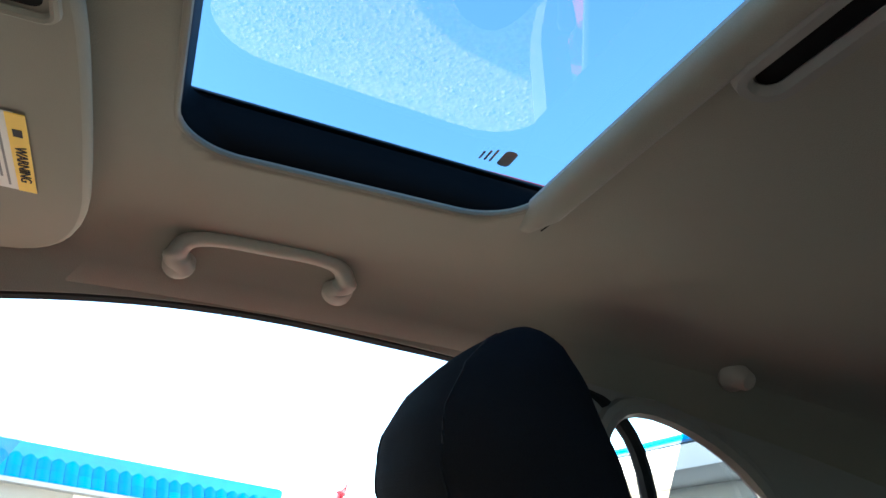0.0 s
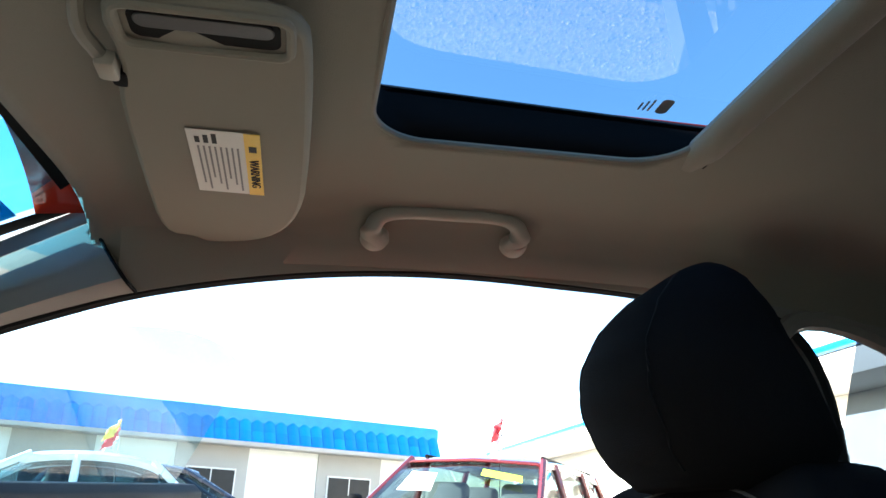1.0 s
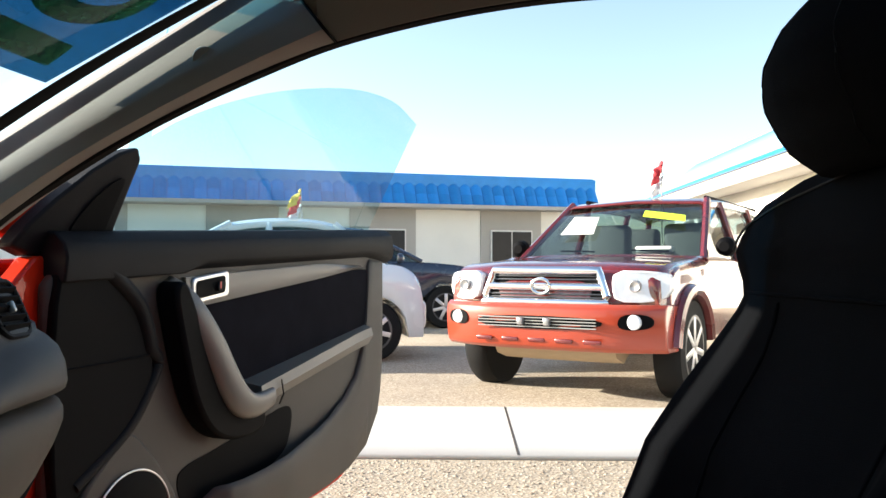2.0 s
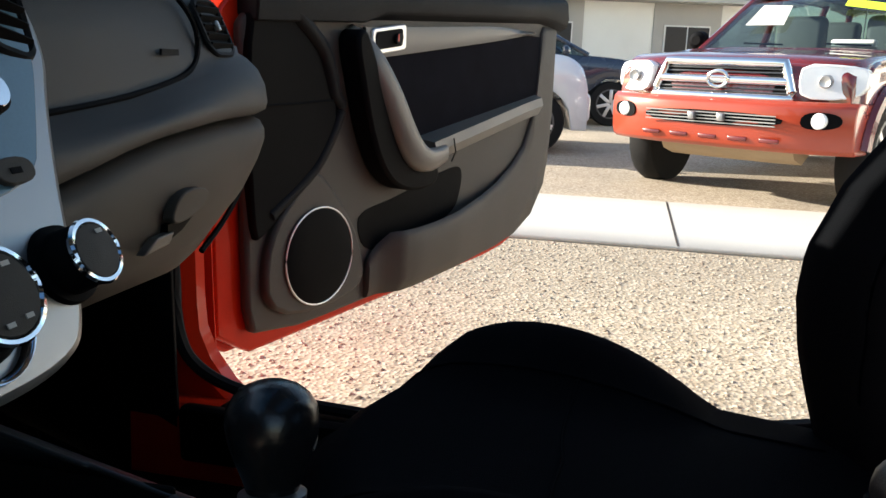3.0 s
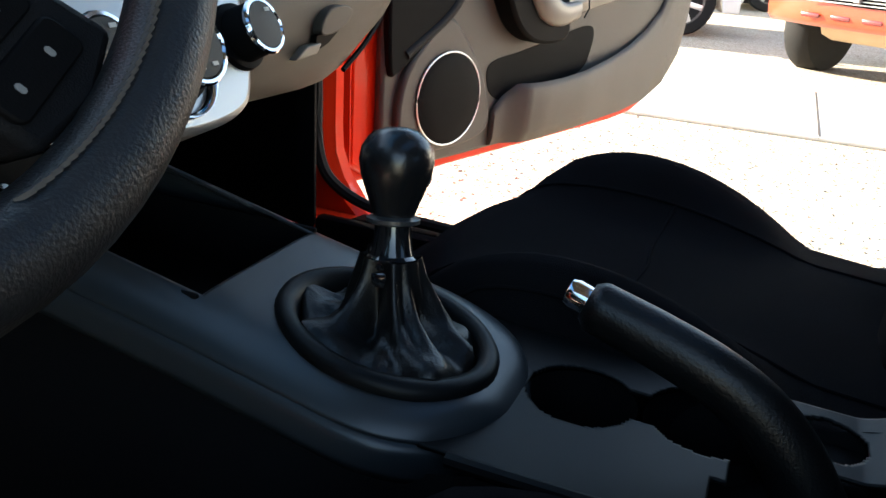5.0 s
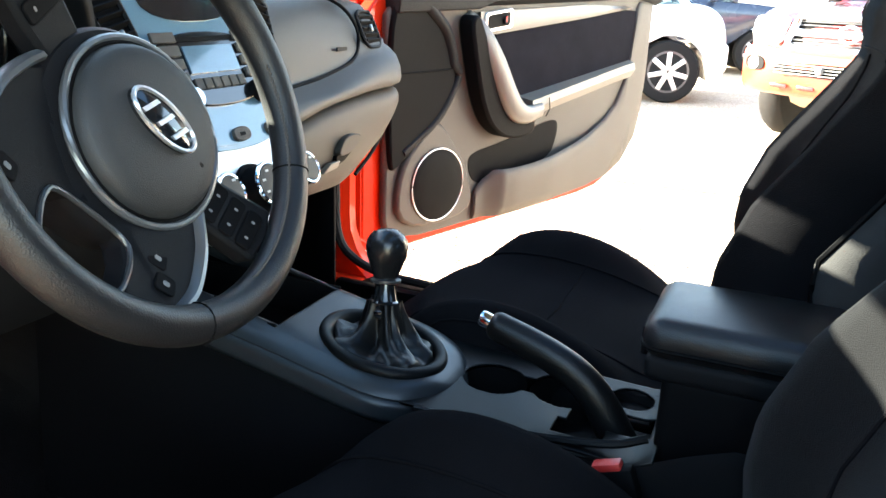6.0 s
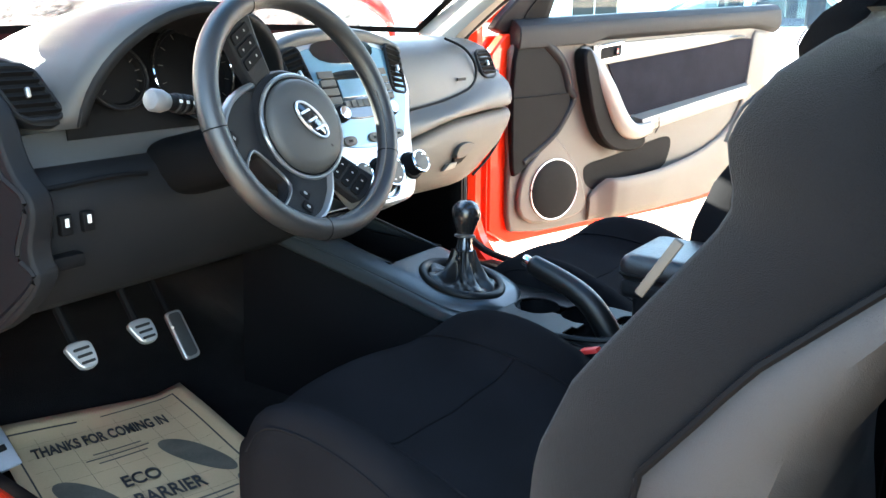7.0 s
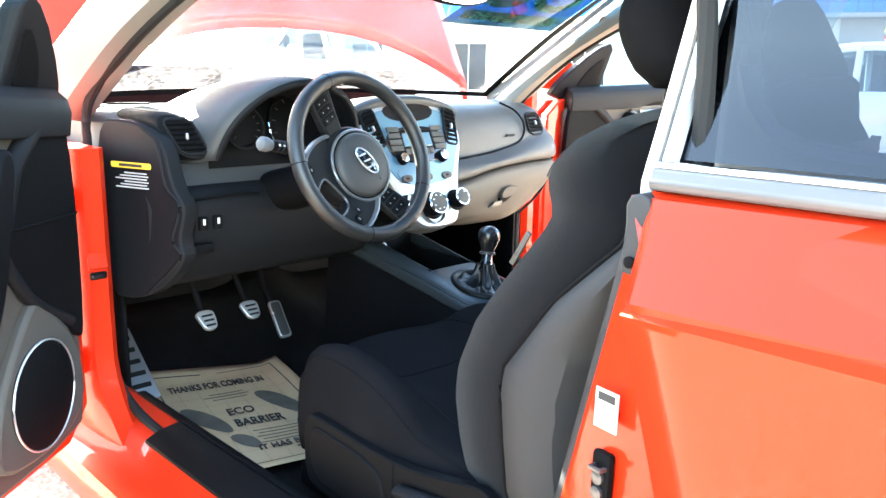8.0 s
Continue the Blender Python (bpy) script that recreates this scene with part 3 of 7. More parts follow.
    inset(s, "quarter_glass", grid(lambda y, z: (s * (body_x(z) - 0.012), y, z), span(-1.7, -0.478, 16), span(0.985, 1.245, 8), skip=lambda y, z: z > 1.245 - 0.20 * max(0, -y - 0.9)), DARK_GLASS, coupe, "dark tinted fixed quarter window")
    bp_, bq, bg = [], [], []
    for z in span(0.925 if s < 0 else 0.88, 1.335 if s < 0 else 1.262, 12):
        y0 = -0.440 if s < 0 else -0.290 + 0.045 * (z - 0.88) / 0.45
        xo = body_x(z) if z > 0.96 else 0.768
        if s < 0:
            bq.append([(s * (xo - 0.006), -0.461, z), (s * (xo - 0.001), -0.456, z), (s * (xo - 0.006), -0.449, z), (s * (xo - 0.050), -0.440, z), (s * (xo - 0.055), -0.461, z)])
            bg.append([(s * (xo - 0.012), -0.472, z), (s * (xo - 0.012), -0.456, z), (s * (xo - 0.040), -0.456, z), (s * (xo - 0.040), -0.472, z)])
            bp_.append([(s * (xo - 0.008), -0.483, z), (s * (xo + 0.003), -0.480, z), (s * (xo + 0.004), -0.471, z), (s * (xo - 0.003), -0.467, z), (s * (xo - 0.020), -0.470, z)])
            continue
        bp_.append([(s * (xo - 0.002), y0 - 0.050, z), (s * (xo + 0.004), y0 - 0.046, z), (s * (xo + 0.003), y0 - 0.036, z), (s * (xo - 0.010), y0 - 0.032, z), (s * (xo - 0.012), y0 - 0.050, z)])
        bg.append([(s * (xo - 0.006), y0 - 0.040, z), (s * (xo - 0.006), y0 - 0.020, z), (s * (xo - 0.034), y0 - 0.004, z), (s * (xo - 0.045), y0 - 0.040, z)])
        bq.append([(s * (xo - 0.028), y0 - 0.022, z), (s * (xo - 0.026), y0 - 0.004, z), (s * (xo - 0.040), y0 + 0.008, z), (s * (xo - 0.070), y0 + 0.004, z), (s * (xo - 0.075), y0 - 0.04, z)])
    inset(s, "window_pillar", loft(bp_), SILVER_PAINT, coupe, "pale window pillar finisher")
    inset(s, "pillar_gap", loft(bg), RUBBER, coupe, "black rubber window channel")
    inset(s, "pillar_trim", loft(bq), TRIM_BEIGE if s > 0 else PALE_TRIM, coupe, "pale window pillar edge")
    # inner side trim behind the doors, with the quarter window's opening
    f0 = -0.345 if s > 0 else -0.49
    win = smooth_loop([(f0, 1.00), (f0 - 0.005, 1.20), (f0 - 0.04, 1.268), (f0 - 0.16, 1.25), (f0 - 0.26, 1.19), (f0 - 0.34, 1.06), (f0 - 0.36, 0.985), (f0 - 0.18, 0.98)], 2)

    def in_window(y, z):
        odd = False
        for (ya, za), (yb, zb) in zip(win, win[1:] + win[:1]):
            if (za > z) != (zb > z) and y < (yb - ya) * (z - za) / (zb - za) + ya:
                odd = not odd
        return odd

    sx_ = lambda z: s * (0.650 if z < 0.95 else 0.650 - (z - 0.95) * 0.04)
    inset(s, "rear_side_trim", grid(lambda y, z: (sx_(z), y, z), span(-1.3, f0 + 0.02, 90), span(0.3, 1.345, 90), skip=in_window), TRIM_BEIGE, coupe, solid=0.006)
    inset(s, "quarter_window_rim", tube([(sx_(z) - s * 0.004, y, z) for y, z in win], 0.013, 8, closed=True), TRIM_BEIGE, coupe)
    part("coat_hook", disc((s * 0.60, -0.525, 1.318), (-s, 0, -0.6), [(0, 0.022), (0.006, 0.022), (0.012, 0.016), (0.03, 0.012), (0.034, 0.008)], 18), HANDLE_BEIGE, coupe, "beige plastic coat hook")
# driver's lock pillar stickers
LM = frame_matrix((-0.6985, -0.3935, 0.6990), (-0.17, -0.985, 0), (0, -0.1, 1))
tag1 = part("tyre_label", box((0, 0, 0), (0.032, 0.044, 0.0016), 0.0, LM), LABEL_WHITE, coupe, "white pillar information label")
part("label_mark", box((0.0, 0.014, 0), (0.024, 0.009, 0.003), 0.0, LM), INK, tag1)
for dz in (0.003, -0.005, -0.013):
    part("label_line", box((0.0, dz, 0), (0.023, 0.0025, 0.003), 0.0, LM), LABEL_GREY, tag1)

part("windscreen", grid(lambda u, v: (u * (0.66 + 0.07 * v), 0.475 + 0.02 * (1 - u * u) + (0.62 + 0.16 * (1 - u * u)) * v, 1.325 - 0.355 * v + 0.02 * math.sin(math.pi * v) + 0.012 * (1 - u * u)), span(-1, 1, 21), span(0, 1, 15)), WINDSCREEN, coupe, "clear windscreen glass with dust and faded lettering")


def on_screen(u, v, lift):
    return Vector((u * (0.66 + 0.07 * v), 0.475 + 0.02 * (1 - u * u) + (0.62 + 0.16 * (1 - u * u)) * v - lift * 0.5, 1.325 - 0.355 * v + 0.02 * math.sin(math.pi * v) + 0.012 * (1 - u * u) - lift * 0.85))


part("screen_border", grid(lambda u, v: on_screen(u, v, 0.004), sorted(set(span(-1, 1, 41) + [-0.965, 0.965])), sorted(set(span(0, 1, 30) + [0.02, 0.965])), skip=lambda u, v: abs(u) < 0.965 and 0.02 < v < 0.965), BLACK, coupe, "black windscreen edge band")
part("shade_band", grid(lambda u, v: on_screen(u, v, -0.003), span(-0.965, 0.965, 31), span(0.02, 0.17, 5)), SHADE_BAND, coupe, "blue tinted band at the top of the windscreen")
part("shade_fade", grid(lambda u, v: on_screen(u, v, -0.003), span(-0.965, 0.965, 31), span(0.17, 0.23, 3)), SHADE_FADE, coupe)
# a dealer's placard stuck to the glass, seen from behind: a dark panel with pale rounded strokes
for u0, u1, v0, v1 in ((0.36, 0.95, 0.10, 0.465),):
    pl = part("placard", prism([(u0, v0), (u1, v0), (u1, v1), (u0, v1)], lambda a, b, w: on_screen(a, b, w), 0.005, 0.0056), FILM_DARK, coupe, "dark placard on the windscreen")
    vm, um = v0 + 0.36 * (v1 - v0), (u0 + u1) / 2
    for cu in (um - 0.13, um + 0.13):
        part("placard_stroke", tube([on_screen(a, b, 0.0075) for a, b in ((cu + 0.095 * math.cos(t), vm + 0.075 * math.sin(t)) for t in (2 * math.pi * k / 36 for k in range(36)))], 0.018, 8, closed=True, flat=0.05, up=(0, 0.5, 0.86)), YELLOW_FILM, pl, "pale yellow painted stroke")
    part("placard_stroke", tube([on_screen(a, v1 - 0.07, 0.0075) for a in span(u0 + 0.05, u1 - 0.05, 8)], 0.022, 8, flat=0.05, up=(0, 0.5, 0.86)), YELLOW_FILM, pl, "pale yellow painted stroke")
# floor, bulkhead, rear bench and the closed rear of the cabin
part("floor_pan", grid(lambda x, y: (x, y, 0.222 + 0.33 * max(0, y - 1.03) + 0.06 * math.exp(-(x / 0.09) ** 2)), span(-0.67, 0.67, 28), span(-1.0, 1.45, 30)), CARPET, coupe, "black cabin carpet", solid=0.01)
for s in (1, -1):
    part("kick_panel", grid(lambda y, z: (s * (0.665 + 0.03 * max(0, (y - 0.7))), y, z), span(0.90, 1.40, 12), span(0.22, 0.62, 8)), BLACK, coupe, solid=0.008)
part("sill_trim", box((0.672, 0.62, 0.30), (0.03, 0.55, 0.09), 0.01), BLACK, coupe, "black inner sill trim")
part("sill_trim", box((-0.672, 0.30, 0.29), (0.03, 1.1, 0.085), 0.01), BLACK, coupe, "black inner sill trim")
part("bulkhead", box((0, 1.45, 0.6), (1.4, 0.04, 0.9)), BLACK, coupe)
part("parcel_shelf", box((0, -1.42, 0.93), (1.25, 0.4, 0.04), 0.01), FABRIC, coupe)
part("rear_window", grid(lambda x, v: (x, -1.25 - 0.42 * v, 1.30 - 0.34 * v), span(-0.58, 0.58, 9), span(0, 1, 5)), DARK_GLASS, coupe)
# the bonnet stands open on its hinges at the foot of the windscreen
LIFT = radians(65)
rear = lambda u: 0.182 * (1 - abs(u) ** 2.4)
on_bonnet = lambda u, v, w: (lambda d, n: Vector((u * (0.685 + 0.03 * v - 0.10 * v * v), 1.15 + d * math.cos(LIFT) - n * math.sin(LIFT), 0.985 + d * math.sin(LIFT) + n * math.cos(LIFT))))(rear(u) + v * (1.15 - rear(u)), w + 0.035 * (1 - u * u) - 0.05 * v * v)
bonnet = part("bonnet", grid(lambda u, v: on_bonnet(u, v, 0.0), span(-1, 1, 33), span(0, 1, 16)), RED, coupe, "glossy red bonnet propped open", solid=0.012)
for u0, u1 in ((-0.72, -0.66), (-0.03, 0.03), (0.66, 0.72)):
    part("bonnet_rib", grid(lambda u, v: on_bonnet(u, v, -0.026), span(u0, u1, 3), span(0.10, 0.92, 8)), RED, bonnet, solid=0.012)
for s in (1, -1):
    part("bonnet_hinge", tube([(s * 0.67, 1.13, 0.90), (s * 0.672, 1.15, 0.985), (s * 0.66, 1.20, 1.05)], 0.010, 8), RED, coupe, "red bonnet hinge arm")
part("engine_cover", box((0.0, 1.62, 0.66), (1.20, 0.80, 0.24), 0.06, seg=3), BLACK, coupe, "black engine cover")
part("cowl_panel", grid(lambda x, y: (x, y, 0.895 - 0.05 * (y - 1.14)), span(-0.74, 0.74, 9), span(1.13, 1.34, 4)), BLACK, coupe, "black cowl panel below the windscreen", solid=0.01)
part("front_fender", grid(lambda y, z: (-body_x(z) * (1 - 0.05 * max(0, y - 1.6)), y, z), span(0.93, 2.25, 14), span(0.2, 0.9, 12), skip=lambda y, z: (y - 1.72) ** 2 + (z - 0.31) ** 2 < 0.11), RED, coupe, solid=0.004)
part("front_fender", grid(lambda y, z: (body_x(z) * (1 - 0.05 * max(0, y - 1.6)), y, z), span(0.93, 2.25, 14), span(0.2, 0.9, 12), skip=lambda y, z: (y - 1.72) ** 2 + (z - 0.31) ** 2 < 0.11), RED, coupe, solid=0.004)
part("front_bumper", grid(lambda x, z: (x, 2.25 - 0.25 * (x / 0.85) ** 4, z), span(-0.80, 0.80, 9), span(0.22, 0.78, 5)), RED, coupe, solid=0.01)
part("tail_panel", grid(lambda x, z: (x, -2.1 + 0.1 * (x / 0.85) ** 4, z), span(-0.82, 0.82, 9), span(0.22, 0.95, 5)), RED, coupe, solid=0.01)
part("boot_lid", box((0, -1.85, 0.95), (1.45, 0.5, 0.03), 0.01), RED, coupe)
for x in (-0.80, 0.80):
    for y in (-1.72, 1.72):
        tyre = part("tyre", disc((x - math.copysign(0.1, x), y, 0.31), (math.copysign(1, x), 0, 0), [(0, 0.24), (0.01, 0.30), (0.04, 0.31), (0.16, 0.31), (0.19, 0.30), (0.2, 0.22)], 28), RUBBER, coupe)
        part("rim", disc((x + math.copysign(0.08, x), y, 0.31), (math.copysign(1, x), 0, 0), [(0, 0.22), (0.015, 0.21), (0.02, 0.06), (0.01, 0.02)], 20), ALLOY, tyre)

bench = thing("rear_bench", "black cloth rear bench seat", "car seat")
part("bench_cushion", box((0, -0.80, 0.42), (1.2, 0.5, 0.2), 0.06, seg=4), FABRIC, bench)
part("bench_back", box((0, -1.12, 0.68), (1.2, 0.16, 0.52), 0.06, Matrix.Translation((0, -1.12, 0.68)) @ Matrix.Rotation(0.3, 4, "X") @ Matrix.Translation((0, 1.12, -0.68)), seg=4), FABRIC, bench)


# ---- roof fittings ----
def grab_handle(s):
    h = thing("grab_handle", "beige plastic grab handle folded against the roof rail", "grab handle")
    p = curve_points([(s * 0.610, 0.143, 1.300), (s * 0.594, 0.149, 1.306), (s * 0.583, 0.140, 1.320), (s * 0.578, 0.112, 1.3265), (s * 0.577, 0.063, 1.329), (s * 0.578, 0.014, 1.3315), (s * 0.582, -0.012, 1.328), (s * 0.594, -0.023, 1.317), (s * 0.610, -0.017, 1.311)], 8)
    part("grip", tube(p, lambda f: 0.0108 + 0.0062 * (2 * abs(f - 0.5)) ** 3, 18, flat=0.78, up=(-s * 0.8, 0, 1)), HANDLE_BEIGE, h, "smooth moulded grip")
    for y, z in ((0.145, 1.303), (-0.019, 1.312)):
        part("pad", disc((s * 0.614, y, z), (-s * 0.95, 0, 0.1), [(0, 0.0165), (0.010, 0.0165), (0.015, 0.013), (0.017, 0.003)], 22), HANDLE_BEIGE, h)
    return h


grab_handle(1)


visor = thing("sun_visor", "beige vinyl sun visor folded up, carrying a yellow warning label", "sun visor")


def build_visor(s, v):
    pts = smooth_loop([(0.196, 0.364), (0.196, 0.30), (0.196, 0.226), (0.26, 0.221), (0.40, 0.221), (0.53, 0.226), (0.602, 0.262), (0.622, 0.330), (0.604, 0.340), (0.600, 0.376), (0.45, 0.373), (0.31, 0.369), (0.285, 0.356)], 2)
    zz = lambda a, b: 1.306 - 0.055 * max(0.0, a - 0.25) + 0.03 * (0.3 - b)
    part("visor_body", prism(pts, lambda a, b, w: (s * a, b, zz(a, b) + w), 0.008, -0.006), VISOR, v, bevel=0.006)
    # black plate proud of the visor, painting the recess shade of the mirror slot
    part("mirror_cover", prism(rrect(0.204, 0.236, 0.243, 0.342, 0.008), lambda a, b, w: (s * a, b, zz(a, b) + w), -0.002, -0.0072), BLACK, v, "black plate painted as the vanity mirror slot's shade")
    part("mirror_flap", prism(rrect(0.206, 0.222, 0.247, 0.338, 0.007), lambda a, b, w: (s * a, b, zz(a, b) + w), -0.0072, -0.0088), DASH_MID, v, "dark vanity mirror flap", bevel=0.001)
    part("mirror_frame", tube([(s * a, b, zz(a, b) - 0.008) for a, b in rrect(0.198, 0.244, 0.236, 0.350, 0.010)], 0.0036, 8, closed=True), VISOR, v)
    part("pivot_arm", tube(curve_points([(s * 0.290, 0.366, 1.300), (s * 0.268, 0.374, 1.302), (s * 0.248, 0.382, 1.308), (s * 0.238, 0.386, 1.333)], 5), 0.0058, 8), HANDLE_BEIGE, v)
    part("pivot_clip", box((s * 0.283, 0.368, 1.2985), (0.026, 0.016, 0.014), 0.004), HANDLE_BEIGE, v)
    part("pivot_slot", box((s * 0.298, 0.362, 1.2995), (0.022, 0.014, 0.010), 0.004), BLACK, v)
    if s < 0:
        return
    P = lambda a, b, w: (a + 0.010, b, zz(a + 0.010, b) - 0.0085 - w)
    sheet = lambda a0, a1, b0, b1, w0, w1, mat, nm, par, lb="": part(nm, prism([(a0, b0), (a1, b0), (a1, b1), (a0, b1)], P, w0, w1), mat, par, lb, smooth=False)
    lab = sheet(0.345, 0.462, 0.270, 0.322, 0.0004, 0.0010, LABEL_WHITE, "warning_label", v, "white and yellow airbag warning label")
    sheet(0.345, 0.462, 0.262, 0.2755, 0.0008, 0.0014, LABEL_YELLOW, "label_band", lab, "yellow warning band")
    for k in range(8):
        sheet(0.372, 0.455 - 0.012 * (k % 3), 0.2805 + 0.0047 * k, 0.2822 + 0.0047 * k, 0.0008, 0.0014, LABEL_GREY, "print_line", lab)
    for k in range(3):
        sheet(0.350 + 0.003 * k, 0.366, 0.298 + 0.007 * k, 0.302 + 0.007 * k, 0.0008, 0.0014, INK, "label_mark", lab)
    sheet(0.366, 0.376, 0.2655, 0.272, 0.0012, 0.0017, INK, "warning_sign", lab)
    text_part("warning_word", "WARNING", 0.0115, frame_matrix(P(0.418, 0.2688, 0.0016), (1, 0, -0.055), (0, -1, 0.03)), INK, lab)


build_visor(1, visor)
tagged(visor, group="sun visors")
visor2 = thing("sun_visor", "beige vinyl sun visor folded up under the headlining", "sun visor", "sun visors")
build_visor(-1, visor2)
overhead = thing("overhead_console", "beige overhead map light console behind the windscreen", "overhead console")
part("housing", prism(smooth_loop([(-0.11, 0.26), (0.14, 0.26), (0.12, 0.43), (-0.09, 0.43)], 3), lambda a, b, w: (a, b, roof_z(a, b) + w), -0.003, -0.022), VISOR, overhead, bevel=0.005)
for x in (-0.05, 0.08):
    part("map_lamp", prism(smooth_loop([(x - 0.03, 0.31), (x + 0.03, 0.31), (x + 0.03, 0.36), (x - 0.03, 0.36)], 3), lambda a, b, w: (a, b, roof_z(a, b) + w), -0.02, -0.025), LABEL_WHITE, overhead)
mirror = thing("rear_view_mirror", "black oval interior rear-view mirror on the windscreen", "mirror")
part("mirror_shell", loft([[(0.03 + 0.12 * f * math.cos(a) * 1.0, 0.56 + d, 1.235 + 0.035 * f * math.sin(a)) for a in (2 * math.pi * k / 28 for k in range(28))] for d, f in ((0.03, 0.5), (0.026, 0.8), (0.012, 0.97), (0.0, 1.0), (-0.004, 0.96))]), BLACK, mirror)
part("mirror_glass", loft([[(0.03 + 0.112 * math.cos(a), 0.5555 + d, 1.235 + 0.030 * math.sin(a)) for a in (2 * math.pi * k / 28 for k in range(28))] for d in (0.0, -0.001)]), CHROME, mirror)
part("mirror_stalk", tube([(0.03, 0.58, 1.24), (0.03, 0.595, 1.28), (0.03, 0.60, 1.30)], 0.010, 10), BLACK, mirror)


# ---- dashboard ----
dash = thing("dashboard", "dark grey moulded dashboard with glovebox and silver centre stack", "dashboard")


def dash_section(x):
    e = max(0.0, (abs(x) - 0.64) / 0.06) if x > 0 else max(0.0, (-x - 0.58) / 0.12)
    b = (0.03 if x > 0 else 0.12) * e * e
    return [(x, y + b, z - min(b, 0.03) * 0.4) for y, z in ((1.36, 0.93), (1.16, 0.955), (0.98, 0.963), (0.87, 0.957), (0.815, 0.94), (0.79, 0.90), (0.778, 0.86), (0.765, 0.82), (0.748, 0.803), (0.743, 0.793), (0.752, 0.785), (0.80, 0.78), (1.0, 0.78), (1.36, 0.78))]


part("upper_dash", loft([dash_section(x) for x in span(-0.70, 0.19, 27)]), DASH_MID, dash, "grain moulded upper dashboard pad")
seam_z = lambda x: lookup([(0.19, 0.802), (0.285, 0.804), (0.41, 0.815), (0.53, 0.837), (0.60, 0.852), (0.74, 0.868)], x)
gap_z = lambda x: lookup([(0.19, 0.735), (0.25, 0.742), (0.31, 0.752), (0.37, 0.764), (0.43, 0.772), (0.55, 0.782), (0.745, 0.787)], x)
lid_z = lambda x: lookup([(0.175, 0.612), (0.33, 0.598), (0.50, 0.596), (0.56, 0.612), (0.625, 0.645), (0.68, 0.685), (0.745, 0.745)], x)
rows = []
for x in span(0.18, 0.66, 26) + [0.68, 0.70, 0.715, 0.728, 0.738, 0.745]:
    e = max(0.0, (x - 0.62) / 0.125)
    b, s_, g = 0.075 * e ** 3, seam_z(x), gap_z(x)
    rows.append([(x, y + b, z - 0.02 * e ** 2 * (z > 0.88)) for y, z in ((1.36, 0.93), (1.16, 0.955), (0.98, 0.962), (0.88, 0.956), (0.832, 0.940), (0.806, 0.912), (0.791, 0.872), (0.783, s_ + 0.010), (0.781, s_ + 0.001), (0.768, s_ - 0.006), (0.752, s_ - 0.020), (0.743, (s_ + g) / 2), (0.740, g + 0.016), (0.743, g + 0.006), (0.755, g), (0.80, g - 0.002), (1.0, g), (1.36, g))])
part("passenger_dash", loft(rows), DASH_MID, dash, "moulded charcoal dashboard face with a rolled lower lip", angle=70)
part("dash_seam", tube(curve_points([(0.20, 0.778, 0.803), (0.285, 0.777, 0.805), (0.41, 0.777, 0.816), (0.52, 0.778, 0.836), (0.565, 0.785, 0.862), (0.568, 0.792, 0.90), (0.548, 0.812, 0.935), (0.52, 0.85, 0.958)], 6), 0.0034, 6), BLACK, dash, "dark seam round the airbag panel")
glove = []
for x in span(0.175, 0.64, 22) + [0.66, 0.68, 0.70, 0.715, 0.728, 0.738, 0.745]:
    e = max(0.0, (x - 0.62) / 0.125)
    b, g, l_ = 0.07 * e ** 3, gap_z(x) - 0.005, lid_z(x)
    l_ = min(l_, g - 0.03)
    m_ = (g + l_) / 2
    glove.append([(x, y + b, z) for y, z in ((0.80, g), (0.764, g - 0.001), (0.752, g - 0.006), (0.746, g - 0.016), (0.746, g - 0.3 * (g - l_)), (0.753, m_), (0.768, l_ + 0.25 * (g - l_)), (0.790, l_ + 0.010), (0.812, l_), (0.86, l_ - 0.004), (1.0, l_ + 0.01), (1.0, g))])
part("glovebox", loft(glove), DASH_GREY, dash, "warm grey glovebox lid", angle=60)
part("lid_edge", tube([(p.x, p.y, p.z) for p in curve_points([(0.56, 0.787, 0.616), (0.625, 0.784, 0.652), (0.68, 0.786, 0.694), (0.725, 0.803, 0.735), (0.738, 0.808, 0.765), (0.728, 0.795, 0.781)], 5)], 0.004, 6), BLACK, dash)
glove_face = lambda a, b, w: (a, 0.751 + 0.22 * max(0.0, 0.70 - b) + w, b)
latch = part("glovebox_latch", prism(smooth_loop([(0.412, 0.678), (0.472, 0.682), (0.502, 0.712), (0.432, 0.717)], 2), glove_face, -0.002, -0.016), DASH_GREY, dash, "warm grey glovebox latch", bevel=0.002)
part("latch_recess", prism([(0.425, 0.660), (0.452, 0.668), (0.474, 0.683), (0.420, 0.680)], glove_face, 0.002, -0.010), BLACK, latch)
part("latch_lip", prism([(0.376, 0.654), (0.424, 0.658), (0.430, 0.671), (0.398, 0.670)], glove_face, -0.002, -0.014), TRIM_SATIN, latch, bevel=0.002)


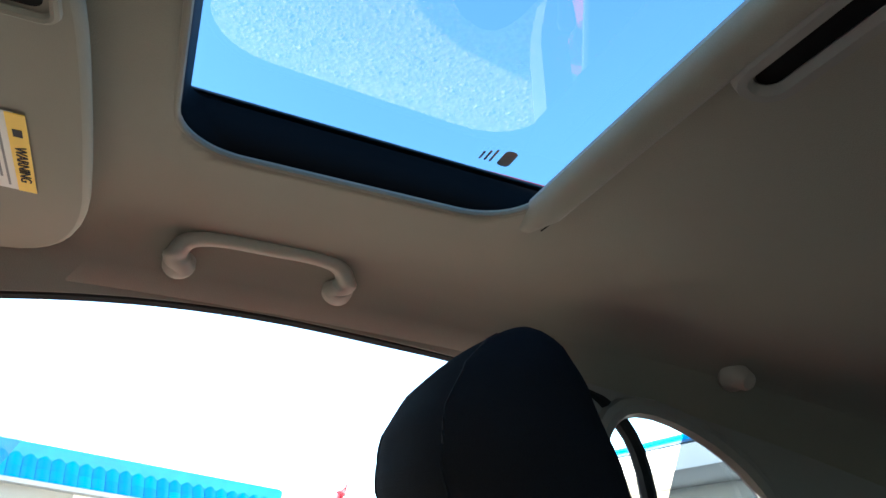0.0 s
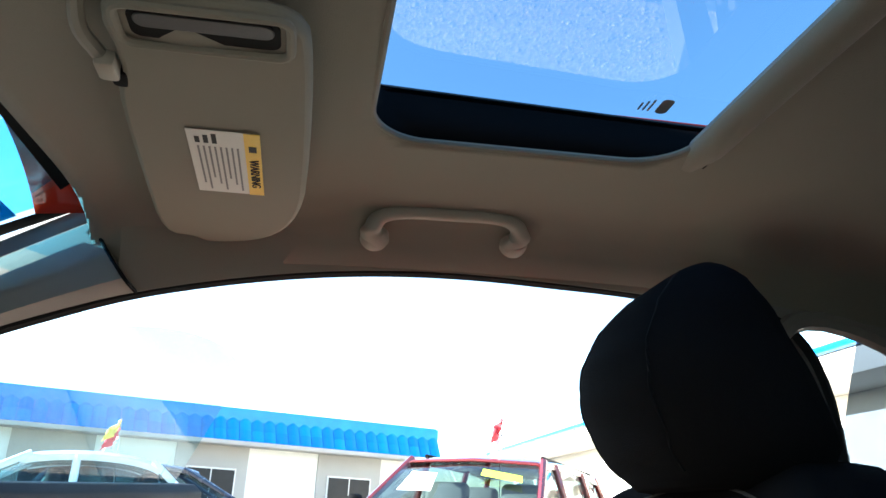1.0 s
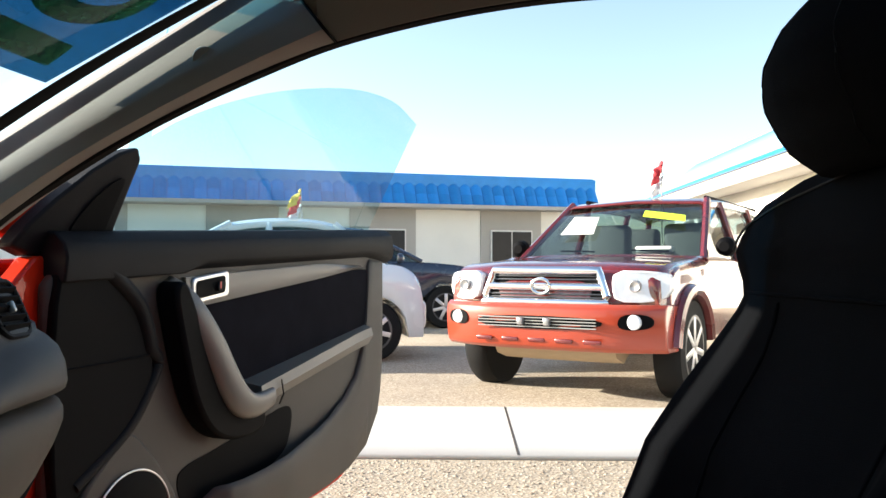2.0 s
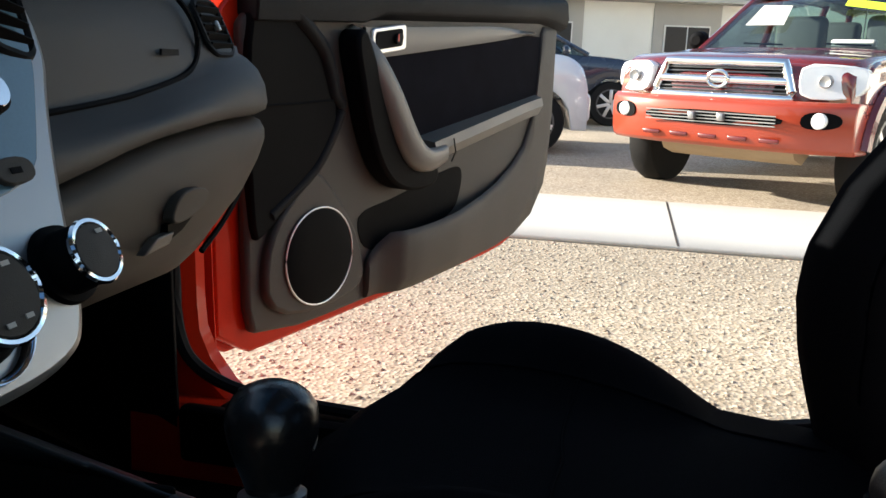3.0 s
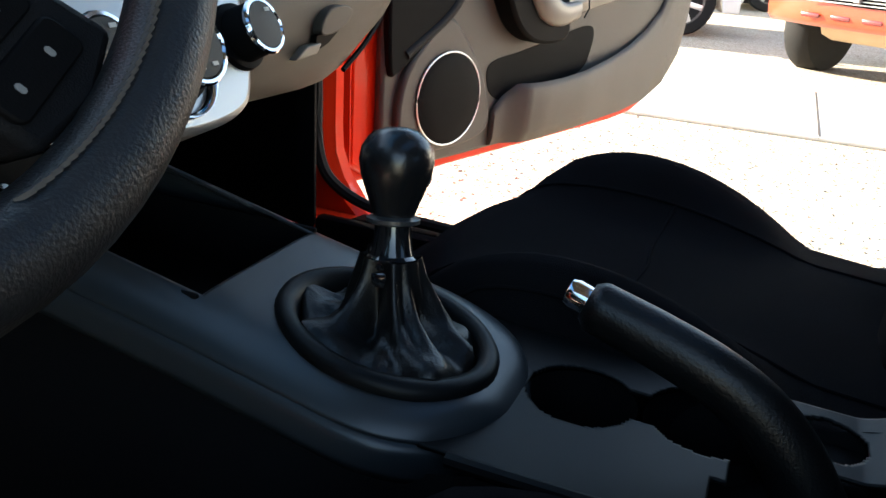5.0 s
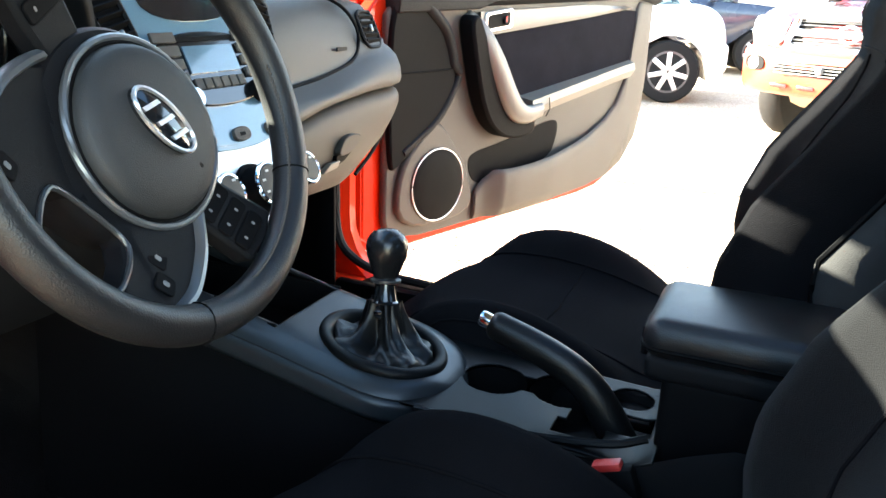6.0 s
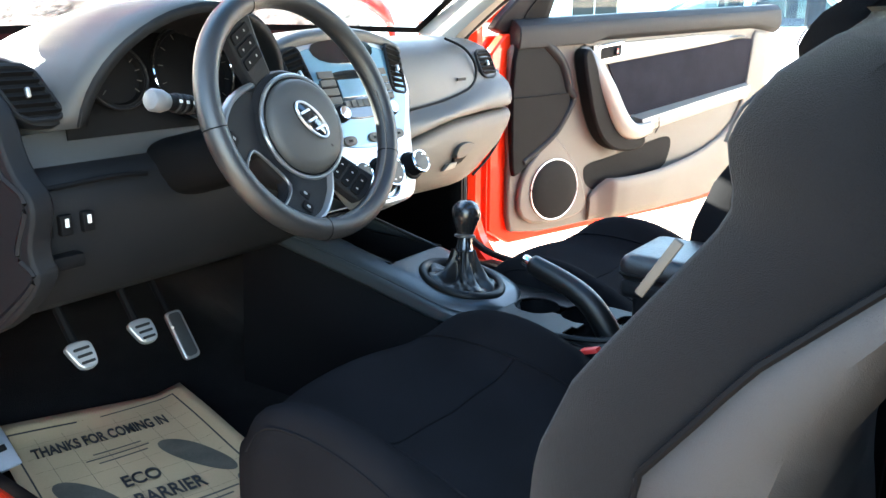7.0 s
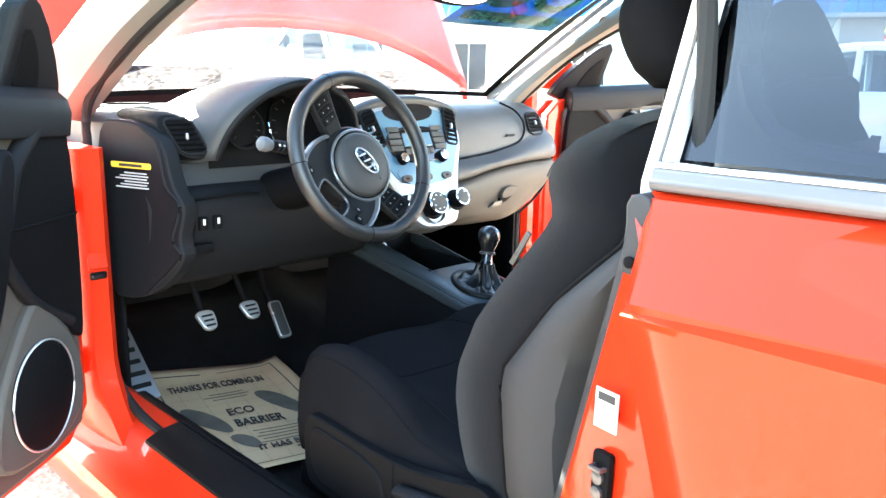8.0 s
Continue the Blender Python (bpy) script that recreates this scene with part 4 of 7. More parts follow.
def air_vent(c, ax, up, w, h, n=5, tilt=0.5):
    """A louvred air vent: a dark box, a rim and slats."""
    o, ax, up = Vector(c), Vector(ax).normalized(), Vector(up).normalized()
    nrm = ax.cross(up).normalized()
    to = lambda a, b, d: o + ax * a + up * b + nrm * d
    loop = rrect(-w, w, -h, h, min(w, h) * 0.55, 5)
    v = part("air_vent", prism(loop, to, -0.012, 0.001), BLACK, dash, "dark louvred air vent")
    part("vent_rim", tube([to(a, b, 0.002) for a, b in loop], 0.004, 6, closed=True), DASH_DARK, v)
    for k in range(n):
        b = -h + 2 * h * (k + 1) / (n + 1)
        part("slat", loft([[to(a, b - 0.004, 0.001), to(a, b + 0.001, 0.008), to(a, b + 0.003, 0.007), to(a, b - 0.001, 0.0)] for a in (-w * 0.92, w * 0.92)]), BLACK, v)
    part("vent_tab", box((0, 0, 0), (0.006, 0.014, 0.008), 0.002, frame_matrix(to(0, 0, 0.008), ax, up)), SILVER, v)
    return v


air_vent((0.628, 0.7995, 0.893), (1.0, 0.06, 0.0), (0.0, 0.45, 1), 0.034, 0.036, 5)
part("airbag_mark", box((0.50, 0.783, 0.862), (0.035, 0.003, 0.007)), DASH_DARK, dash)
for s in (-1, 1):
    air_vent((0.042 + s * 0.136, 0.728, 0.902), (1, 0, -s * 0.25), (s * 0.2, 0.42, 1), 0.022, 0.050, 7)
pod = [Vector((-0.592 + 1.28 * a, 0, 0.905 + 1.22 * b)) for a, b in smooth_loop([(-0.060, 0.042), (0.008, 0.040), (0.058, -0.042), (-0.018, -0.040)], 3)]
pod_mid = Vector((-0.592, 0, 0.905))
part("vent_pod", loft([[pod_mid + (p - pod_mid) * f + Vector((0, y + 0.2 * (p.z - 0.905), 0)) for p in pod] for y, f in ((0.90, 1.06), (0.76, 1.06), (0.738, 1.0), (0.730, 0.9), (0.731, 0.5))]), DASH_DARK, dash, "dark housing of the side air vent")
air_vent((-0.592, 0.727, 0.905), (1, 0, 0), (-0.50, 0.2, 1), 0.031, 0.041, 6)
part("demist_grille", prism(smooth_loop([(-0.66, 0.93), (-0.58, 0.90), (-0.57, 0.94), (-0.65, 0.98)], 2), lambda a, b, w: (a, b, 0.963 + w), 0, 0.004), BLACK, dash)
# lower dash and knee panel on the driver's side
knee = []
for x in span(-0.672, -0.105, 20):
    e = max(0.0, (-x - 0.60) / 0.06)
    knee.append([(x, y + 0.03 * e * e, z) for y, z in ((0.90, 0.80), (0.74, 0.80), (0.712, 0.785), (0.70, 0.76), (0.705, 0.70), (0.72, 0.66), (0.75, 0.60), (0.80, 0.575), (0.95, 0.57))])
# darker plastic than the glovebox's, painting the shade of the driver's side
part("knee_panel", loft(knee), DASH_DARK, dash, "lower dash panel below the steering wheel, shade put into its dark colour")
part("knee_crease", tube(curve_points([(-0.645, 0.722, 0.782), (-0.60, 0.706, 0.777), (-0.50, 0.697, 0.782), (-0.44, 0.70, 0.778)], 5), 0.004, 6), BLACK, dash)
for k, x in enumerate((-0.605, -0.577, -0.544)):
    part("dash_switch", box((x, 0.697, 0.725), (0.018, 0.012, 0.03), 0.003), BLACK, dash)
    part("switch_mark", box((x, 0.6905, 0.729), (0.005, 0.002, 0.012)), LABEL_WHITE, dash)
part("bonnet_lever", box((-0.585, 0.705, 0.672), (0.06, 0.03, 0.022), 0.006), BLACK, dash)
cap_x = lambda y: -0.704 + 0.35 * max(0.0, 0.86 - y)
cap = smooth_loop([(0.70, 0.90), (0.76, 0.938), (0.90, 0.938), (0.90, 0.56), (0.76, 0.56), (0.655, 0.66), (0.675, 0.70), (0.65, 0.77), (0.685, 0.81)], 2)
end = part("dash_end", loft([[(cap_x(y) + d, y + (0.010 if d > 0.01 else 0), z) for y, z in cap] for d in (0.03, 0.0, -0.006)]), DASH_DARK, dash, "dark dashboard end cap", bevel=0.004)
part("end_crease", tube([(cap_x(p.x) - 0.0045, p.x, p.y) for p in curve_points([(0.75, 0.925, 0), (0.715, 0.895, 0), (0.700, 0.812, 0), (0.667, 0.772, 0), (0.690, 0.700, 0), (0.672, 0.663, 0), (0.765, 0.575, 0)], 5)], 0.005, 6), DASH_DARK, end)
label_at = lambda y, z, w: (cap_x(y) - 0.006 - w, y, z)
part("warning_label", prism(rrect(0.733, 0.838, 0.841, 0.853, 0.003, 2), label_at, 0.0008, 0.002), LABEL_YELLOW, end, "yellow warning label band")
for k in range(6):
    y0 = 0.742 + 0.004 * (k % 2)
    part("print_line", prism([(y0, 0.800 + 0.006 * k), (0.828 - 0.012 * (k % 3), 0.800 + 0.006 * k), (0.828 - 0.012 * (k % 3), 0.8025 + 0.006 * k), (y0, 0.8025 + 0.006 * k)], label_at, 0.0004, 0.0014), LABEL_PRINT, end)
part("label_print", prism([(0.755, 0.844), (0.815, 0.844), (0.815, 0.850), (0.755, 0.850)], label_at, 0.002, 0.0026), INK, end)
# instrument hood and gauges
hood = []
for k in range(13):
    f = k / 12
    y = 0.655 + 0.30 * f
    w, t = 0.180 * (1 - 0.25 * f * f), 1.018 - 0.065 * f ** 1.5
    hood.append([(-0.350 + w * math.cos(a), y - 0.03 * math.sin(a) + 0.05 * (1 - math.sin(a)), 0.855 + (t - 0.855) * math.sin(a)) for a in span(math.pi, 0, 25)])
part("instrument_hood", loft(hood, cap=False, close=False), DASH_DARK, dash, "dark arched instrument hood", solid=0.014)
fair = []
for g in span(0, 1, 9):
    row = []
    for a in span(math.pi, 0, 25):
        p0 = Vector((-0.350 + 0.182 * math.cos(a), 0.657 + 0.05 - 0.08 * math.sin(a), 0.855 + 0.168 * math.sin(a)))
        p1 = Vector((-0.350 + 0.235 * math.cos(a), 0.80 + 0.36 * math.sin(a), 0.84 + 0.112 * math.sin(a)))
        row.append(p0.lerp(p1, g) + Vector((0.02 * math.cos(a), 0, 0.030 * math.sin(a))) * math.sin(math.pi * g) ** 0.8)
    fair.append(row)
part("instrument_cowl", loft(fair, cap=False, close=False), DASH_MID, dash, "smooth charcoal cowl over the gauges", solid=0.006)
part("gauge_panel", prism([(-0.52, 0.83), (-0.18, 0.83), (-0.19, 0.96), (-0.28, 0.99), (-0.43, 0.99), (-0.505, 0.95)], lambda a, b, w: (a, 0.765 + (b - 0.83) * 0.25 + w, b), 0.0, 0.02), BLACK, dash)
for x, r, rim_mat in ((-0.432, 0.050, DASH_DARK), (-0.292, 0.077, CHROME)):
    g = part("gauge", disc((x, 0.775, 0.915), (0, -1, 0.25), [(0, r), (0.012, r), (0.013, r - 0.006), (0.004, r - 0.010), (0.003, 0.004)], 32), BLACK, dash, "round black gauge dial")
    part("gauge_ring", tube([Vector((x, 0.762, 0.918)) + Vector((r * math.cos(a), 0.25 * r * math.sin(a), 0.97 * r * math.sin(a))) for a in (2 * math.pi * k / 36 for k in range(36))], 0.0022, 6, closed=True), rim_mat, g)
    for k in range(11):
        a = radians(220 - 26 * k)
        part("tick", box((0, 0, 0), (0.008, 0.0014, 0.001), 0, frame_matrix(Vector((x, 0.7625, 0.918)) + Vector(((r - 0.014) * math.cos(a), 0.25 * (r - 0.014) * math.sin(a), 0.97 * (r - 0.014) * math.sin(a))), (math.cos(a), 0.25 * math.sin(a), math.sin(a)), (0, -0.97, 0.25))), DASH_GREY, g)
# centre stack
yf = lambda z: 0.642 + (z - 0.716) * 0.47
FN = Vector((0, -0.905, 0.425))
fas = lambda a, b, w: Vector((0.042 + a, yf(b), b)) + FN * w
outline = smooth_loop([(-0.085, 0.685), (-0.055, 0.656), (0.055, 0.656), (0.085, 0.685), (0.108, 0.75), (0.142, 0.82), (0.168, 0.86), (0.166, 0.92), (0.120, 0.965), (-0.120, 0.965), (-0.166, 0.92), (-0.168, 0.86), (-0.142, 0.82), (-0.108, 0.75)], 3)
part("stack_fascia", prism(outline, fas, -0.06, 0.0), SILVER, dash, "satin silver centre stack fascia", bevel=0.006)
brow = []
for x in span(-0.185, 0.185, 25):
    zt = 0.986 - 0.036 * (abs(x) / 0.185) ** 2.6
    brow.append([(0.042 + x, y, z) for y, z in ((0.790, 0.90), (0.757, zt - 0.030), (0.750, zt - 0.014), (0.754, zt - 0.004), (0.770, zt), (0.86, zt - 0.008), (0.98, 0.958), (0.98, 0.92))])
part("stack_hood", loft(brow), DASH_MID, dash, "smooth brow over the centre vents", angle=60)
# the sky's reflection is put into this inset's blue-grey base colour
part("stack_inset", prism(smooth_loop([(-0.086, 0.762), (0.086, 0.762), (0.122, 0.815), (0.150, 0.862), (0.149, 0.915), (0.108, 0.953), (-0.108, 0.953), (-0.149, 0.915), (-0.150, 0.862), (-0.122, 0.815)], 3), fas, -0.002, 0.002), BLUE_FASCIA, dash, "gloss inset of the centre stack, sky reflection put into its blue", bevel=0.001)
part("display_bay", prism(smooth_loop([(-0.075, 0.918), (0.075, 0.918), (0.095, 0.962), (-0.095, 0.962)], 2), fas, 0.0, 0.004), BLACK_GLOSS, dash)
radio = part("radio", prism(smooth_loop([(-0.098, 0.815), (0.098, 0.815), (0.108, 0.905), (-0.108, 0.905)], 3), fas, -0.002, 0.006), BLACK_GLOSS, dash, "glossy black car radio", bevel=0.002)
part("radio_display", prism([(-0.048, 0.855), (0.048, 0.855), (0.048, 0.887), (-0.048, 0.887)], fas, 0.0065, 0.0085), LCD, radio, "pale blue radio display")
part("disc_slot", prism([(-0.06, 0.893), (0.06, 0.893), (0.06, 0.898), (-0.06, 0.898)], fas, 0.0065, 0.008), BLACK, radio)
for s in (-1, 1):
    for k in range(4):
        part("radio_button", prism([(s * 0.076 - 0.020, 0.845 + 0.0155 * k), (s * 0.076 + 0.020, 0.845 + 0.0155 * k), (s * 0.076 + 0.020, 0.857 + 0.0155 * k), (s * 0.076 - 0.020, 0.857 + 0.0155 * k)], fas, 0.0062, 0.0105), DASH_GREY, radio, bevel=0.001)
    kn = part("radio_knob", disc(fas(s * 0.07, 0.826, 0.006), FN, [(0, 0.0165), (0.012, 0.0155), (0.014, 0.013), (0.014, 0.002)], 20), BLACK, radio)
    part("knob_cap", disc(fas(s * 0.07, 0.826, 0.0205), FN, [(0, 0.0125), (0.001, 0.012), (0.0015, 0.002)], 18), CHROME, kn)
for k in range(6):
    part("preset_button", prism([(-0.05 + 0.0168 * k, 0.836), (-0.036 + 0.0168 * k, 0.836), (-0.036 + 0.0168 * k, 0.849), (-0.05 + 0.0168 * k, 0.849)], fas, 0.0062, 0.010), DASH_GREY, radio, bevel=0.001)
part("blue_fascia", prism(smooth_loop([(-0.088, 0.768), (0.088, 0.768), (0.098, 0.812), (-0.098, 0.812)], 2), fas, 0.0, 0.004), BLUE_FASCIA, dash, "glossy blue-grey switch panel")
for a in (-0.07, 0.0, 0.07):
    sw = part("rocker_switch", prism(smooth_loop([(a - 0.017, 0.770), (a + 0.017, 0.770), (a + 0.017, 0.787), (a - 0.017, 0.787)], 2), fas, 0.003, 0.009), DASH_GREY, dash, bevel=0.001)
    part("switch_mark", prism([(a - 0.006, 0.776), (a + 0.004, 0.776), (a + 0.004, 0.780), (a - 0.006, 0.780)], fas, 0.0095, 0.010), BLACK, sw)
for a, z, r in ((-0.090, 0.716, 0.023), (-0.010, 0.710, 0.031), (0.080, 0.716, 0.023)):
    kn = part("climate_knob", disc(fas(a, z, 0.0), FN, [(0, r + 0.006), (0.005, r + 0.005), (0.006, r), (0.026, r * 0.97), (0.030, r * 0.9), (0.030, 0.003)], 30), BLACK, dash, "black climate knob with a chrome rim")
    part("chrome_rim", tube([fas(a, z, 0.030) + Vector((1, 0, 0)) * (r * 0.93) * math.cos(t) + FN.cross(Vector((1, 0, 0))) * (r * 0.93) * math.sin(t) for t in (2 * math.pi * k / 32 for k in range(32))], 0.0026, 6, closed=True), CHROME, kn)
    part("knob_face", disc(fas(a, z, 0.0302), FN, [(0, r * 0.84), (0.002, r * 0.82), (0.003, 0.002)], 26), DASH_GREY, kn)
    for k in range(6 if r > 0.03 else 1):
        t = radians(60 + 48 * k)
        part("knob_mark", box((0, 0, 0), (0.006, 0.003, 0.0008), 0, frame_matrix(fas(a, z, 0.0335) + Vector((1, 0, 0)) * r * 0.62 * math.cos(t) + FN.cross(Vector((1, 0, 0))) * r * 0.62 * math.sin(t), (1, 0, 0), FN.cross(Vector((1, 0, 0))))), LABEL_WHITE, kn)
part("dial_arc", tube([fas(-0.010 + 0.040 * math.cos(t), 0.708 + 0.040 * math.sin(t), 0.003) for t in span(radians(200), radians(340), 16)], 0.005, 8, flat=0.5), CHROME, dash)
part("stack_base", loft([[(0.042 + s * w, y, z) for s, w in ((-1, w), (1, w)) for y in ((yf(z) + 0.03,) if s < 0 else (yf(z) + 0.03,))] + [(0.042 + w, 0.95, z), (0.042 - w, 0.95, z)] for z, w in ((0.665, 0.065), (0.70, 0.085), (0.80, 0.115), (0.95, 0.14))]), BLACK, dash)

# ---- steering wheel ----
wheel = thing("steering_wheel", "black leather three-spoke steering wheel with silver spoke trim, turned", "steering wheel")
WC, WA, YAW, TURN = Vector((-0.343, 0.452, 0.8755)), radians(20.4), radians(2.4), radians(-50)
WN = Vector((math.sin(YAW) * math.cos(WA), -math.cos(YAW) * math.cos(WA), math.sin(WA)))
W0 = Vector((0, 0, 1)).cross(WN).normalized()
W1 = WN.cross(W0)
WX, WY = W0 * math.cos(TURN) + W1 * math.sin(TURN), W1 * math.cos(TURN) - W0 * math.sin(TURN)
wp = lambda a, b, d: WC + WX * a + WY * b + WN * d
RIM = 0.165
part("rim", tube([wp(RIM * math.cos(t), RIM * math.sin(t), 0) for t in (2 * math.pi * k / 72 for k in range(72))], 0.0155, 14, closed=True, flat=1.05, up=WN), LEATHER, wheel, "black grained leather rim")
for t in (22, 158, 232, 308):
    t = radians(t)
    part("rim_seam", tube([wp((RIM + 0.0160 * math.cos(q)) * math.cos(t), (RIM + 0.0160 * math.cos(q)) * math.sin(t), 0.0160 * math.sin(q)) for q in (2 * math.pi * k / 18 for k in range(18))], 0.0009, 5, closed=True), BLACK, wheel)
for k in range(60):
    t = radians(-26 + 1.4 * k)
    part("stitch", box((0, 0, 0), (0.0015, 0.006, 0.0015), 0, frame_matrix(wp((RIM - 0.0135) * math.cos(t), (RIM - 0.0135) * math.sin(t), 0.0085), WX * math.cos(t) + WY * math.sin(t), WY * math.cos(t) - WX * math.sin(t) + WN * 0.5)), STITCH, wheel)
# the hub sits deeper than the rim; the spokes climb from it
HX, HY = 0.0155, -0.004
HR = 0.0695
EX, EY = 0.012, -0.002


def wd(a, b, w):
    """A point of the spokes: the dish rises from the hub to the rim."""
    r = math.hypot(a, b)
    return wp(a, b, w - 0.030 + 0.022 * min(1.0, max(0.0, (r - 0.075) / 0.075)))


polar = lambda deg, r: (r * math.cos(radians(deg)), r * math.sin(radians(deg)))
hub = part("airbag_cover", loft([[wp(HX + HR * f * math.cos(t), HY + HR * f * math.sin(t), d) for t in (2 * math.pi * k / 44 for k in range(44))] for d, f in ((-0.07, 0.97), (-0.030, 1.0), (-0.020, 0.992), (-0.014, 0.965), (-0.0095, 0.90), (-0.006, 0.75), (-0.004, 0.5), (-0.003, 0.02))]), DASH_MID, wheel, "charcoal round airbag cover")
part("hub_surround", loft([[wp(0.012 + 0.088 * f * math.cos(t), -0.010 + 0.088 * f * math.sin(t), d) for t in (2 * math.pi * k / 44 for k in range(44))] for d, f in ((-0.075, 0.90), (-0.040, 1.0), (-0.031, 0.985), (-0.026, 0.94), (-0.0245, 0.80))]), DASH_DARK, wheel, "dark plate round the airbag cover")
part("hub_gap", tube([wp(HX + (HR + 0.0008) * math.cos(t), HY + (HR + 0.0008) * math.sin(t), -0.021) for t in (2 * math.pi * k / 48 for k in range(48))], 0.0022, 8, closed=True), BLACK, wheel)
part("hub_ring", tube([wp(HX + (HR + 0.0050) * math.cos(t), HY + (HR + 0.0050) * math.sin(t), -0.021) for t in (2 * math.pi * k / 48 for k in range(48))], 0.0032, 8, closed=True), SATIN_RING, wheel, "satin ring round the airbag cover")
part("emblem", loft([[wp(EX + 0.034 * f * math.cos(t), EY + 0.0165 * f * math.sin(t), d) for t in (2 * math.pi * k / 32 for k in range(32))] for d, f in ((-0.010, 1.0), (-0.0010, 1.0), (0.0, 0.92), (0.0, 0.02))]), BLACK_GLOSS, hub, "oval maker's emblem with a chrome edge")
part("emblem_ring", tube([wp(EX + 0.0325 * math.cos(t), EY + 0.0155 * math.sin(t), 0.0005) for t in (2 * math.pi * k / 32 for k in range(32))], 0.0020, 6, closed=True), ALLOY, hub)
for a in (-0.016, 0.0, 0.016):
    part("emblem_bar", prism([(EX + a - 0.006, EY - 0.0085), (EX + a - 0.002, EY - 0.0085), (EX + a + 0.006, EY + 0.0085), (EX + a + 0.002, EY + 0.0085)], wp, 0.0, 0.0022), ALLOY, hub)
part("hub_mark", prism(rrect(HX + 0.040, HX + 0.048, HY - 0.002, HY + 0.001, 0.001, 1), wp, -0.0062, -0.0050), BLACK, hub)
turned = lambda a, b: (a * math.cos(radians(-9)) - b * math.sin(radians(-9)), a * math.sin(radians(-9)) + b * math.cos(radians(-9)))
for q in (1, -1):
    arm_pts = [turned(q * a, b) for a, b in [polar(20, 0.060), polar(17, 0.100), polar(15, 0.152), polar(4, 0.156), polar(-7, 0.152), polar(-12, 0.100), polar(-20, 0.060)]]
    sp = part("spoke", prism(arm_pts, wd, -0.020, 0.000), DASH_DARK, wheel, "dark spoke with thumb buttons", bevel=0.004)
    for k, (r0, r1) in enumerate(((0.090, 0.106), (0.109, 0.124), (0.127, 0.142))):
        btn = part("thumb_button", prism([turned(q * a, b) for a, b in rrect(r0, r1, -0.016, 0.024, 0.004)], wd, -0.001, 0.0028), BLACK, sp, bevel=0.001)
        for y in (0.012, -0.006):
            part("button_mark", prism([turned(q * a, b) for a, b in rrect((r0 + r1) / 2 - 0.0018, (r0 + r1) / 2 + 0.0018, y - 0.0012, y + 0.0012, 0.0007, 1)], wd, 0.0030, 0.0034), LABEL_GREY, btn)
    lower = [(q * a, b) for a, b in [polar(-9, 0.070), polar(-18, 0.088), polar(-32, 0.112), polar(-46, 0.138), polar(-57, 0.156), polar(-66, 0.157), polar(-76, 0.157), (0.030, -0.152), (0.036, -0.138), (0.037, -0.112), (0.031, -0.096), (0.012, -0.090), (0.0, -0.090), (0.0, -0.060)]]
    arm_ = part("lower_spoke", prism(lower, wd, -0.024, 0.001), DASH_DARK, wheel, "dark arm of the lower spoke", bevel=0.004)
    part("spoke_edge", tube([wd(q * p.x, p.y, 0.001) for p in curve_points([(*polar(-9, 0.079), 0), (*polar(-20, 0.092), 0), (*polar(-34, 0.116), 0), (*polar(-47, 0.140), 0), (*polar(-56, 0.153), 0)], 5)], 0.0066, 8, flat=0.6), SATIN_RING, wheel, "satin grey spoke edge")
    for a, b in ((0.060, -0.094), (0.070, -0.112)):
        btn = part("thumb_button", prism([(q * x, y) for x, y in rrect(a - 0.009, a + 0.009, b - 0.008, b + 0.008, 0.004)], wd, 0.000, 0.0032), BLACK, arm_, bevel=0.001)
        part("button_mark", prism([(q * x, y) for x, y in rrect(a - 0.003, a + 0.003, b - 0.002, b + 0.002, 0.001, 1)], wd, 0.0034, 0.0038), LABEL_GREY, btn)
part("spoke_foot", prism([(-0.036, -0.146), (0.036, -0.146), (0.034, -0.157), (0.0, -0.160), (-0.034, -0.157)], wd, -0.022, -0.001), DASH_DARK, wheel)
part("spoke_hole_trim", tube([wd(a, b, 0.002) for a, b in smooth_loop([(-0.032, -0.093), (0.032, -0.093), (0.040, -0.110), (0.036, -0.140), (0.026, -0.149), (-0.026, -0.149), (-0.036, -0.140), (-0.040, -0.110)], 2)], 0.0022, 8, closed=True), ALLOY_DARK, wheel, "satin grey edge of the lower spoke opening")
part("column_cover", loft([[WC + Vector((x * g, dy, z * g - 0.02 + dz)) for x, z in smooth_loop([(-0.06, -0.06), (0.06, -0.06), (0.065, 0.03), (-0.065, 0.03)], 3)] for dy, g, dz in ((0.03, 0.9, -0.005), (0.06, 1.0, -0.012), (0.30, 1.15, -0.07))]), BLACK, wheel, "black steering column shroud")
stalk = thing("indicator_stalk", "black indicator stalk with a grey end cap", "control stalk")
part("stalk_arm", tube(curve_points([WC + Vector((-0.05, 0.09, 0.0)), WC + Vector((-0.11, 0.075, 0.012)), WC + Vector((-0.186, 0.060, 0.026))], 6), lambda f: 0.0085 + 0.0025 * f, 12), BLACK, stalk)
for k in range(3):
    c = WC + Vector((-0.142 - 0.012 * k, 0.0687 - 0.0024 * k, 0.018 + 0.0022 * k))
    part("stalk_ring", disc(c, (-1, -0.2, 0.2), [(-0.0035, 0.0112), (-0.002, 0.0128), (0.002, 0.0128), (0.0035, 0.0112)], 18), DASH_DARK, stalk)
    part("stalk_mark", box((0, 0, 0), (0.0045, 0.004, 0.001), 0, frame_matrix(c + Vector((0.0, -0.0125, 0.003)), (-1, -0.2, 0.2), (0, 0.25, 1))), LABEL_PRINT, stalk)
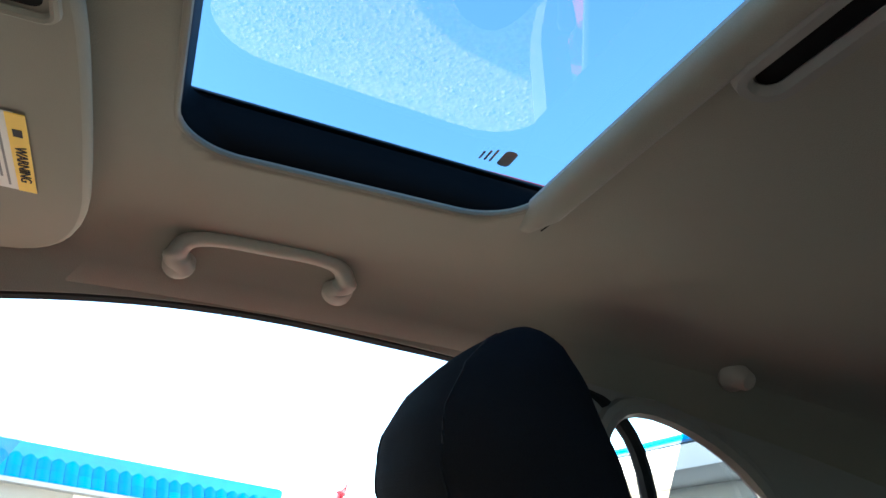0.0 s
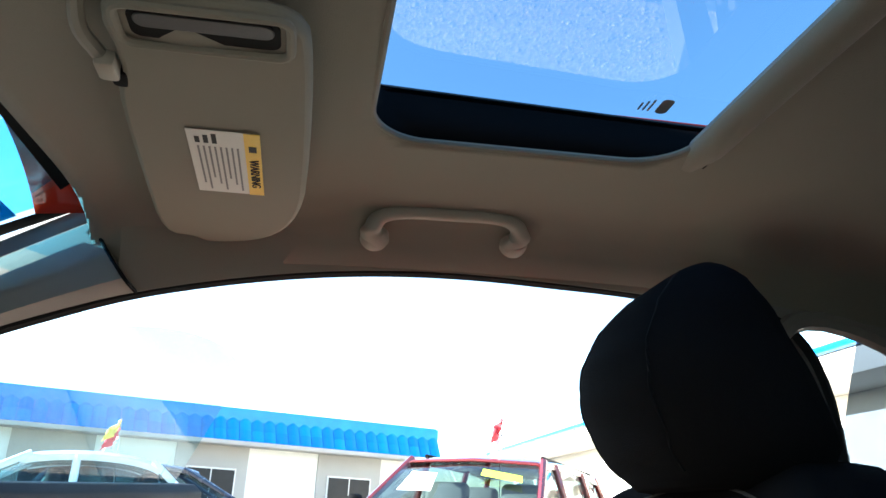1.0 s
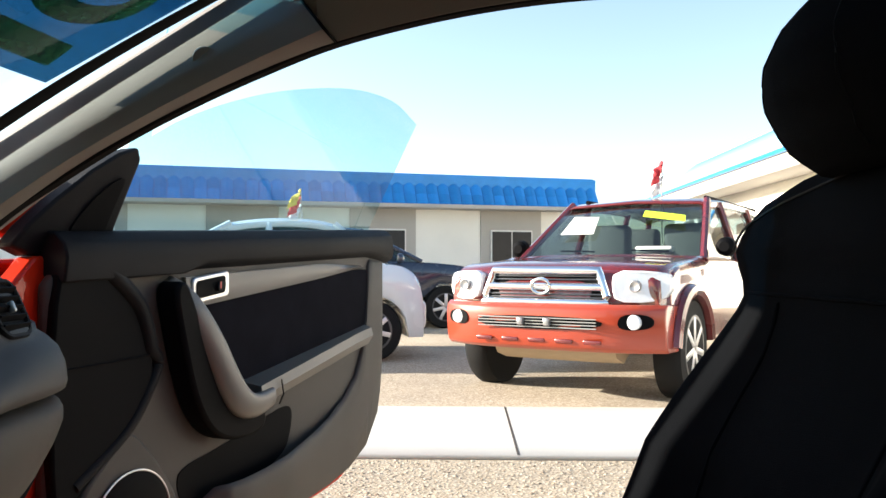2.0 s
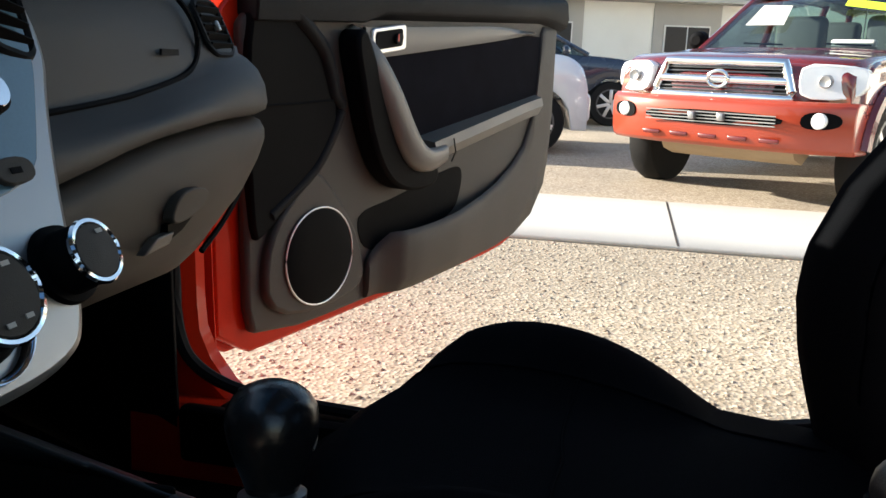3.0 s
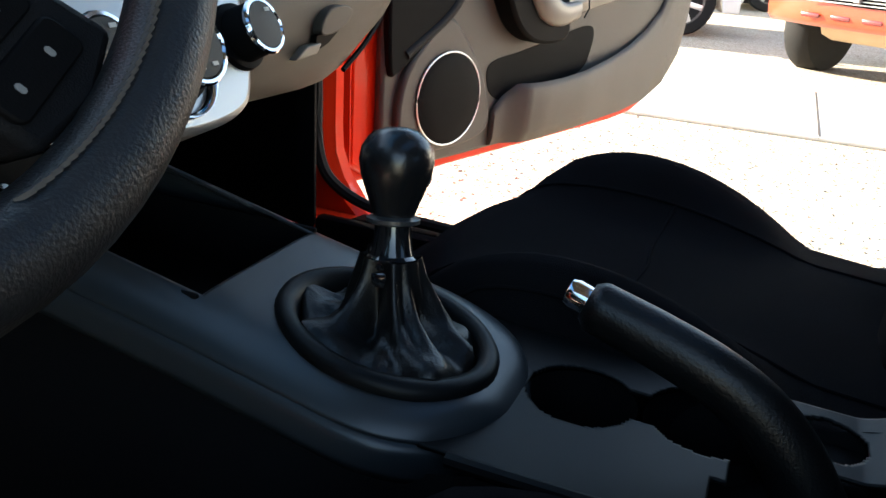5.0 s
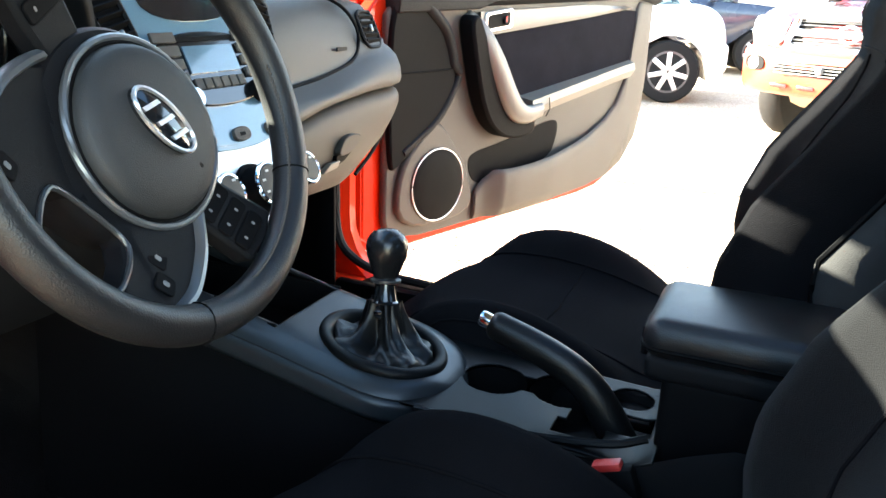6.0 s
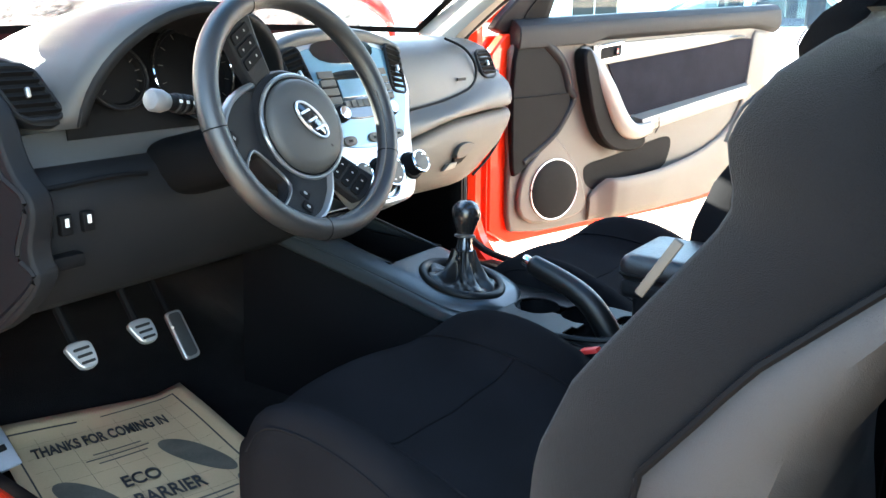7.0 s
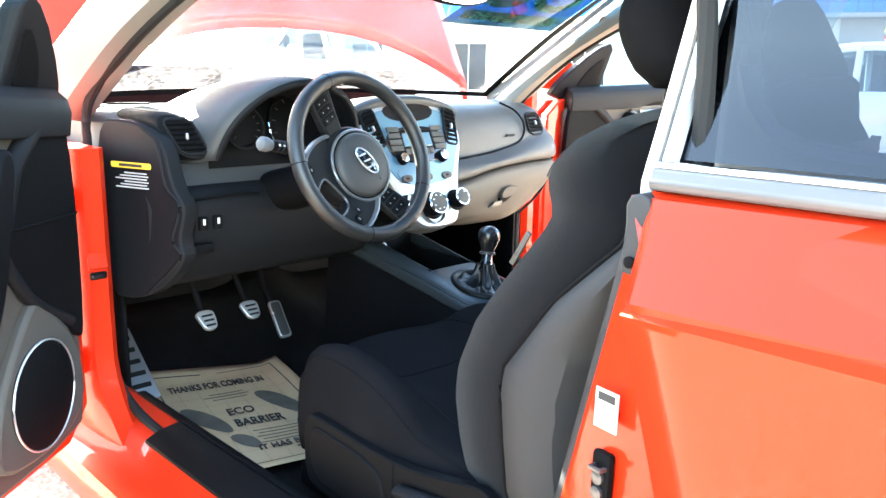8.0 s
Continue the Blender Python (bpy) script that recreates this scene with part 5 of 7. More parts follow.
part("stalk_cap", disc(WC + Vector((-0.186, 0.060, 0.026)), (-1, -0.2, 0.2), [(-0.004, 0.011), (0.006, 0.0145), (0.018, 0.0145), (0.022, 0.012), (0.0235, 0.007), (0.024, 0.001)], 20), STALK_GREY, stalk, "pale grey stalk end")

# ---- pedals and floor paper ----
for x, y, z, w, h, nm in ((-0.485, 0.872, 0.452, 0.048, 0.052, "clutch_pedal"), (-0.350, 0.900, 0.446, 0.050, 0.050, "brake_pedal"), (-0.198, 1.005, 0.365, 0.038, 0.110, "accelerator_pedal")):
    p = thing(nm, "brushed alloy foot pedal with rubber studs", "pedal", "foot pedals")
    m = Matrix.Translation((x, y, z)) @ Matrix.Rotation(radians(-38 if h < 0.1 else -35), 4, "X")
    on_pad = lambda a, b, c: m @ Vector((a, c, b))
    if h < 0.1:
        pad = smooth_loop([(-0.58 * w, 0.5 * h), (0.42 * w, 0.5 * h), (0.46 * w, 0.0), (0.36 * w, -0.5 * h), (-0.26 * w, -0.5 * h), (-0.44 * w, 0.0)], 2)
        part("pad", prism(pad, on_pad, 0.006, -0.006), PEDAL, p, bevel=0.003)
        for k in range(3):
            part("rubber_stud", prism(rrect((-0.30 + 0.04 * k) * w, 0.30 * w, (0.20 - 0.24 * k) * h - 0.0025, (0.20 - 0.24 * k) * h + 0.0025, 0.002, 2), on_pad, -0.005, -0.0075), RUBBER, p)
    else:
        part("pad", prism(rrect(-w / 2, w / 2, -h / 2, h / 2, 0.010, 4), on_pad, 0.006, -0.006), PEDAL, p, bevel=0.003)
        part("rubber_face", prism(rrect(-w * 0.40, w * 0.34, -h * 0.45, h * 0.45, 0.008, 4), on_pad, -0.005, -0.0078), DASH_MID, p, "dark rubber pedal face", bevel=0.001)
        part("stud", disc(m @ Vector((-w * 0.44, -0.006, h * 0.18)), m.to_3x3() @ Vector((0, -1, 0)), [(0, 0.004), (0.002, 0.003), (0.003, 0.001)], 10), LABEL_WHITE, p)
    part("arm", tube([(x, y + 0.012, z), (x, y + 0.09, z + 0.10), (x, y + 0.12, z + 0.25)], 0.008, 8), BLACK, p)
rest = thing("foot_rest", "alloy foot rest plate with black rubber ribs", "foot rest")
m = Matrix.Translation((-0.602, 1.06, 0.315)) @ Matrix.Rotation(radians(-52), 4, "X")
part("plate", box((0, 0, 0), (0.075, 0.012, 0.22), 0.005, m), ALLOY, rest)
for k in range(5):
    part("rubber_rib", box((0, -0.008, -0.07 + 0.036 * k), (0.05, 0.006, 0.012), 0.002, m), RUBBER, rest)

fz = lambda y: 0.2385 + 0.33 * max(0.0, y - 1.03)
paper = thing("paper_floor_mat", "printed brown paper floor mat with shoe prints, lying on black carpet", "floor mat")


def pm(a, b, w=0.0):
    """Point of the paper: a across, b along, from its far left corner."""
    x, y = -0.556 + 0.82 * a - 0.24 * b, 1.105 - 0.225 * a - 0.97 * b
    ripple = 0.0022 * math.sin(a * 17 + b * 7) * math.sin(b * 11) + 0.012 * max(0, (a - 0.36) / 0.06)
    return Vector((x, y, fz(y) + 0.008 + ripple + w))


sheet_ = part("sheet", grid(lambda a, b: pm(a, b), span(0, 0.42, 22), span(0, 0.60, 28)), PAPER, paper, "creased brown kraft paper", solid=0.0012)


def paper_bar(a0, a1, b0, b1, mat, nm="print_bar"):
    part(nm, grid(lambda a, b: pm(a, b, 0.0016), span(a0, a1, max(2, int((a1 - a0) / 0.02) + 2)), span(b0, b1, max(2, int((b1 - b0) / 0.02) + 2))), mat, sheet_)


def paper_text(body, a, b, size, tall, bold=0.0):
    """A printed line; tall stretches the condensed letters."""
    z = pm(a, b, 0.0065)
    text_part("printed_line", body, size, frame_matrix(z, pm(a + 0.05, b) - pm(a - 0.05, b), pm(a, b - 0.05) - pm(a, b + 0.05)) @ Matrix.Diagonal((1, tall, 1, 1)), INK, sheet_, bold=bold)


for a0, a1, b0, b1 in ((0.022, 0.388, 0.030, 0.0345), (0.022, 0.0255, 0.030, 0.58), (0.3845, 0.388, 0.030, 0.58), (0.022, 0.388, 0.577, 0.58)):
    paper_bar(a0, a1, b0, b1, INK, "printed_border")
for k in range(9):
    paper_bar(0.036, 0.38, 0.075 + 0.055 * k, 0.0757 + 0.055 * k, INK_SOLE, "grid_line")
for k in range(6):
    paper_bar(0.07 + 0.055 * k, 0.0707 + 0.055 * k, 0.055, 0.575, INK_SOLE, "grid_line")
paper_text("THANKS FOR COMING IN", 0.190, 0.122, 0.0205, 2.6, 0.0005)
for k, (a0, a1) in enumerate(((0.15, 0.25), (0.13, 0.26), (0.15, 0.25))):
    paper_bar(a0, a1, 0.172 + 0.018 * k, 0.177 + 0.018 * k, INK_SOLE)
paper_text("ECO", 0.196, 0.312, 0.032, 1.7, 0.0005)
paper_text("BARRIER", 0.224, 0.380, 0.030, 1.8, 0.0005)
for k in range(5):
    paper_bar(0.19 + 0.01 * (k % 2), 0.34 - 0.02 * (k % 3), 0.420 + 0.016 * k, 0.425 + 0.016 * k, INK_SOLE)
paper_text("IT HAS BEEN", 0.25, 0.518, 0.024, 1.5, 0.0004)
paper_text("TO", 0.28, 0.556, 0.024, 1.3, 0.0004)
for (a, b, rot) in ((0.098, 0.325, 0.42), (0.322, 0.288, 0.42)):
    for (da, db, ra, rb) in ((0.0, 0.0, 0.034, 0.088), (0.060, 0.142, 0.027, 0.040)):
        bm = bmesh.new()
        ca, cb = a + da, b + db
        ring = [bm.verts.new(pm(ca + ra * math.cos(t) * (1 - 0.15 * math.sin(t)) + rot * rb * math.sin(t), cb + rb * math.sin(t), 0.0022)) for t in (2 * math.pi * k / 28 for k in range(28))]
        mid = bm.verts.new(pm(ca, cb, 0.0022))
        for i in range(28):
            bm.faces.new((ring[i], ring[(i + 1) % 28], mid))
        part("shoe_print", bm, INK_SOLE, sheet_)

# ---- centre console ----
console = thing("centre_console", "blue-grey centre console with an open bin and cup holders", "console")


def deck_z(y):
    """Height of the sloping console top."""
    return 0.556 + 0.20 * (y - 0.55)


CX = 0.030
GC = Vector((CX - 0.012, 0.440, 0.0))
NOSE = 0.338


def half_deck(y):
    """Half width of the console top, rounded off round the gear lever."""
    if y > 0.445:
        return 0.102 + 0.03 * max(0.0, y - 0.56)
    return 0.102 * max(0.0, 1 - ((0.445 - y) / (0.445 - NOSE)) ** 2.3) ** 0.5


bin_hole = lambda x, y: abs(x - CX - 0.004) < 0.074 and abs(y - 0.678) < 0.120
boot_hole = lambda x, y: ((x - GC.x) / 0.060) ** 2 + ((y - GC.y) / 0.070) ** 2 < 1
us = [-1, -0.985, -0.96, -0.92, -0.87] + span(-0.82, 0.82, 60) + [0.87, 0.92, 0.96, 0.985, 1]
dys = [NOSE + 0.0004, NOSE + 0.002, NOSE + 0.005, NOSE + 0.009] + sorted(set(span(NOSE + 0.013, 0.90, 130) + [0.558]))
part("front_deck", grid(lambda u, y: (CX + u * half_deck(y), y, deck_z(y) + 0.006 - 0.020 * abs(u) ** 7 - 0.018 * max(0.0, (NOSE + 0.03 - y) / 0.03) ** 2 * (1 - abs(u) ** 7)), us, dys, skip=lambda u, y: bin_hole(CX + u * half_deck(y), y) or boot_hole(CX + u * half_deck(y), y)), CONSOLE, console, "blue-grey satin console top", solid=0.003)
# the flank below the top's edge, round the nose
edge = [(CX - half_deck(y), y) for y in span(0.90, 0.46, 16)] + [(CX - half_deck(y), y) for y in span(0.45, NOSE + 0.0004, 26)]
edge += [(2 * CX - x, y) for x, y in reversed(edge)]
flank = [[(CX + (x - CX) * g, NOSE + (y - NOSE) if y > 0.445 else 0.445 - (0.445 - y) * g, (z if z < 0.5 else deck_z(y) - 0.0145) + dz) for x, y in edge] for g, z, dz in ((0.995, 1, 0.0), (1.012, 1, -0.010), (1.02, 1, -0.022), (0.998, 1, -0.030))]
part("deck_flank", loft(flank, cap=False, close=False), CONSOLE, console, "rounded satin flank of the console top", solid=0.003, angle=60)
part("bin_liner", box((CX + 0.004, 0.68, 0.508), (0.150, 0.25, 0.012), 0.004), BLACK, console)
for (c, s_) in (((CX - 0.074, 0.68, 0.536), (0.006, 0.245, 0.06)), ((CX + 0.082, 0.68, 0.536), (0.006, 0.245, 0.06)), ((CX + 0.004, 0.556, 0.528), (0.150, 0.006, 0.05)), ((CX + 0.004, 0.805, 0.56), (0.150, 0.008, 0.09))):
    part("bin_wall", box(c, s_, 0.003), BLACK, console)
part("power_socket", disc((CX - 0.03, 0.80, 0.575), (0, -1, 0.2), [(0, 0.015), (0.008, 0.015), (0.009, 0.011), (0.002, 0.010)], 16), BLACK_GLOSS, console)
for s in (-1, 1):
    rows = []
    for y in span(-0.28, 0.93, 30):
        top = deck_z(y) - 0.040 if y > 0.36 else 0.495 + (0.05 * max(0, (0.12 - y) / 0.1) if y > 0.02 else 0.05)
        w = half_deck(y) - 0.003 if y > 0.40 else 0.094
        rows.append([(CX + s * (w - 0.01), y, top), (CX + s * w, y, top - 0.012), (CX + s * (w + 0.015), y, 0.38), (CX + s * (w + 0.025), y, 0.22), (CX + s * (w - 0.02), y, 0.22), (CX + s * (w - 0.02), y, top - 0.02)])
    part("console_side", loft(rows), BLACK, console, "dark console side panel")
cups = [(0.056, 0.302, 0.040), (0.070, 0.214, 0.043)]
slot = lambda x, y: (-0.030 < x < 0.006 and 0.148 < y < 0.205) or (0.002 < x < 0.050 and 0.100 < y < 0.195)
tray = lambda x, y: (x - 0.092) ** 2 / 0.028 ** 2 + (y - 0.135) ** 2 / 0.026 ** 2 < 1
in_cup = lambda x, y: any((x - a) ** 2 + (y - b) ** 2 < r * r for a, b, r in cups) or (abs(x - 0.063) < 0.020 and 0.23 < y < 0.29)
part("rear_deck", grid(lambda x, y: (CX + x, y, 0.503 + 0.03 * (y - 0.2) + 0.03 * max(0.0, (0.115 - y) / 0.055) ** 1.5), span(-0.086, 0.104, 100), span(0.088, 0.40, 160), skip=lambda x, y: in_cup(CX + x, y) or slot(CX + x, y) or tray(CX + x, y)), CONSOLE_DARK, console, "dark satin console rear deck", solid=0.003)
for a, b, r in cups:
    part("cup_holder", loft([[(a + r * g * math.cos(t), b + r * g * math.sin(t), z) for t in (2 * math.pi * k / 32 for k in range(32))] for z, g in ((0.500 + 0.03 * (b - 0.2), 1.03), (0.49, 1.0), (0.44, 0.95), (0.437, 0.02))], cap=False), BLACK, console, "dark round cup holder well")
part("tray_well", box((0.092, 0.135, 0.485), (0.058, 0.055, 0.008), 0.003), BLACK, console)
part("brake_slot", box((0.010, 0.155, 0.478), (0.085, 0.115, 0.01)), BLACK, console)
part("deck_ridge", tube(curve_points([(CX - 0.088, 0.36, 0.506), (CX - 0.088, 0.26, 0.507), (CX - 0.082, 0.20, 0.508), (CX - 0.070, 0.135, 0.512), (CX - 0.055, 0.10, 0.520)], 5), 0.005, 8), CONSOLE_DARK, console)

gear = thing("gear_lever", "manual gear lever with black knob and pleated leather boot", "gear lever")
part("boot_ring", loft([[(GC.x + rx * math.cos(t), GC.y + ry * math.sin(t), deck_z(GC.y + ry * math.sin(t)) + dz) for t in (2 * math.pi * k / 48 for k in range(48))] for rx, ry, dz in ((0.073, 0.083, 0.004), (0.0735, 0.0835, 0.009), (0.071, 0.081, 0.0135), (0.066, 0.076, 0.015), (0.060, 0.070, 0.013), (0.057, 0.067, 0.006), (0.056, 0.066, -0.006))], cap=False), CONSOLE_DARK, gear, "satin black oval boot surround", angle=70)
K0, K1 = Vector((0.036, 0.449, 0.573)), Vector((0.057, 0.457, 0.683))
KA = (K1 - K0).normalized()
rows = []
for rx, z, pl, f in ((0.057, -0.006, 0.1, 0.0), (0.0565, 0.005, 0.6, 0.08), (0.052, 0.010, 1.1, 0.2), (0.043, 0.009, 1.5, 0.38), (0.034, 0.011, 1.4, 0.58), (0.027, 0.020, 1.1, 0.75), (0.023, 0.032, 0.8, 0.87), (0.020, 0.045, 0.5, 0.95), (0.0185, 0.058, 0.25, 1.0)):
    c = GC.lerp(Vector((K0.x, K0.y, 0)), f)
    ring = []
    for k in range(96):
        t = 2 * math.pi * k / 96
        fold = 0.0055 * pl * (math.sin(5 * t + 2.2 * f) + 0.6 * math.sin(8 * t - 3.0 * f + 1.0) + 0.5 * math.sin(3 * t + 1.3) + 0.35 * math.sin(13 * t + 5 * f))
        r = rx + fold
        x, y = c.x + r * math.cos(t), c.y + r * 1.15 * math.sin(t)
        ring.append((x, y, deck_z(GC.y + (y - GC.y) * (1 - f)) + z + 0.5 * fold))
    rows.append(ring)
part("leather_boot", loft(rows, cap=False), BOOT_LEATHER, gear, "crumpled black leather boot", angle=80)
part("collar", disc(K0, KA, [(-0.004, 0.018), (0.000, 0.0205), (0.006, 0.0205), (0.008, 0.0180), (0.010, 0.0195), (0.016, 0.0195), (0.018, 0.0165), (0.024, 0.0150), (0.034, 0.0135), (0.042, 0.0135)], 24), BLACK_GLOSS, gear, "glossy black ribbed collar")
part("ring", disc(K0 + KA * 0.040, KA, [(0, 0.015), (0.0015, 0.0195), (0.0045, 0.0198), (0.0065, 0.016)], 24), ALLOY_DARK, gear)
KB = K0 + KA * 0.046
part("knob", disc(KB, KA, [(0, 0.0150), (0.006, 0.0168), (0.018, 0.0215), (0.030, 0.0256), (0.040, 0.0272), (0.049, 0.0258), (0.056, 0.0215), (0.061, 0.0150), (0.0635, 0.0080), (0.064, 0.001)], 30), KNOB_LEATHER, gear, "round polished black leather gear knob")
kq = Vector((0, 0, 1)).rotation_difference(KA).to_matrix()
knob_r = lambda h: lookup([(0, 0.0150), (0.018, 0.0215), (0.030, 0.0256), (0.040, 0.0272), (0.049, 0.0258), (0.056, 0.0215), (0.061, 0.0150), (0.0635, 0.0080)], h)
part("knob_seam", tube([KB + kq @ Vector((knob_r(h) * math.cos(t), knob_r(h) * math.sin(t), h)) for t, h in ((2.2 - 3.6 * f, 0.060 - 0.036 * f ** 1.4) for f in span(0, 1, 24))], 0.0010, 6), DASH_GREY, gear, "curved seam across the knob")

brake = thing("handbrake", "black handbrake lever with a chrome release button, pulled down", "handbrake")
hb = curve_points([(0.027, 0.120, 0.450), (0.027, 0.142, 0.488), (0.026, 0.165, 0.524), (0.026, 0.190, 0.549), (0.026, 0.220, 0.566), (0.027, 0.255, 0.579), (0.028, 0.285, 0.588), (0.029, 0.302, 0.5935)], 6)
part("lever", tube(hb, lambda f: 0.0205 - 0.0045 * f - 0.004 * max(0.0, (f - 0.93) / 0.07) ** 2, 18, flat=1.1), BOOT_LEATHER, brake, "black grained lever grip")
part("lever_ridge", tube([p + Vector((-0.004, -0.004, 0.0155 - 0.0008 * i / 6)) for i, p in enumerate(hb[12:-2])], 0.0055, 8, flat=0.45), CONSOLE_DARK, brake)
part("button", disc((0.029, 0.300, 0.5930), (0.02, 0.94, 0.30), [(-0.004, 0.0095), (0.012, 0.0100), (0.0165, 0.0085), (0.018, 0.003)], 20), CHROME, brake, "chrome release button")

arm = thing("armrest", "padded dark vinyl armrest lid on the centre console", "armrest")
part("lid", box((0.054, -0.045, 0.632), (0.160, 0.33, 0.046), 0.020, seg=4), LEATHER, arm, "padded black vinyl lid")
part("lid_seam", tube([(0.054 + a, -0.045 + b, 0.624) for a, b in rrect(-0.0805, 0.0805, -0.165, 0.165, 0.02)], 0.0022, 6, closed=True), BLACK, arm)
part("lid_base", box((0.054, -0.045, 0.600), (0.152, 0.32, 0.03), 0.010, seg=3), DASH_DARK, arm)
part("bin_body", box((0.048, -0.055, 0.53), (0.135, 0.30, 0.13), 0.012, seg=3), BLACK, arm)
part("latch", box((0.060, 0.122, 0.606), (0.05, 0.010, 0.036), 0.004), DASH_DARK, arm, "dark lid latch")
buckle = thing("seat_belt_buckle", "black seat belt buckle with a red release button", "buckle")
part("housing", box((-0.078, 0.113, 0.466), (0.020, 0.05, 0.09), 0.006, Matrix.Translation((-0.078, 0.113, 0.466)) @ Matrix.Rotation(-0.35, 4, "X") @ Matrix.Translation((0.078, -0.113, -0.466))), BLACK, buckle)
part("release_button", box((-0.078, 0.130, 0.508), (0.016, 0.031, 0.012), 0.003, Matrix.Translation((-0.078, 0.130, 0.508)) @ Matrix.Rotation(-0.35, 4, "X") @ Matrix.Translation((0.078, -0.130, -0.508))), RED_BUTTON, buckle, "red release button")


# ---- front seats ----
BOLSTER = [(0.40, -0.085), (0.45, -0.070), (0.51, -0.054), (0.57, -0.046), (0.625, -0.051), (0.70, -0.082), (0.745, -0.114), (0.807, -0.160), (0.845, -0.188), (0.868, -0.199), (0.888, -0.196), (0.912, -0.190), (0.94, -0.200), (0.965, -0.216), (0.99, -0.245), (1.005, -0.275)]


def front_seat(cx, front, label, out, shift, head, up=0.0, twist=0.0):
    """front: cushion's front edge; shift(z): how far the backrest stands ahead of the driver's one; head: middle of the headrest."""
    s = thing("front_seat", label, "car seat", "front seats")
    W = 0.252
    rear, peak = front - 0.56, front - 0.185

    def nose(q):
        return front + 0.03 - 0.135 * abs(q) ** 2.2

    def cushion(q, f):
        y = rear + (nose(q) - rear) * f
        mid = 0.462 + 0.050 * f - 0.065 * max(0.0, (f - 0.86) / 0.14) ** 2
        d = y - peak
        hill = 0.562 - (2.0 if d < 0 else 2.9) * d * d
        g = math.exp(-((abs(q) - 0.80) / 0.21) ** 2)
        z = mid + max(-0.005, hill - mid) * g * (1 - max(0.0, (f - 0.90) / 0.10) ** 2 * 0.5)
        return y, z - 0.075 * max(0.0, (abs(q) - 0.84) / 0.16) ** 2.2

    rows = []
    for f in [k / 22 for k in range(22)] + [0.975, 0.99, 1.0]:
        ring = []
        for k in range(41):
            q = -1 + 2 * k / 40
            y, z = cushion(q, f)
            ring.append((cx + W * q, y, z))
        for q, z in ((1.0, 0.40), (0.96, 0.345), (0.5, 0.33), (-0.5, 0.33), (-0.96, 0.345), (-1.0, 0.40)):
            ring.append((cx + W * q, rear + (nose(q) - rear) * f, z))
        rows.append(ring)
    rows.append([(cx + (x - cx) * 0.985, y + 0.014, 0.43 + (z - 0.43) * 0.80) for x, y, z in rows[-1]])
    rows.append([(cx + (x - cx) * 0.95, y + 0.008, 0.42 + (z - 0.42) * 0.35) for x, y, z in rows[-1]])
    part("seat_cushion", loft(rows), FABRIC, s, "black woven seat cushion", angle=75)
    for q in (-0.60, 0.60):
        pts = [(cx + W * q, *cushion(q, f)) for f in span(0.10, 0.97, 24)]
        part("cushion_seam", tube([(x, y, z + 0.0005) for x, y, z in pts], 0.0022, 6), FABRIC, s)
        part("bolster_seam", tube([(cx + W * q / 0.6 * 0.905, y, z + 0.0005) for y, z in (cushion(q / 0.6 * 0.905, f) for f in span(0.10, 0.985, 24))], 0.0018, 6), FABRIC, s)
    part("cushion_crease", tube([(cx + W * q, y, z + 0.0003) for q, (y, z) in ((q, cushion(q, 0.55 + 0.06 * abs(q))) for q in span(-0.60, 0.60, 18))], 0.0018, 6), FABRIC, s)

    def half(z):
        return lookup([(0.40, 0.225), (0.47, 0.246), (0.60, 0.252), (0.76, 0.248), (0.83, 0.238), (0.868, 0.232), (0.90, 0.238), (0.94, 0.232), (0.968, 0.208), (0.99, 0.165), (1.003, 0.110), (1.010, 0.05)], z)

    def bol(z):
        return lookup([(0.40, 0.035), (0.55, 0.062), (0.68, 0.060), (0.80, 0.040), (0.868, 0.010), (0.90, 0.022), (0.95, 0.016), (1.01, 0.0)], z)

    def deep(z):
        return lookup([(0.40, 0.20), (0.60, 0.215), (0.85, 0.170), (0.95, 0.125), (0.99, 0.095), (1.010, 0.055)], z)

    def at(q, z, d=0.0):
        g = math.exp(-((abs(q) - 0.90) / 0.24) ** 2)
        y = lookup(BOLSTER, z) + shift(z) - bol(z) * (1 - g) - 0.055 * max(0.0, (abs(q) - 0.91) / 0.09) ** 2.2 + twist * (1 + q) / 2
        return Vector((cx + half(z) * q, y + d, z + up))

    def ring(z):
        out_ = [at(-1 + 2 * k / 32, z) for k in range(33)]
        back = lookup(BOLSTER, z) + shift(z) - deep(z)
        for k in range(13):
            q = 1 - 2 * k / 12
            out_.append(Vector((cx + half(z) * q * 0.985, back + 0.05 * max(0.0, (abs(q) - 0.6) / 0.4) ** 2, z + up)))
        return out_

    levels = span(0.40, 0.98, 36) + [0.988, 0.995, 1.001, 1.006, 1.010]
    part("backrest", loft([ring(z) for z in levels]), FABRIC_GREY if out else FABRIC, s, "dark cloth backrest with side bolsters", angle=75)
    shell_y = lambda z: lookup([(0.40, -0.175), (0.55, -0.160), (0.65, -0.155), (0.72, -0.205), (0.76, -0.232), (0.845, -0.318), (0.88, -0.36)], z) + shift(z)
    rows = []
    for z in span(0.40, 0.875, 20):
        w, y1 = half(z) + 0.003, lookup(BOLSTER, z) + shift(z) - deep(z) - 0.010
        y0 = max(shell_y(z), y1 + 0.03)
        rows.append([(cx + w * q, y, z + up) for q, y in ((1.0, y0), (1.004, (y0 + y1) / 2), (0.97, y1 + 0.03), (0.75, y1 + 0.002), (0.0, y1 - 0.008), (-0.75, y1 + 0.002), (-0.97, y1 + 0.03), (-1.004, (y0 + y1) / 2), (-1.0, y0))])
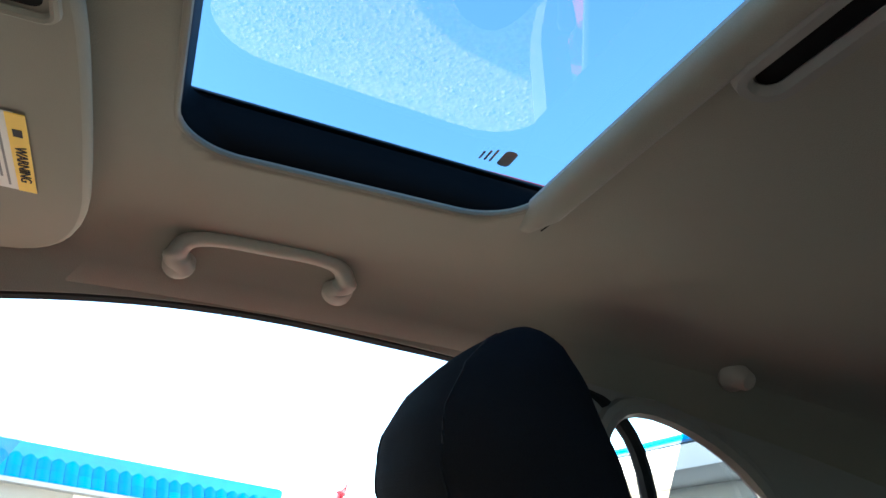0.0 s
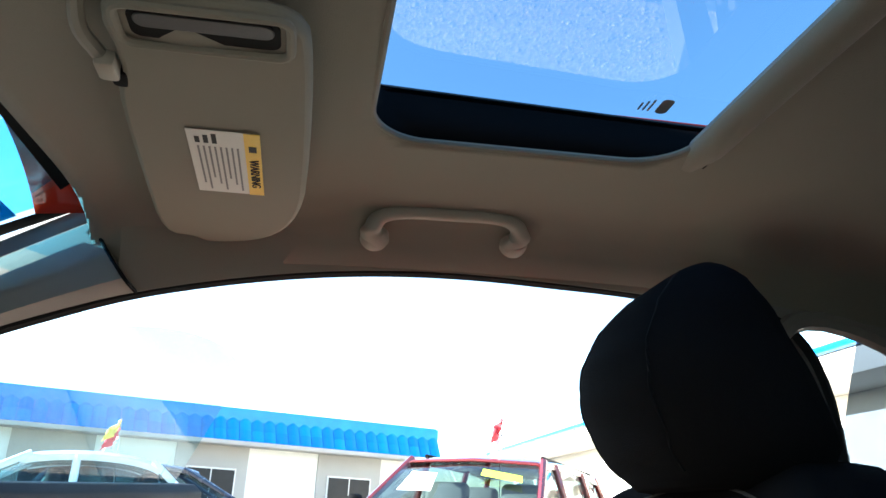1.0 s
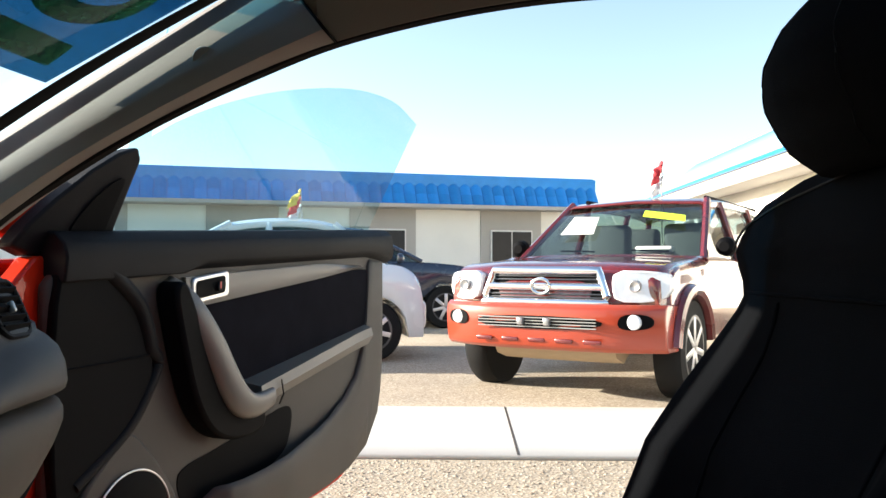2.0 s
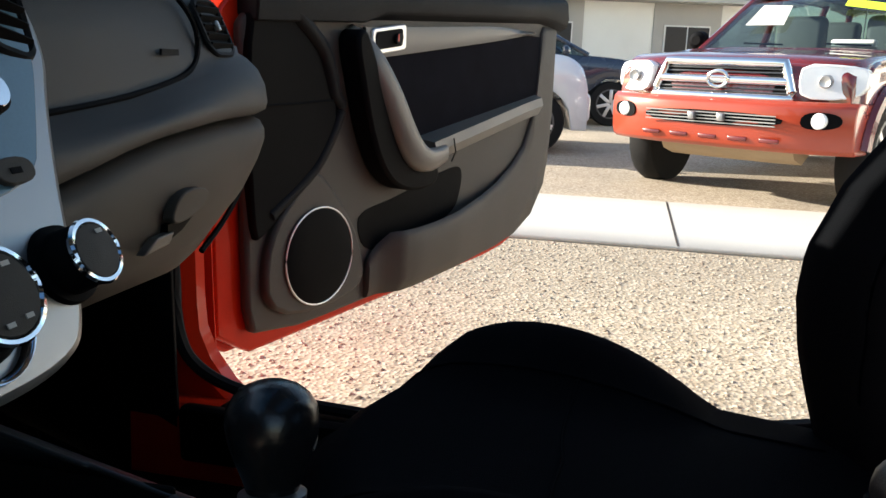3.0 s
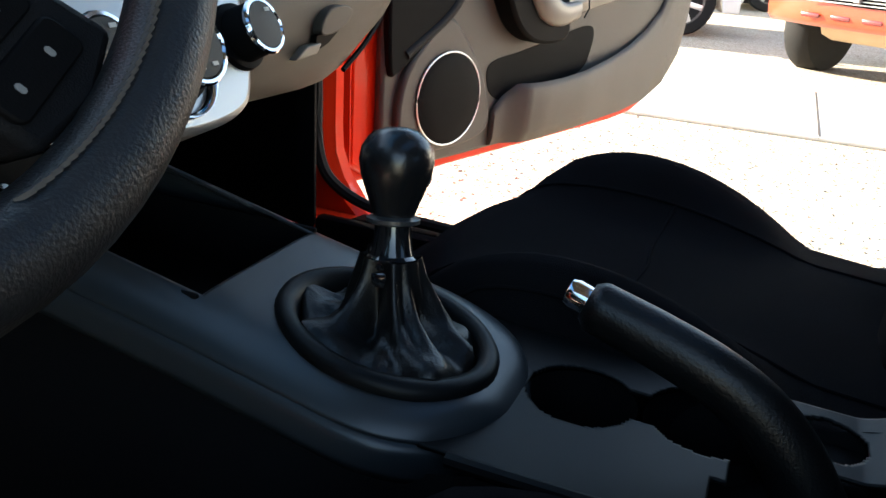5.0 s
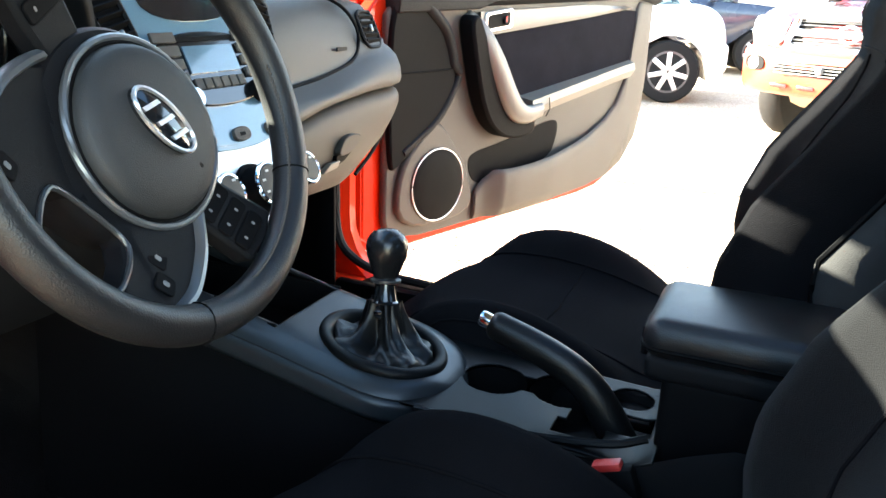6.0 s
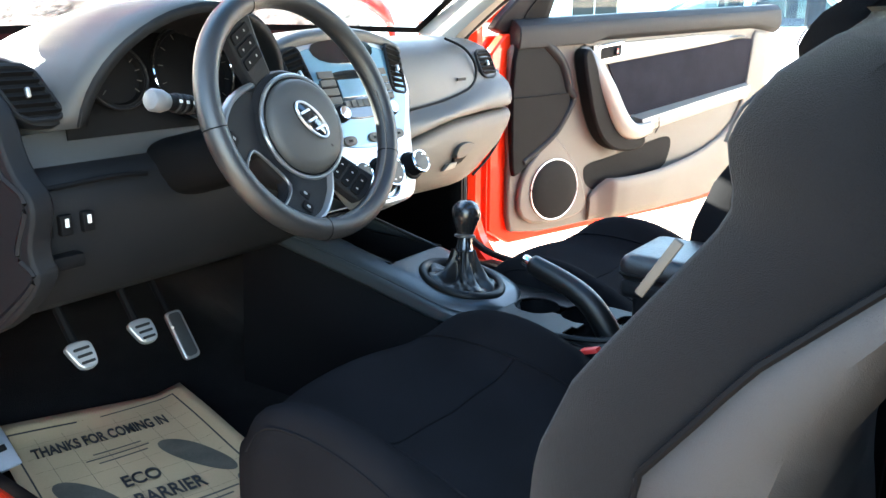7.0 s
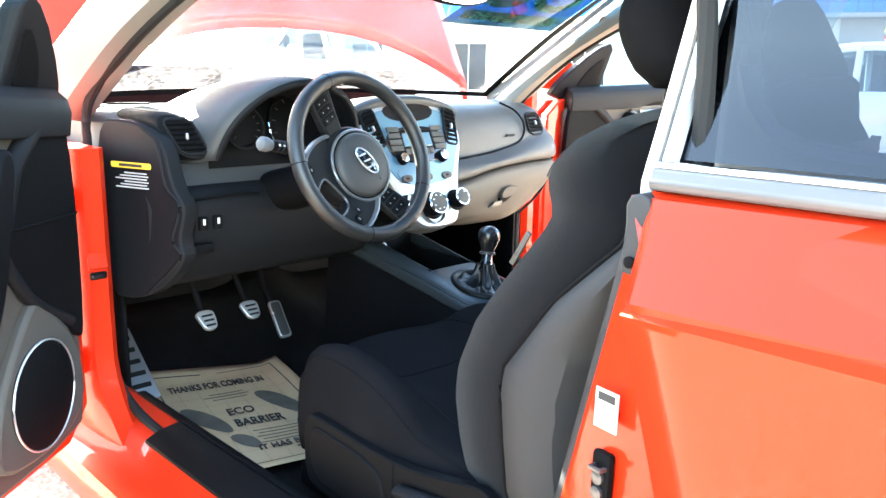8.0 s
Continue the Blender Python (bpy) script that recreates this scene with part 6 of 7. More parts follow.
    part("back_shell", loft(rows, cap=False, close=False), FABRIC_SIDE, s, "grey vinyl backrest shell", solid=0.006)
    for q in (-1, 1):
        part("shell_seam", tube([(cx + q * (half(z) + 0.005), max(shell_y(z), lookup(BOLSTER, z) + shift(z) - deep(z) + 0.02), z + up) for z in span(0.41, 0.875, 18)], 0.0035, 6), BLACK, s)
        part("bolster_seam", tube([at(q * 0.56, z, 0.0005) for z in span(0.48, 0.86, 16)], 0.0022, 6), FABRIC, s)
    part("fold_seam", tube([at(q, 0.868, 0.001) for q in span(-0.88, 0.88, 25)], 0.002, 5), FABRIC, s)
    part("top_seam", tube([at(0.93 * math.sin(a), 0.905 + 0.083 * math.cos(a) ** 0.8, 0.001) for a in span(-1.5, 1.5, 25)], 0.0014, 5), FABRIC_SIDE, s, "grey top stitching")
    # headrest and posts
    hc = Vector(head)
    fwd_at = lambda f: lookup([(0.0, 0.035), (0.12, 0.060), (0.35, 0.080), (0.55, 0.080), (0.75, 0.062), (0.88, 0.040), (0.96, 0.020), (1.0, 0.002)], f)
    rear_at = lambda f: lookup([(0.0, -0.062), (0.06, -0.082), (0.18, -0.088), (0.40, -0.066), (0.60, -0.044), (0.78, -0.026), (0.90, -0.014), (0.97, -0.006), (1.0, -0.001)], f)
    wide_at = lambda f: lookup([(0.0, 0.088), (0.06, 0.108), (0.20, 0.128), (0.45, 0.134), (0.70, 0.122), (0.85, 0.098), (0.95, 0.062), (1.0, 0.012)], f)
    height = lambda f: -0.083 + 0.186 * f

    def on_head(f, t):
        a, b = fwd_at(f), rear_at(f)
        return hc + Vector((wide_at(f) * math.copysign(abs(math.cos(t)) ** 0.8, math.cos(t)), (a + b) / 2 + (a - b) / 2 * math.copysign(abs(math.sin(t)) ** 0.85, math.sin(t)), height(f)))

    hr = part("headrest", loft([[on_head(f, 2 * math.pi * j / 36) for j in range(36)] for f in [0, 0.03, 0.07] + span(0.12, 0.88, 16) + [0.92, 0.955, 0.98, 0.995, 1.0]]), FABRIC, s, "black padded headrest with stitched seams", angle=80)
    for t in (1.05, math.pi - 1.05):
        part("headrest_seam", tube([on_head(f, t) for f in span(0.06, 0.93, 20)], 0.0013, 5), FABRIC_GREY, hr, "stitched seam")
    lean, fwd = Vector((0, -0.24, 0.97)).normalized(), Vector((0, 0.97, 0.24)).normalized()
    for q in (-0.07, 0.07):
        part("post", tube([hc + Vector((q, 0, 0)) - lean * 0.13 - fwd * 0.03, hc + Vector((q, 0, 0)) - lean * 0.06 - fwd * 0.02], 0.0065, 10), DASH_DARK, s, "dark headrest post")
    # side shield with the recline lever, and the runners
    for q in (-1, 1):
        part("side_shield", loft([[(cx + q * (W + d), y, z) for y, z in smooth_loop([(front - 0.64, 0.30), (front - 0.17, 0.295), (front - 0.138, 0.330), (front - 0.142, 0.445), (front - 0.20, 0.443), (front - 0.39, 0.432), (front - 0.50, 0.450), (front - 0.61, 0.475)], 3)] for d in (-0.004, 0.012, 0.016)]), BLACK, s, "black plastic seat side shield", bevel=0.003)
        panel = [(front - 0.162, 0.425), (front - 0.20, 0.428), (front - 0.33, 0.416), (front - 0.362, 0.395), (front - 0.37, 0.325), (front - 0.20, 0.315), (front - 0.165, 0.345)]
        part("shield_panel", prism(smooth_loop(panel, 2), lambda a, b, w: (cx + q * w, a, b), W + 0.012, W + 0.021), BLACK, s, "dark plastic panel on the seat side", bevel=0.006)
        part("shield_line", tube([(cx + q * (W + 0.017), front - 0.385, z) for z in (0.432, 0.38, 0.31)], 0.0025, 6), BLACK, s)
        part("runner", box((cx + q * 0.19, front - 0.30, 0.262), (0.04, 0.52, 0.045), 0.004), BLACK, s)
    q = out_sign(cx)
    part("recline_lever", tube([(cx + q * (W + 0.022), front - 0.52, 0.415), (cx + q * (W + 0.026), front - 0.46, 0.408), (cx + q * (W + 0.026), front - 0.41, 0.400)], 0.014, 10, flat=0.7), DASH_DARK, s)
    return s


out_sign = lambda x: 1 if x > 0 else -1
seat_d = front_seat(-0.338, 0.440, "black and charcoal cloth driver's bucket seat", True, lambda z: 0.0, (-0.338, -0.268, 1.112), 0.0, 0.054)
front_seat(0.372, 0.540, "black cloth front passenger bucket seat", False, lambda z: lookup([(0.55, 0.117), (0.66, 0.119), (0.80, 0.125), (0.90, 0.128)], z), (0.372, -0.118, 1.114), 0.048)
part("airbag_tag", box((0, 0, 0), (0.005, 0.008, 0.057), 0.001, Matrix.Translation((-0.553, -0.147, 0.812)) @ Matrix.Rotation(radians(31), 4, "X")), DASH_GREY, seat_d, "grey woven airbag tag")


# ---- doors ----
def car_door(s, label, H, D):
    """s = 1: passenger side, -1: driver side. u runs from the hinge along the door, w towards the cabin, z up."""
    d = thing("car_door", label, "car door", "open doors")
    H, D = Vector(H), Vector(D).normalized()
    N = Vector((D.y, -D.x, 0))

    def P(u, z, w):
        p = H + D * u + N * w
        return Vector((s * p.x, p.y, z))

    belt = lambda u: 0.965 + 0.045 * u
    outline = [(0.10, 0.318), (1.06, 0.345), (1.18, 0.358), (1.30, 0.404), (1.385, 0.490), (1.422, 0.61), (1.430, 0.72), (1.430, 0.85), (1.425, 1.03), (0.75, 1.0), (0.10, 0.965)]
    full = []
    for i, (a, b) in enumerate(outline):
        c, e = outline[(i + 1) % len(outline)]
        full += [(a + (c - a) * k / 3, b + (e - b) * k / 3) for k in range(3)]
    full = smooth_loop(full, 1)
    part("outer_skin", prism([(u, z - 0.012) for u, z in full], lambda a, b, w: P(a - 0.02, b, w - 0.025 * math.sin((b - 0.3) * 4)), -0.115, -0.055), RED, d, "glossy red door skin", bevel=0.008)
    part("door_frame", prism([(u * 0.995, z - 0.006) for u, z in full], P, -0.055, -0.012), RED, d, bevel=0.006)
    trim = [(0.155, 0.36), (0.30, 0.342), (1.05, 0.366), (1.17, 0.381), (1.28, 0.422), (1.36, 0.502), (1.395, 0.615), (1.403, 0.72), (1.403, 0.85), (1.402, 1.0), (0.70, 0.985), (0.155, 0.965)]
    tf = []
    for i, (a, b) in enumerate(trim):
        c, e = trim[(i + 1) % len(trim)]
        tf += [(a + (c - a) * k / 3, b + (e - b) * k / 3) for k in range(3)]
    panel = part("door_panel", prism(smooth_loop(tf, 1), P, -0.012, 0.012), DASH_GREY, d, "warm grey moulded door panel", bevel=0.008)
    # dark padded top roll
    rows = []
    for u in span(0.17, 1.42, 18):
        z = belt(u)
        rows.append([P(u, z + dz - 0.02 * max(0, (u - 1.30) / 0.1) * (dz < 0), w) for w, dz in ((-0.05, 0.022), (-0.02, 0.032), (0.012, 0.030), (0.034, 0.012), (0.040, -0.012), (0.034, -0.035 - 0.02 * (u < 0.5)), (0.010, -0.05), (-0.03, -0.04))])
    part("top_roll", loft(rows), DASH_DARK, d, "dark padded window ledge", bevel=0.004)
    # dark curved panel by the hinge
    fp = smooth_loop([(0.155, 0.965), (0.24, 0.960), (0.30, 0.915), (0.352, 0.860), (0.372, 0.800), (0.392, 0.765), (0.375, 0.705), (0.32, 0.635), (0.25, 0.585), (0.19, 0.545), (0.155, 0.53)], 2)
    part("hinge_panel", prism(fp, P, 0.0, 0.026), BLACK, d, "dark curved panel by the hinge", bevel=0.006)
    part("hinge_panel_line", tube([P(0.16, 0.776, 0.027), P(0.28, 0.778, 0.027), P(0.385, 0.782, 0.027)], 0.0024, 6), BLACK, d)
    part("hinge_panel_edge", tube([P(p.x, p.y, 0.020) for p in curve_points([(0.19, 0.972, 0), (0.235, 0.960, 0), (0.283, 0.932, 0), (0.345, 0.880, 0), (0.372, 0.825, 0), (0.380, 0.795, 0), (0.402, 0.772, 0), (0.392, 0.738, 0), (0.325, 0.652, 0), (0.205, 0.578, 0)], 5)], lambda f: 0.012 + 0.006 * math.sin(math.pi * min(1.0, f * 1.4)), 10), DASH_DARK, d, "dark padded rim of the hinge panel")
    # cloth insert
    part("cloth_insert", prism(smooth_loop([(0.548, 0.880), (0.560, 0.850), (0.645, 0.715), (0.68, 0.685), (1.255, 0.760), (1.272, 0.765), (1.285, 0.925), (1.275, 0.945), (0.62, 0.905)], 2), P, 0.006, 0.017), DOOR_CLOTH, d, "near-black cloth insert")
    # silver strip below the roll
    part("upper_strip", loft([[P(u, z0, 0.014), P(u, z0, 0.021), P(u, (z0 + z1) / 2, 0.027), P(u, z1, 0.022), P(u, z1, 0.014)] for u, z0, z1 in ((u, 0.862 + 0.105 * (u - 0.5) + 0.02 * max(0, u - 1.0) ** 1, min(0.925 + 0.055 * (u - 0.5), 0.99) - 0.10 * max(0, (u - 1.0)) ** 1.2) for u in span(0.48, 1.235, 16))]), TRIM_SATIN, d, "satin grey trim strip")
    # pull handle: from the strip down and round to the armrest bar
    pull = curve_points([(0.432, 0.920, 0.022), (0.446, 0.897, 0.044), (0.472, 0.856, 0.064), (0.510, 0.790, 0.078), (0.553, 0.712, 0.086), (0.594, 0.664, 0.088), (0.645, 0.648, 0.086), (0.714, 0.656, 0.078)], 5)
    band = []
    for i, p in enumerate(pull):
        a, b = pull[max(0, i - 1)], pull[min(len(pull) - 1, i + 1)]
        t = Vector((b.x - a.x, b.y - a.y, 0)).normalized()
        f = i / (len(pull) - 1)
        hw = lookup([(0.0, 0.016), (0.15, 0.022), (0.45, 0.028), (0.7, 0.030), (0.9, 0.026), (1.0, 0.023)], f)
        sec = [(hw * math.copysign(abs(math.cos(q)) ** 0.6, math.cos(q)), 0.014 * math.copysign(abs(math.sin(q)) ** 0.7, math.sin(q))) for q in (2 * math.pi * k / 16 for k in range(16))]
        # the side towards the hinge bends back to the panel
        band.append([P(p.x - t.y * e, p.y + t.x * e, p.z - 0.010 + w - 0.5 * max(0.0, -e - 0.3 * hw)) for e, w in sec])
    part("pull_handle", loft(band), TRIM_SATIN, d, "satin grey door pull handle", angle=60)
    back = smooth_loop([(0.398, 0.905), (0.420, 0.820), (0.455, 0.700), (0.500, 0.625), (0.560, 0.588), (0.640, 0.580), (0.70, 0.592), (0.70, 0.640), (0.60, 0.655), (0.55, 0.705), (0.50, 0.785), (0.460, 0.870), (0.430, 0.925)], 2)
    part("pull_back", prism(back, P, 0.012, 0.066), BLACK, d, "black inner side of the door pull", bevel=0.008)
    part("arm_bar", loft([[P(u, z - 0.026, 0.012), P(u, z - 0.022, 0.03 + b), P(u, z + 0.004, 0.046 + b), P(u, z + 0.026, 0.040 + b), P(u, z + 0.034, 0.012)] for u, z, b in ((u, 0.652 + 0.145 * (u - 0.62), 0.034 * max(0, 1 - (u - 0.62) / 0.55)) for u in span(0.67, 1.265, 14))]), TRIM_SATIN, d, "satin grey armrest bar")
    part("seam", tube([P(0.722, 0.640, 0.084), P(0.738, 0.660, 0.084), P(0.748, 0.690, 0.072)], 0.0018, 5), BLACK, d)
    bz = part("switch_bezel", prism([(a, b + 0.13 * (a - 0.52)) for a, b in rrect(0.494, 0.612, 0.872, 0.926, 0.010)], P, 0.018, 0.029), ALLOY, d, "silver switch surround", bevel=0.003)
    part("door_release", prism([(a, b + 0.13 * (a - 0.52)) for a, b in rrect(0.504, 0.596, 0.882, 0.918, 0.008)], P, 0.0295, 0.031), BLACK, bz)
    part("release_lever", prism(smooth_loop([(0.562, 0.893), (0.588, 0.897), (0.590, 0.919), (0.564, 0.914)], 2), P, 0.031, 0.038), DASH_DARK, bz, bevel=0.002)
    part("lock_mark", prism([(0.568, 0.900), (0.572, 0.9005), (0.572, 0.915), (0.568, 0.9145)], P, 0.0385, 0.039), RED_BUTTON, bz)
    # speaker pod and map pocket
    pod = smooth_loop([(0.185, 0.535), (0.295, 0.640), (0.322, 0.652), (0.352, 0.635), (0.425, 0.550), (0.458, 0.49), (0.485, 0.375), (0.185, 0.370)], 2)
    part("speaker_pod", prism(pod, P, 0.005, 0.030), DASH_GREY, d, bevel=0.008)
    sc = P(0.328, 0.482, 0.030)
    sn = (P(0, 0, 1) - P(0, 0, 0)).normalized()
    grille = part("speaker_grille", disc(sc, sn, [(0, 0.097), (0.004, 0.095), (0.008, 0.085), (0.011, 0.05), (0.012, 0.002)], 40), BLACK, d, "black mesh speaker grille")
    part("speaker_ring", tube([sc + (P(math.cos(t), 0, 0) - P(0, 0, 0)) * 0.097 + Vector((0, 0, 0.097 * math.sin(t))) + sn * 0.004 for t in (2 * math.pi * k / 44 for k in range(44))], 0.0020, 8, closed=True), ALLOY, d, "silver speaker ring")
    top_of = lambda u: lookup([(0.49, 0.440), (0.52, 0.470), (0.548, 0.498), (0.60, 0.498), (0.70, 0.500), (0.80, 0.508), (0.95, 0.528), (1.05, 0.552), (1.14, 0.588), (1.21, 0.640), (1.255, 0.72), (1.275, 0.82), (1.285, 0.945), (1.30, 0.968), (1.40, 0.972)], u)
    foot = lambda u: lookup([(0.50, 0.352), (1.05, 0.368), (1.17, 0.383), (1.28, 0.424), (1.36, 0.504), (1.382, 0.57), (1.39, 0.62)], u)
    bulge = lambda u: lookup([(0.49, 0.030), (0.52, 0.034), (0.545, 0.052), (0.565, 0.070), (0.62, 0.076), (0.80, 0.066), (0.95, 0.045), (1.10, 0.030), (1.28, 0.022), (1.38, 0.016), (1.40, 0.013)], u)
    rows = []
    for u in span(0.49, 0.59, 10) + span(0.60, 1.25, 33) + [1.262, 1.272, 1.28, 1.286, 1.292, 1.30, 1.32, 1.34, 1.36, 1.38, 1.39]:
        t, b, g = top_of(u), foot(u), bulge(u)
        rows.append([P(u, b, 0.006), P(u, b + 0.006, g * 0.75), P(u, b + 0.25 * (t - b), g * 0.94), P(u, b + 0.7 * (t - b), g), P(u, t - 0.014, g), P(u, t - 0.004, g - 0.004), P(u, t, g - 0.010), P(u, t - 0.006, g - 0.016), P(u, b + 0.35 * (t - b), max(0.010, g - 0.024))])
    part("map_pocket", loft(rows), DASH_GREY, d, "warm grey lower door moulding with a map pocket", angle=60)
    # the pocket's shade is painted: a black plate 2 mm proud of the panel
    part("pocket_back", prism(smooth_loop([(0.465, 0.515), (0.478, 0.548), (0.60, 0.562), (0.78, 0.600), (0.860, 0.612), (0.885, 0.598), (0.882, 0.555), (0.850, 0.490), (0.60, 0.44), (0.49, 0.46)], 2), P, 0.010, 0.0140), BLACK, d, "black plate painted as the map pocket's shade")
    part("reflector", box((0, 0, 0), (0.03, 0.012, 0.002), 0, frame_matrix(P(0.26, 0.365, 0.004), D * 1.0 if s > 0 else Vector((-D.x, D.y, 0)), (0, 0, 1))), LAMP_RED, d)
    # window glass and mirror sail
    gl = lambda u, z: 0.0 - 0.025 + (z - 1.0) * 0.42
    edge_pts = curve_points([(0.30, 1.15, 0), (0.42, 1.23, 0), (0.60, 1.305, 0), (0.80, 1.36, 0), (1.00, 1.395, 0), (1.20, 1.402, 0), (1.38, 1.372, 0)], 5)
    top_at = lambda u: next((a.y + (b.y - a.y) * (u - a.x) / (b.x - a.x) for a, b in zip(edge_pts, edge_pts[1:]) if a.x <= u <= b.x), edge_pts[-1].y)
    part("window_glass", grid(lambda u, v: P(u - 0.06 * (1 - v) * (u > 1.25), belt(u) + v * (top_at(u) - belt(u)), gl(u, belt(u) + v * (top_at(u) - belt(u)))), span(0.30, 1.38, 24), span(0, 1, 8)), SIDE_GLASS, d, "raised clear door glass")
    sail = part("mirror_sail", prism(smooth_loop([(0.10, 0.96), (0.31, 0.97), (0.315, 1.05), (0.325, 1.165), (0.25, 1.135), (0.14, 1.03)], 1), lambda a, b, w: P(a, b, w + gl(a, b)), -0.02, 0.02), DASH_DARK, d, "dark triangular mirror base", bevel=0.006)
    part("sail_panel", prism(smooth_loop([(0.20, 0.985), (0.285, 0.99), (0.29, 1.05), (0.30, 1.115), (0.235, 1.06)], 2), lambda a, b, w: P(a, b, w + gl(a, b)), 0.02, 0.024), BLACK, sail)
    part("door_mirror", loft([[P(0.16 + 0.10 * f * math.cos(t), 1.055 + 0.062 * f * math.sin(t), -0.13 - dd) for t in (2 * math.pi * k / 24 for k in range(24))] for dd, f in ((-0.06, 0.9), (-0.05, 1.0), (0.02, 1.0), (0.06, 0.8), (0.08, 0.3))]), RED, d, "red door mirror shell")
    return d


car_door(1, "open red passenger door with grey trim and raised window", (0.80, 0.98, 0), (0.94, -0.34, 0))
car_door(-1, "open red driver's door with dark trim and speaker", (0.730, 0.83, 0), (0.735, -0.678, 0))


# ---- outside ----
ground = tagged(link("ground", grid(lambda x, y: (x, y, 0.0), span(-300, 300, 25), span(-300, 300, 25)), GRAVEL), "tan gravel car lot ground", "ground", kind="structure")
strip = tagged(link("pavement", grid(lambda y, x: (3.62 + x - 0.30 * 0, y, 0.012 + 0.002 * math.sin(y * 3)), span(-14, 16, 31), span(0, 1.36, 5)), CONCRETE, solid=0.024), "pale concrete drive strip across the gravel", "pavement", kind="structure")
for y in (-9, -6, -3, -0.02, 3, 6, 9):
    part("joint", box((4.30, y, 0.0125), (1.36, 0.012, 0.026)), DASH_GREY, strip)


def pebbles():
    """Loose stones over the gravel beside the open doors."""
    rnd = random.Random(4)
    verts, faces = [], []
    base = [(0, 0, 1), (0.9, 0, 0.2), (0.28, 0.86, 0.2), (-0.73, 0.53, 0.2), (-0.73, -0.53, 0.2), (0.28, -0.86, 0.2)]
    tri = [(0, 1, 2), (0, 2, 3), (0, 3, 4), (0, 4, 5), (0, 5, 1)]
    for x0, x1, y0, y1, n in ((0.7, 3.6, -1.2, 2.6, 9000), (-2.6, -0.9, 0.2, 2.2, 2500), (5.2, 9.0, -2.5, 3.0, 2500)):
        for _ in range(n):
            x, y, r, a = rnd.uniform(x0, x1), rnd.uniform(y0, y1), rnd.uniform(0.004, 0.012) * rnd.uniform(0.7, 1.4), rnd.uniform(0, 6.28)
            ca, sa, q, i = math.cos(a), math.sin(a), rnd.uniform(0.55, 1.0), len(verts)
            for px, py, pz in base:
                verts.append((x + r * (px * ca - py * q * sa), y + r * (px * sa + py * q * ca), r * 0.45 * pz))
            faces += [tuple(i + k for k in t) for t in tri]
    me = bpy.data.meshes.new("gravel_stones")
    me.from_pydata(verts, [], faces)
    me.materials.append(STONE_MIX)
    return tagged(new("gravel_stones", me), "loose tan and brown gravel stones", "gravel", kind="stuff")


STONE_MIX = bpy.data.materials.new("mixed gravel stones")
_t, _b = nodes_of(STONE_MIX)
_g = _t.nodes.new("ShaderNodeNewGeometry")
_r = _t.nodes.new("ShaderNodeValToRGB")
_r.color_ramp.elements[0].color, _r.color_ramp.elements[1].color = (0.20, 0.15, 0.105, 1), (0.58, 0.50, 0.39, 1)
_e = _r.color_ramp.elements.new(0.4)
_e.color = (0.40, 0.32, 0.23, 1)
_t.links.new(_g.outputs["Random Per Island"], _r.inputs[0])
_t.links.new(_r.outputs[0], _b.inputs["Base Color"])
_b.inputs["Roughness"].default_value = 0.9
pebbles()


